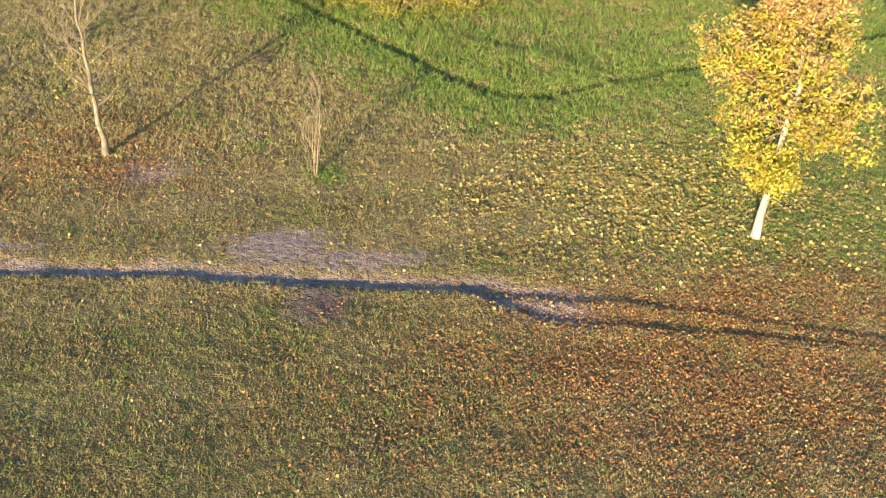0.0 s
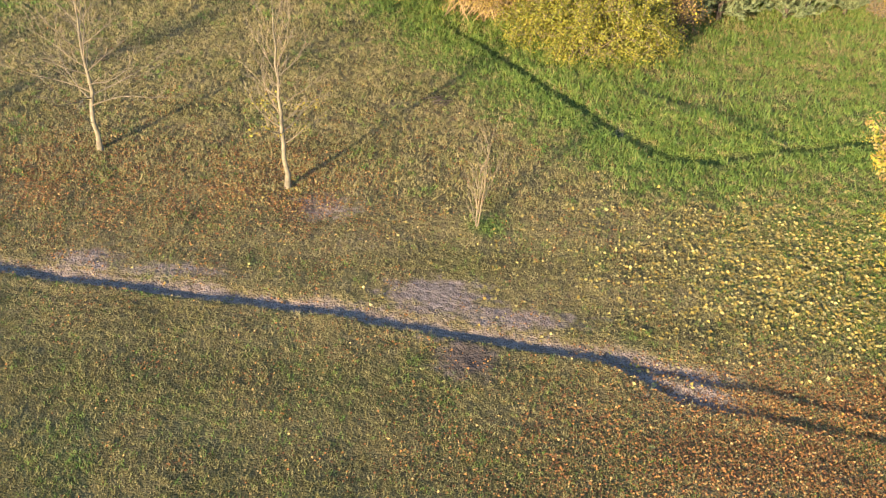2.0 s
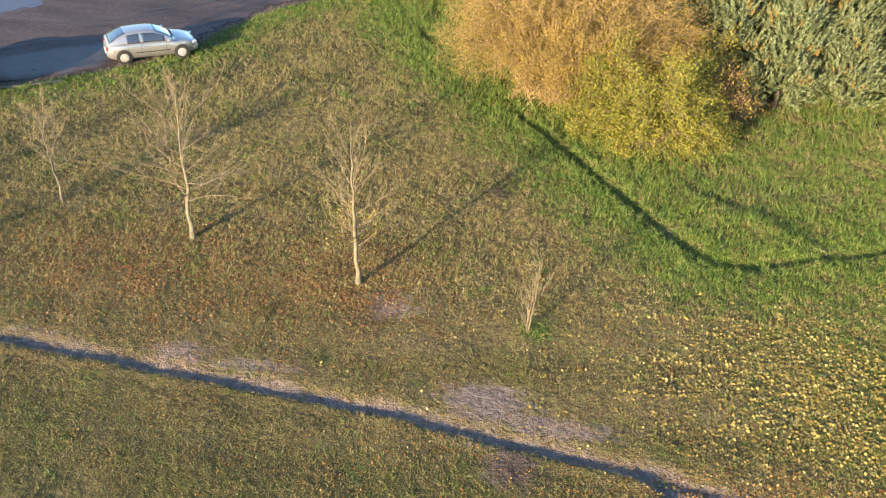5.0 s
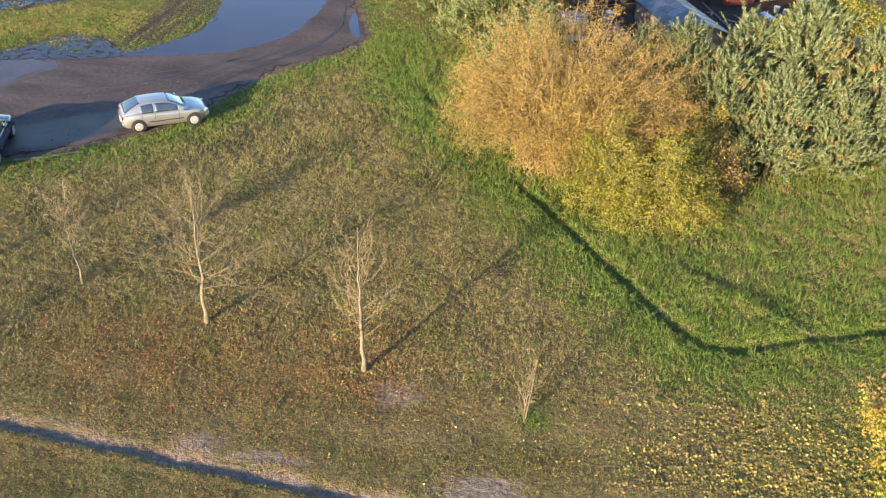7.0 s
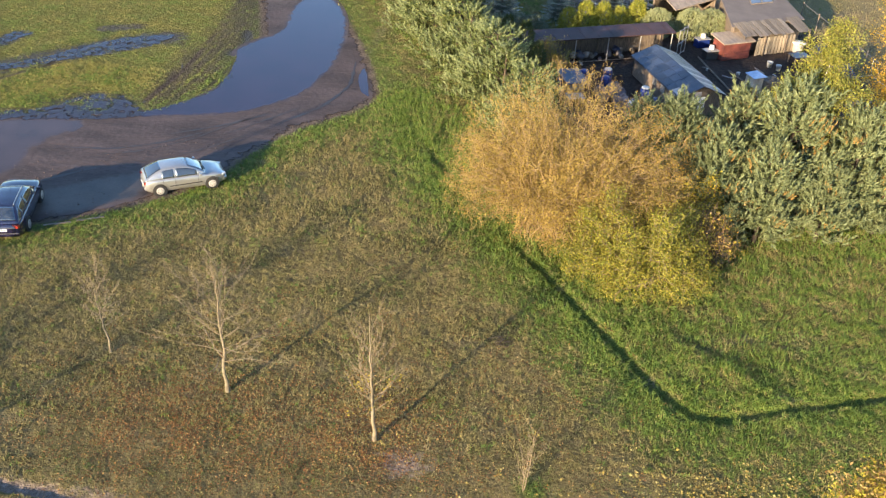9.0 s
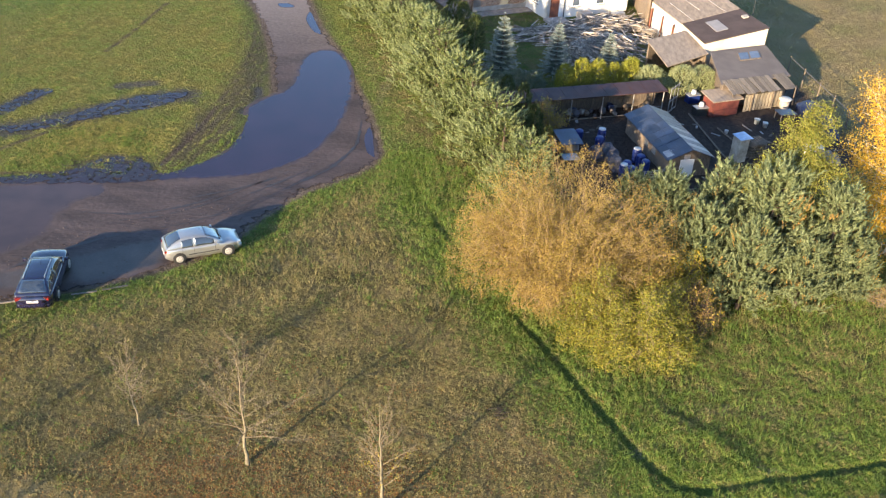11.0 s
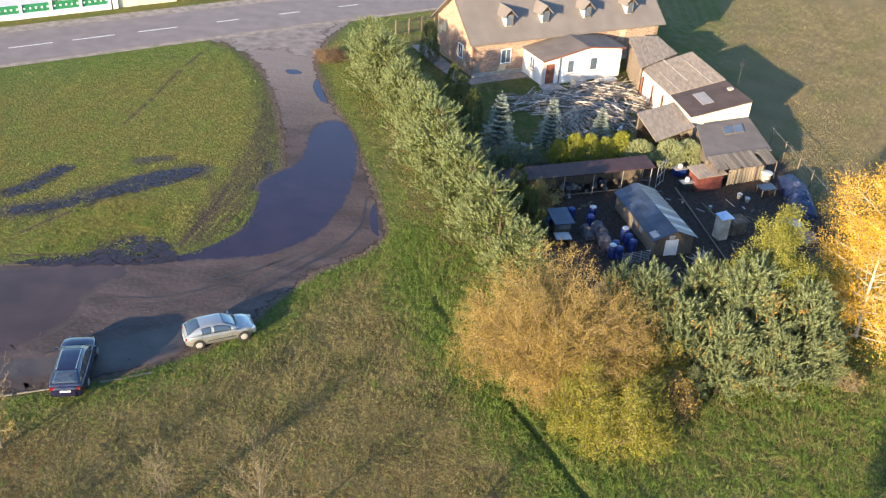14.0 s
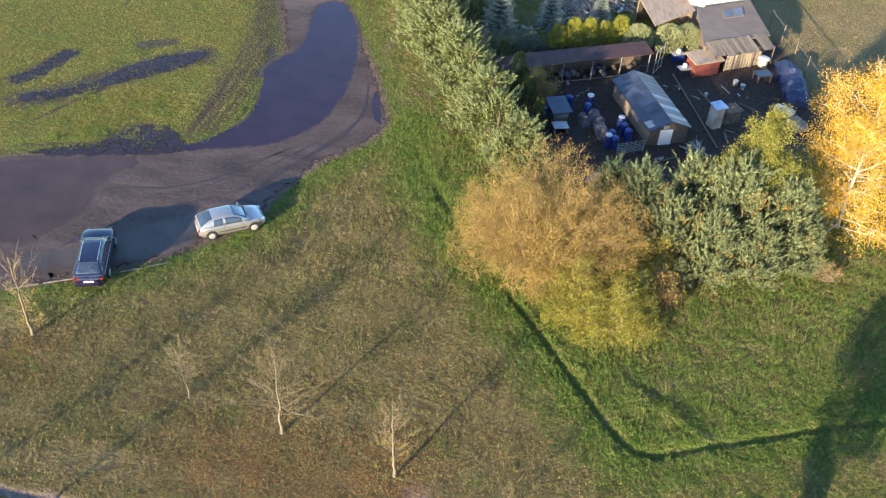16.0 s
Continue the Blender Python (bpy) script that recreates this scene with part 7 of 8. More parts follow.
part("drum", lathe([(0.30, 0.0), (0.36, 0.1), (0.36, 0.66), (0.32, 0.70)], 18), CEMENT, tank, "", True)
part("lid", lathe([(0.48, 0.70), (0.50, 0.74), (0.42, 0.80), (0.15, 0.82)], 18), WHITE_PLASTIC, tank, "white lid", True)
table = base("work_table", pose(20.2, 66.7, 0, 0, 0, 20), "low grey table covered with sheeting", "table")
part("top", box((0, 0, 0.62), (1.3, 1.0, 0.06), 0, 0.015), SLATE, table)
for x in (-0.55, 0.55):
    for y in (-0.4, 0.4):
        part("leg", box((x, y, 0.3), (0.07, 0.07, 0.6)), OLD_WOOD, table)
kennel = base("small_hutch", pose(4.2, 58.0, 0, 0, 0, 20), "small grey hutch with a tilted lid", "hutch")
part("body", box((0, 0, 0.5), (1.1, 1.3, 1.0), 0, 0.02), OLD_WOOD, kennel)
part("roof", slab([(-0.75, -0.95, 1.02), (0.75, -0.95, 1.02), (0.75, 0.95, 1.25), (-0.75, 0.95, 1.25)], 0.06), SLATE, kennel)
part("front", box((0.1, -0.68, 0.7), (0.9, 0.05, 0.5), 0, 0.01), SHEET_PALE, kennel, "pale sheet front")
pal = base("pallet_table", pose(4.4, 56.3, 0, 0, 0, 15), "low bench with pale blue cover", "bench")
part("top", box((0, 0, 0.5), (1.1, 0.9, 0.05), 0, 0.01), SHEET_PALE, pal)
for x in (-0.45, 0.45):
    part("leg", box((x, 0, 0.24), (0.08, 0.8, 0.48)), OLD_WOOD, pal)
gate = base("bar_gate", pose(9.3, 54.35, 0, 0, 0, 26), "light metal bar gate beside the poultry house", "gate")
for k in range(7):
    part("rail", cyl((-1.05, 0, 0.18 + 0.13 * k), (1.05, 0, 0.18 + 0.13 * k), 0.018, None, 6), STEEL, gate)
for x in (-1.05, -0.35, 0.35, 1.05):
    part("post", cyl((x, 0, 0), (x, 0, 1.05), 0.025, None, 6), STEEL, gate)

# open-fronted lean-to with brown tin roof, steel posts and wire front
lean = base("lean_to", pose(0, 0, 0), "long open lean-to with a brown tin roof", "shelter")
la, lb = Vector((-0.2, 60.9, 0)), Vector((11.4, 65.9, 0))
lu = (lb - la).normalized()
ln = Vector((-lu.y, lu.x, 0))
part("roof", slab([tuple(la + Vector((0, 0, 1.78))), tuple(lb + Vector((0, 0, 1.78))), tuple(lb + ln * 1.7 + Vector((0, 0, 1.98))), tuple(la + ln * 1.7 + Vector((0, 0, 1.98)))], 0.06), BROWN_TIN, lean, "dark brown tin sheets")
for k in range(12):
    p = la.lerp(lb, (k + 0.5) / 12)
    part("rib", slab([tuple(p - lu * 0.02 + Vector((0, 0, 1.795))), tuple(p + lu * 0.02 + Vector((0, 0, 1.795))), tuple(p + lu * 0.02 + ln * 1.7 + Vector((0, 0, 1.995))), tuple(p - lu * 0.02 + ln * 1.7 + Vector((0, 0, 1.995)))], 0.02), BROWN_TIN, lean)
for k in range(6):
    p = la.lerp(lb, 0.02 + 0.96 * k / 5)
    part("post", cyl(tuple(p + ln * 0.1), tuple(p + ln * 0.1 + Vector((0, 0, 1.74))), 0.04, None, 8), STEEL, lean)
    q = p + ln * 1.6
    part("post", cyl(tuple(q), tuple(q + Vector((0, 0, 1.9))), 0.05, None, 8), OLD_WOOD, lean)
part("back", slab([tuple(la + ln * 1.64), tuple(lb + ln * 1.64), tuple(lb + ln * 1.69), tuple(la + ln * 1.69)], -1.85), OLD_WOOD, lean, "dark plank back wall")
part("base_rail", cyl(tuple(la + ln * 0.08 + Vector((0, 0, 0.12))), tuple(lb + ln * 0.08 + Vector((0, 0, 0.12))), 0.04, None, 6), OLD_WOOD, lean)
rs_j = np.random.RandomState(12)
for k in range(26):
    p = la.lerp(lb, rs_j.uniform(0.22, 0.97)) + ln * rs_j.uniform(0.35, 1.4)
    s = rs_j.uniform(0.14, 0.42)
    bm = bmesh.new()
    bmesh.ops.create_icosphere(bm, subdivisions=2, radius=s)
    for v in bm.verts:
        v.co *= 0.8 + 0.35 * noise.noise(v.co * 3 + Vector((k, 0, 0)))
        v.co.z = max(v.co.z, -s * 0.75)
    ob = part("sack", bm, (GREY_TARP, STONE, BLUE_TARP, OLD_WOOD, PALE_TARP if k == 10 else GREY_TARP, OLD_WOOD)[k % 6], None, smooth=True)
    ob.matrix_basis = pose(p.x, p.y, s * 0.75, 0, 0, rs_j.uniform(0, 360))
    tagged(ob, "filled sack stored under the lean-to roof", "sack", "sacks under the lean-to")
wg = base("wire_gate", pose(11.9, 66.4, 0, 0, 0, 62), "tall grey metal gate of the pen", "gate")
for z in (0.1, 0.95, 1.9):
    part("rail", cyl((-0.6, 0, z), (0.9, 0, z), 0.03, None, 6), STEEL, wg)
for x in (-0.6, 0.15, 0.9):
    part("post", cyl((x, 0, 0), (x, 0, 2.0), 0.03, None, 6), STEEL, wg)

# scraps of wood and stone lying about on the soil
rs_c = np.random.RandomState(25)
for k in range(56):
    x, y = rs_c.uniform(4.5, 21.5), rs_c.uniform(52.5, 67.0)
    if 7.4 < x < 13.4 and 54.5 < y < 63.5 or x > 20 and y > 62 or y < 50 + 0.25 * x:
        continue
    L = rs_c.uniform(0.25, 1.3)
    ob = part("scrap_board", box((0, 0, 0.03), (L, rs_c.uniform(0.07, 0.2), 0.04), 0, 0.006), (OLD_WOOD, OLD_WOOD, STONE, SHEET_PALE, OLD_WOOD, GREY_TARP)[k % 6], None)
    ob.matrix_basis = pose(x, y, float(ground_z(np.array([x]), np.array([y]))[0]) + 0.01, 0, 0, rs_c.uniform(0, 180))
    tagged(ob, "scrap of old board lying on the dark soil", "board", "scrap boards in the yard")
# long poles lying across the yard
for a, b in (((13.2, 66.1), (15.6, 56.2)), ((15.0, 64.0), (16.2, 61.2)), ((12.6, 54.2), (13.1, 53.1)), ((18.0, 62.6), (19.4, 61.6)), ((10.9, 53.4), (12.4, 54.4))):
    pl = part("pole", cyl((*a, 0.09), (*b, 0.07), 0.06, 0.045, 7), OLD_WOOD, None)
    tagged(pl, "weathered wooden pole lying on the soil", "pole", "poles on the ground")


def stick_pile(n, region, seed, label, zmax, rad, length, wood=None):
    """Cut branches thrown in a heap: many bent sticks in one mesh."""
    rs = np.random.RandomState(seed)
    segs = []
    (cx, cy), (rx, ry), heading = region
    for k in range(n):
        r = math.sqrt(rs.rand())
        a = rs.uniform(0, 6.28)
        x, y = cx + rx * r * math.cos(a), cy + ry * r * math.sin(a)
        h = heading + rs.normal() * 0.55
        L = length * rs.uniform(0.5, 1.3)
        z = zmax * (1 - r * r) * rs.rand() + rad
        d = np.array([math.cos(h), math.sin(h), rs.normal() * 0.10])
        p = np.array([x, y, z]) - d * L / 2
        p[2] = max(p[2], 0.04)
        rr = rad * rs.uniform(0.5, 1.4)
        bend = np.array([-d[1], d[0], 0]) * rs.normal() * 0.12 * L
        m = p + d * L / 2 + bend
        e = p + d * L
        m[2], e[2] = max(m[2], 0.04), max(e[2], 0.04)
        segs += [(p, m, rr, rr * 0.8), (m, e, rr * 0.8, rr * 0.4)]
    ob = tubes("brushwood", segs, wood or STICK, None, 5)
    return tagged(ob, label, "brushwood", kind="stuff")


stick_pile(190, ((4.4, 80.5), (4.2, 2.4), 0.5), 1, "heap of cut branches on the yard lawn", 1.1, 0.055, 3.6)
stick_pile(170, ((8.6, 83.5), (2.8, 3.4), 0.45), 2, "long poles and branches piled before the annexe", 1.0, 0.055, 3.8)
stick_pile(180, ((8.0, 78.6), (2.6, 3.0), -0.7), 3, "tangled heap of sawn branches", 1.2, 0.055, 2.4)
stick_pile(150, ((5.2, 76.0), (1.3, 1.9), 1.7), 4, "stack of dark brushwood stood upright", 1.5, 0.04, 2.6)
stick_pile(70, ((11.6, 82.0), (0.9, 2.4), -1.0), 5, "branches leaning by the white outbuilding", 0.9, 0.045, 2.2)
stick_pile(46, ((13.9, 55.4), (0.55, 0.8), 1.5), 6, "broken laths and boards beside the poultry house", 0.9, 0.035, 1.5)
rs_s = np.random.RandomState(14)
for k in range(46):
    cx, cy, sx, sy = ((9.2, 76.4, 0.8, 1.2), (7.4, 75.0, 1.0, 0.5), (0.9, 71.4, 0.9, 0.25), (6.3, 85.2, 1.5, 0.6))[k % 4]
    s = rs_s.uniform(0.10, 0.30)
    bm = bmesh.new()
    bmesh.ops.create_icosphere(bm, subdivisions=1, radius=s)
    for v in bm.verts:
        v.co *= 0.75 + 0.45 * abs(noise.noise(v.co * 4 + Vector((k, 3, 0))))
    ob = part("rubble_block", bm, (STONE, WHITE_WALL, CEMENT, STONE, OLD_WOOD)[k % 5], None)
    ob.matrix_basis = pose(cx + rs_s.normal() * sx * 0.6, cy + rs_s.normal() * sy * 0.6, s * 0.6 + (0.25 if k % 4 == 0 and k % 3 else 0), 0, 0, rs_s.uniform(0, 360))
    tagged(ob, "rough block of rubble or firewood in the yard", "rubble", "rubble in the yard")
for x, y, w, d, h, mt, lb_ in ((8.6, 86.9, 2.2, 0.7, 0.55, WHITE_PLASTIC, "long white plastic trough by the annexe"), (5.9, 85.6, 1.2, 0.9, 0.8, CEMENT, "grey box beside the annexe wall")):
    tagged(part("storage_box", box((x, y, h / 2), (w, d, h), 31, 0.05), mt, None), lb_, "box")

# wire fence on the far side of the yard
fence = base("wire_fence", pose(0, 0, 0), "wire mesh fence on rusty posts along the lawn", "fence")
FL = [(22.3, 76.2), (22.9, 73.6), (23.5, 71.0), (24.0, 68.6), (24.5, 66.2), (24.9, 63.8), (25.2, 61.4)]
for (ax, ay) in FL:
    part("post", cyl((ax, ay, 0), (ax, ay, 1.55), 0.045, None, 7), OLD_WOOD, fence)
part("top_rail", cyl((*FL[0], 1.45), (*FL[-1], 1.45), 0.03, None, 6), WIRE, fence)
for z in (0.3, 0.7, 1.1):
    part("wire", cyl((*FL[0], z), (*FL[-1], z), 0.008, None, 5), WIRE, fence)

# entrance gate and fence between hedge and house
entry = base("entrance_gate", pose(-10.6, 97.3, 0, 0, 0, 39), "dark iron entrance gate towards the road", "gate")
for x in (-3.2, -1.6, 0.0, 1.6, 3.2):
    part("post", box((x, 0, 0.85), (0.12, 0.12, 1.7), 0, 0.01), OLD_WOOD, entry)
for z in (0.3, 1.45):
    part("rail", box((0, 0, z), (6.4, 0.05, 0.06)), TRIM, entry)
for k in range(42):
    part("bar", cyl((-3.1 + 0.15 * k, 0, 0.2), (-3.1 + 0.15 * k, 0, 1.55), 0.012, None, 5), TRIM, entry)

# street fence of the neighbour across the road
GREEN_IRON = mat("green_iron", (0.02, 0.20, 0.08), (0.015, 0.13, 0.05), 3, 0.5)
MINT = mat("mint_wall", (0.66, 0.80, 0.74), (0.55, 0.68, 0.63), 1, 0.8)
SAND = mat("sand_concrete", (0.66, 0.58, 0.44), (0.52, 0.45, 0.34), 2, 0.85, bump=0.2)
street = base("street_fence", pose(0, 0, 0), "pale mint wall with green ornamental panels", "fence")


def fbox(name, u0, u1, n, z0, z1, depth, material, parent, label=""):
    c = rd((u0 + u1) / 2, n, (z0 + z1) / 2)
    return part(name, box(tuple(c), (u1 - u0, depth, z1 - z0), math.degrees(math.atan2(ROAD_U.y, ROAD_U.x)), 0.01), material, parent, label)


U_END = -3.9
fbox("base_wall", U_END - 40, U_END, 12.6, 0, 0.55, 0.3, MINT, street, "pale mint plinth wall")
for k in range(14):
    a = U_END - 3.0 * (k + 1)
    fbox("pillar", a + 2.8, a + 3.05, 12.6, 0, 1.65, 0.32, WHITE_WALL, street)
    pn = fbox("panel", a + 0.1, a + 2.78, 12.6, 0.6, 1.45, 0.03, GREEN_IRON, street, "green ornamental iron panel")
    if k < 6:
        for j in range(9):
            c = rd(a + 0.3 + 0.29 * j, 12.57, 1.02)
            part("scroll", lathe([(0.10, 0.0), (0.12, 0.02), (0.06, 0.03)], 8), (MINT, GREEN_IRON)[j % 2], pn).matrix_basis = Matrix.Translation(c) @ pose(0, 0, 0, 90, 0, 37)
fbox("gate_post", U_END + 0.25, U_END + 0.75, 12.6, 0, 1.9, 0.4, WHITE_WALL, street, "white gate post")
conc = base("concrete_fence", pose(0, 0, 0), "sand-coloured cast concrete fence panels", "fence")
for k in range(3):
    u = U_END + 1.0 + 2.1 * k
    fbox("panel", u, u + 2.0, 12.7, 0, 1.35 if k < 2 else 0.9, 0.08, SAND, conc)
    fbox("post", u - 0.06, u + 0.06, 12.7, 0, 1.5, 0.14, SAND, conc)
wall_c = base("garden_wall", pose(0, 0, 0), "low white garden wall beyond the road", "wall")
fbox("wall", 9.2, 15.5, 13.4, 0, 0.9, 0.25, WHITE_WALL, wall_c)
yard2 = base("paved_forecourt", pose(0, 0, 0), "pale paved forecourt behind the green fence", "forecourt", kind="structure")
fbox("paving", -44, -4.5, 21.0, 0.0, 0.05, 15.0, mat("pale_paving", (0.62, 0.60, 0.58), (0.5, 0.48, 0.46), 2, 0.8), yard2)
for u, s in ((-9.0, 1.0), (-1.5, 0.8), (7.0, 1.0)):
    ob = copy_thing(dark, Matrix.Translation(rd(u, 14.6)) @ Matrix.Scale(0.62 * s, 4))
    tagged(ob, "small clipped conifer behind the street fence", group="conifers by the street")

# ---------------------------------------------------------------- grass and fallen leaves
def tufted(m, scale=5.0, share=0.58):
    """Lets whole tufts differ: the blade colour follows a coarse noise as well as each blade's own number."""
    nt = m.node_tree
    geo = next(n for n in nt.nodes if n.bl_idname == "ShaderNodeNewGeometry")
    rp = next(n for n in nt.nodes if n.bl_idname == "ShaderNodeValToRGB")
    tc = nt.nodes.new("ShaderNodeTexCoord")
    no = nt.nodes.new("ShaderNodeTexNoise")
    no.inputs["Scale"].default_value, no.inputs["Detail"].default_value = scale, 3
    nt.links.new(tc.outputs["Object"], no.inputs["Vector"])
    mr = nt.nodes.new("ShaderNodeMapRange")
    mr.inputs["From Min"].default_value, mr.inputs["From Max"].default_value = 0.34, 0.66
    nt.links.new(no.outputs[0], mr.inputs[0])
    mx = nt.nodes.new("ShaderNodeMix")
    mx.inputs[0].default_value = share
    nt.links.new(geo.outputs["Random Per Island"], mx.inputs[2])
    nt.links.new(mr.outputs[0], mx.inputs[3])
    nt.links.new(mx.outputs[0], rp.inputs[0])
    return m


BLADE_DULL = tufted(foliage("blade_dull", [(0.0, (0.116, 0.109, 0.040)), (0.5, (0.190, 0.172, 0.065)), (1.0, (0.295, 0.255, 0.104))], 0.6, 0.25))
BLADE_LUSH = tufted(foliage("blade_lush", [(0.0, (0.050, 0.112, 0.020)), (0.5, (0.117, 0.184, 0.036)), (1.0, (0.238, 0.265, 0.066))], 0.6, 0.3))
BLADE_FIELD = tufted(foliage("blade_field", [(0.0, (0.168, 0.163, 0.045)), (0.5, (0.250, 0.231, 0.067)), (1.0, (0.325, 0.292, 0.098))], 0.6, 0.25), 4.0)
BLADE_DRY = tufted(foliage("blade_dry", [(0.0, (0.163, 0.137, 0.056)), (0.5, (0.252, 0.210, 0.093)), (1.0, (0.355, 0.297, 0.135))], 0.65, 0.25))
FALLEN_YELLOW = foliage("fallen_yellow", [(0.0, (0.20, 0.13, 0.03)), (0.4, (0.30, 0.225, 0.05)), (1.0, (0.42, 0.355, 0.13))], 0.6, 0.1)
FALLEN_BROWN = foliage("fallen_brown", [(0.0, (0.12, 0.05, 0.022)), (0.4, (0.23, 0.10, 0.032)), (0.8, (0.32, 0.15, 0.042)), (1.0, (0.46, 0.33, 0.13))], 0.6, 0.1)
HOUSES = [(-6, 83.5), (10, 93), (18, 99), (12, 108), (-12, 97)]


def blades(n, rx, ry, height, width, seed, spread, per=2, tuft=5):
    """Tufts on the open turf of an oblong, split by how lush it is there; the blades of a tuft share its height and kind."""
    rs = np.random.RandomState(seed)
    nt = n // tuft
    cx, cy = rs.uniform(*rx, nt), rs.uniform(*ry, nt)
    x = np.repeat(cx, tuft) + rs.normal(size=nt * tuft) * spread
    y = np.repeat(cy, tuft) + rs.normal(size=nt * tuft) * spread
    kind, own = np.repeat(rs.rand(nt), tuft), np.repeat(rs.rand(nt), tuft)
    vigour = np.repeat(rs.uniform(0.6, 1.45, nt), tuft)
    lush, bare, mud = cover(x, y)
    keep = (rs.rand(len(x)) > bare * 1.15) & (rs.rand(len(x)) > wetness(x, y) * 0.78) & (rs.rand(len(x)) > mud * 1.5) & ~inside(x, y, HOUSES)
    rn = (x - ROAD_O.x) * ROAD_N.x + (y - ROAD_O.y) * ROAD_N.y
    keep &= (rn < -0.6) | (rn > 10.4)
    keep &= (away(x, y, DITCH)[0] > 0.2) | (y > 39)
    x, y, lush, kind, own, vigour = x[keep], y[keep], lush[keep], kind[keep], own[keep], vigour[keep]
    z = ground_z(x, y) - 0.008
    d, s = away(x, y, DITCH)
    rank = np.where(s > 0, 1.0, np.clip(1 - d / 2.2, 0, 1)) * (x > -8) * np.clip((62 - y) / 6, 0, 1) * np.clip((y - 25) / 3, 0, 1)
    vigour = vigour * (1 + 0.5 * rank * own) * (1 - 0.35 * in_field(x, y))
    green = kind < lush * np.where(s > 0, 0.8, 0.9)
    open_field = ~green & (own < 0.8 * in_field(x, y))
    straw = ~green & ~open_field & (own < 0.12 + 0.8 * dryness(x, y))
    out = []
    for sel, tall in ((~green & ~straw & ~open_field, 1.0), (green, 1.3), (straw, 1.0), (open_field, 1.0)):
        px, py, pz, vg = x[sel], y[sel], z[sel], vigour[sel]
        m = len(px)
        tris = []
        for _ in range(per):
            a = rs.uniform(0, 6.28, m)
            h = height * tall * vg * rs.uniform(0.6, 1.3, m)
            lx, ly = rs.normal(size=m) * 0.55 * h, rs.normal(size=m) * 0.55 * h
            ox, oy = rs.normal(size=m) * width, rs.normal(size=m) * width
            wx, wy = np.cos(a) * width * 0.5, np.sin(a) * width * 0.5
            tris.append(np.stack([np.stack([px + ox - wx, py + oy - wy, pz], 1), np.stack([px + ox + wx, py + oy + wy, pz], 1), np.stack([px + ox + lx, py + oy + ly, pz + h], 1)], 1))
        out.append(np.concatenate(tris))
    return out


patches = [blades(210000, (-14, 19), (11.5, 25), 0.052, 0.018, 1, 0.055), blades(185000, (-24, 26), (25, 38), 0.080, 0.027, 2, 0.06), blades(185000, (-30, 32), (38, 56), 0.11, 0.036, 3, 0.09),
           blades(90000, (-40, 4), (50, 92), 0.075, 0.034, 7, 0.10), blades(100000, (-75, 60), (56, 120), 0.095, 0.042, 4, 0.13), blades(45000, (-44, -14), (10, 25), 0.08, 0.04, 5, 0.06), blades(36000, (-60, -24), (25, 56), 0.10, 0.042, 6, 0.08)]
for k, (nm, material, label) in enumerate((("grass", BLADE_DULL, "short dull autumn grass with straw blades"), ("lush_grass", BLADE_LUSH, "lush green grass along ditch and track"), ("dry_grass", BLADE_DRY, "dry straw-coloured grass patches"), ("field_grass", BLADE_FIELD, "yellow-green mown grass of the field"))):
    ob = fast(nm, np.concatenate([p[k] for p in patches]), 3, material)
    tagged(ob, label, "grass", kind="stuff")



def tussocks(n, seed):
    """Rank clumps standing over the hay meadow beyond the ditch and along its near bank."""
    rs = np.random.RandomState(seed)
    x, y = rs.uniform(-4, 27, n), rs.uniform(25, 52, n)
    d, s = away(x, y, DITCH)
    ok = (d > 0.45) & ((s > 0) | (rs.rand(n) < 0.75 * np.clip(1.2 - d / 1.6, 0, 1))) & (y < 40 + 0.2 * x)
    x, y = x[ok], y[ok]
    per = 16
    size = np.repeat(rs.uniform(0.6, 1.5, len(x)) ** 1.5, per)
    px = np.repeat(x, per) + rs.normal(size=len(x) * per) * 0.085 * size
    py = np.repeat(y, per) + rs.normal(size=len(x) * per) * 0.085 * size
    pz = ground_z(px, py) - 0.01
    m = len(px)
    a, h = rs.uniform(0, 6.28, m), 0.15 * size * rs.uniform(0.6, 1.3, m)
    wx, wy = np.cos(a) * 0.022, np.sin(a) * 0.022
    lx, ly = rs.normal(size=m) * 0.6 * h, rs.normal(size=m) * 0.6 * h
    co = np.stack([np.stack([px - wx, py - wy, pz], 1), np.stack([px + wx, py + wy, pz], 1), np.stack([px + lx, py + ly, pz + h], 1)], 1)
    return tagged(fast("tussocks", co, 3, BLADE_LUSH), "rank green grass clumps on the hay meadow", "grass", kind="stuff")


tussocks(5200, 91)


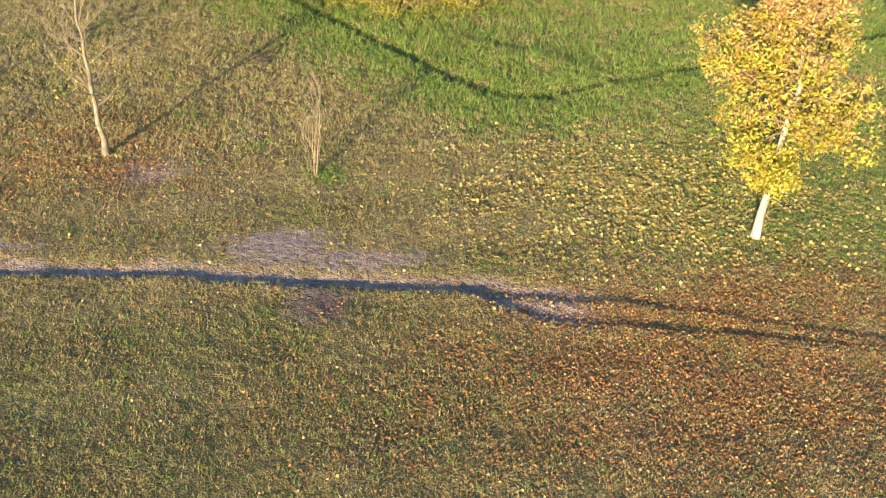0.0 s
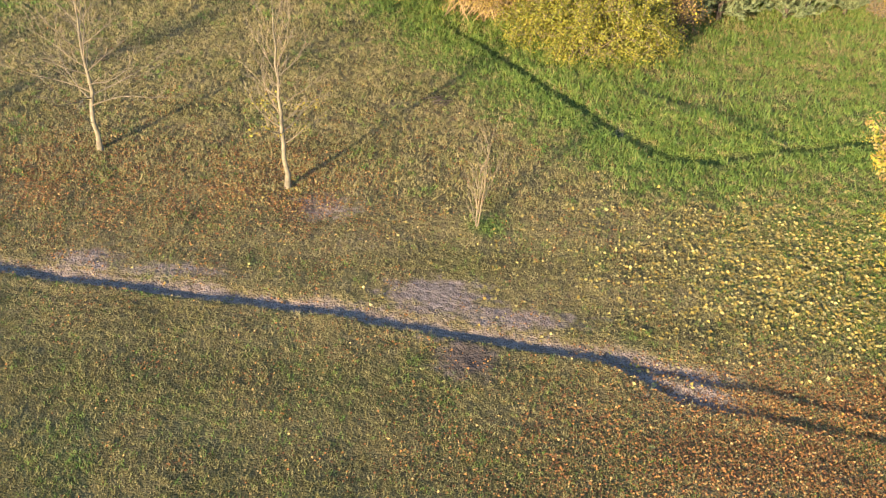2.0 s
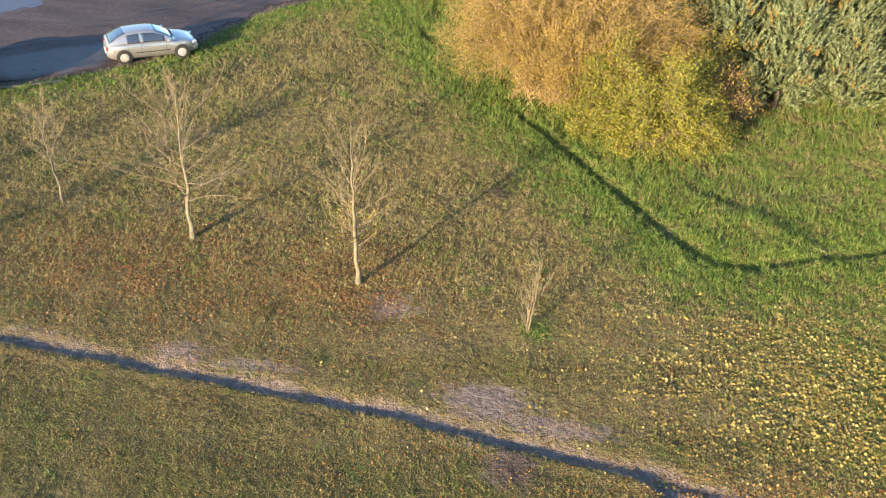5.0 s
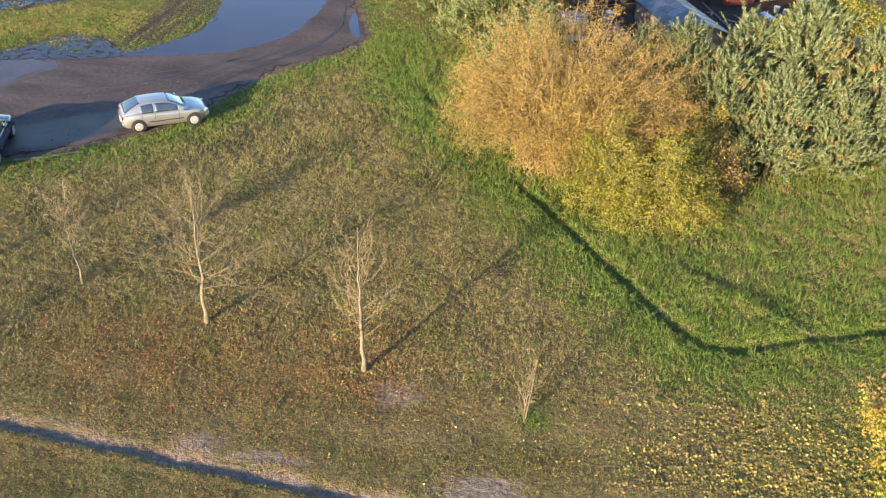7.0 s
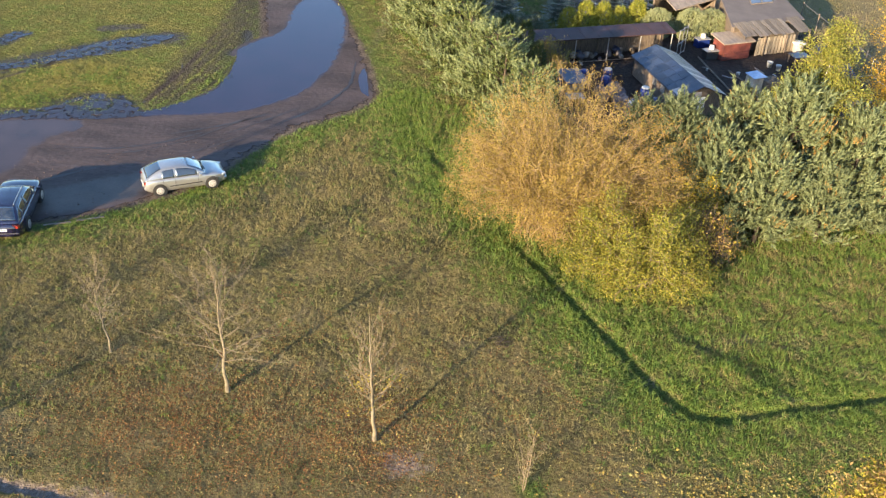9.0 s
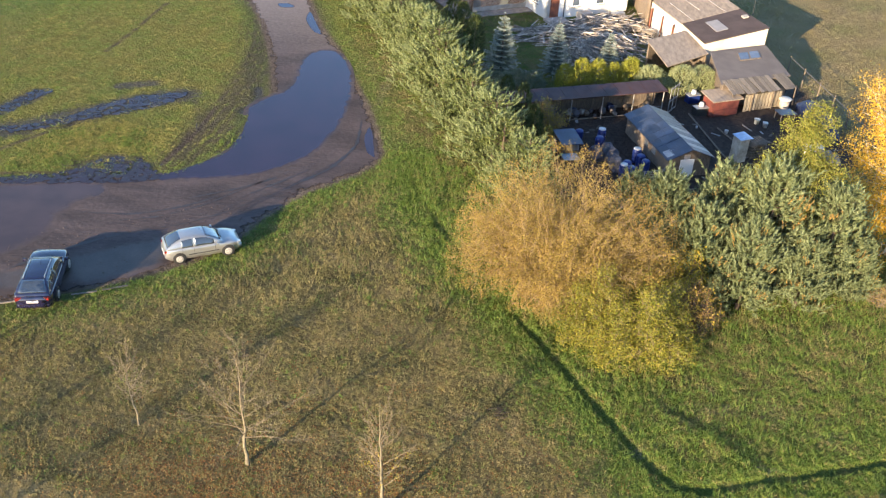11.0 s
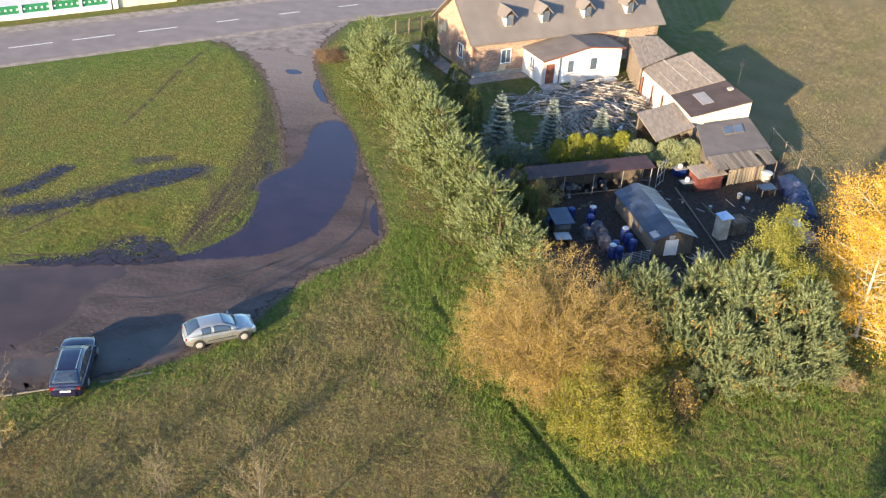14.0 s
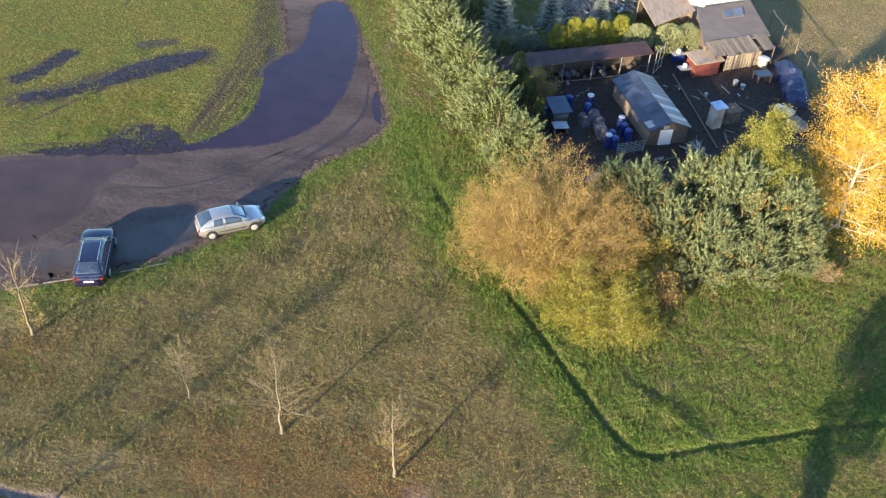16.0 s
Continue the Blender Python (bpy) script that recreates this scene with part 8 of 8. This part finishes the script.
def litter(name, n, spots, size, material, label, seed, drift=4, loose=0.09):
    """Fallen leaves lying in the grass, thickest round the given spots (x, y, spread x, spread y, share)."""
    rs = np.random.RandomState(seed)
    pts = []
    for cx, cy, sx, sy, share in spots:
        k = int(n * share)
        knots = np.stack([cx + rs.normal(size=k // drift + 1) * sx, cy + rs.normal(size=k // drift + 1) * sy], 1)
        pts.append(knots[rs.randint(0, len(knots), k)] + rs.normal(size=(k, 2)) * loose)
    p = np.concatenate(pts)
    d, _ = away(p[:, 0], p[:, 1], DITCH)
    p = p[d > 0.3]
    z = ground_z(p[:, 0], p[:, 1]) + rs.uniform(0.0, 0.05, len(p))
    ob = leaf_mesh(name, np.column_stack([p, z]), size, material, None, rs, flat=0.72, shape=0.8)
    return tagged(ob, label, "leaves", kind="stuff")


litter("fallen_leaves", 9800, [(11.2, 22.3, 2.3, 1.8, 0.52), (9.0, 21.8, 2.4, 1.8, 0.2), (14.0, 20.5, 3.0, 2.2, 0.22), (6.5, 22.5, 3.5, 2.5, 0.06)], 0.092, FALLEN_YELLOW, "yellow maple leaves fallen thickly on the grass", 1)
litter("fallen_leaves", 44000, [(9.6, 14.8, 3.0, 1.7, 0.56), (4.4, 15.2, 4.0, 2.0, 0.13), (11.5, 17.3, 3.0, 0.8, 0.17), (-6.0, 24.0, 4.0, 3.0, 0.12)], 0.05, FALLEN_BROWN, "small orange and brown fallen leaves in the turf", 2, 26, 0.24)
litter("fallen_leaves", 30000, [(-3.1, 25.6, 1.5, 1.2, 0.16), (-9.6, 25.2, 2.4, 1.6, 0.20), (-13, 25.5, 2.5, 2.0, 0.06), (-4, 27, 7.0, 4.5, 0.34), (-23, 30, 1.5, 1.2, 0.08)], 0.055, FALLEN_BROWN, "brown leaves scattered under the young trees", 3, 12, 0.2)
litter("fallen_leaves", 1500, [(-3.3, 25.5, 1.0, 0.8, 0.40), (3.0, 24.5, 8.0, 4.0, 0.55)], 0.066, FALLEN_YELLOW, "thinly scattered pale yellow leaves", 4)

# ---------------------------------------------------------------- small litter on the meadow, and joined fine growth
DARK_STICK = mat("dark_stick", (0.09, 0.065, 0.045), (0.045, 0.033, 0.025), 5, 0.9)
stick_pile(14, ((1.16, 31.6), (0.35, 0.3), 0.9), 31, "small heap of dark twigs on the meadow", 0.14, 0.016, 0.75, DARK_STICK)
stick_pile(8, ((-10.8, 33.6), (0.2, 0.2), 0.4), 32, "few dark twigs lying in the grass", 0.08, 0.012, 0.5, DARK_STICK)
for ob in scene.objects:
    if ob.name.split(".")[0] in ("twigwork", "outer_foliage", "inner_foliage", "withered_foliage", "boughwork", "foliage"):
        ob["kind"] = "stuff"
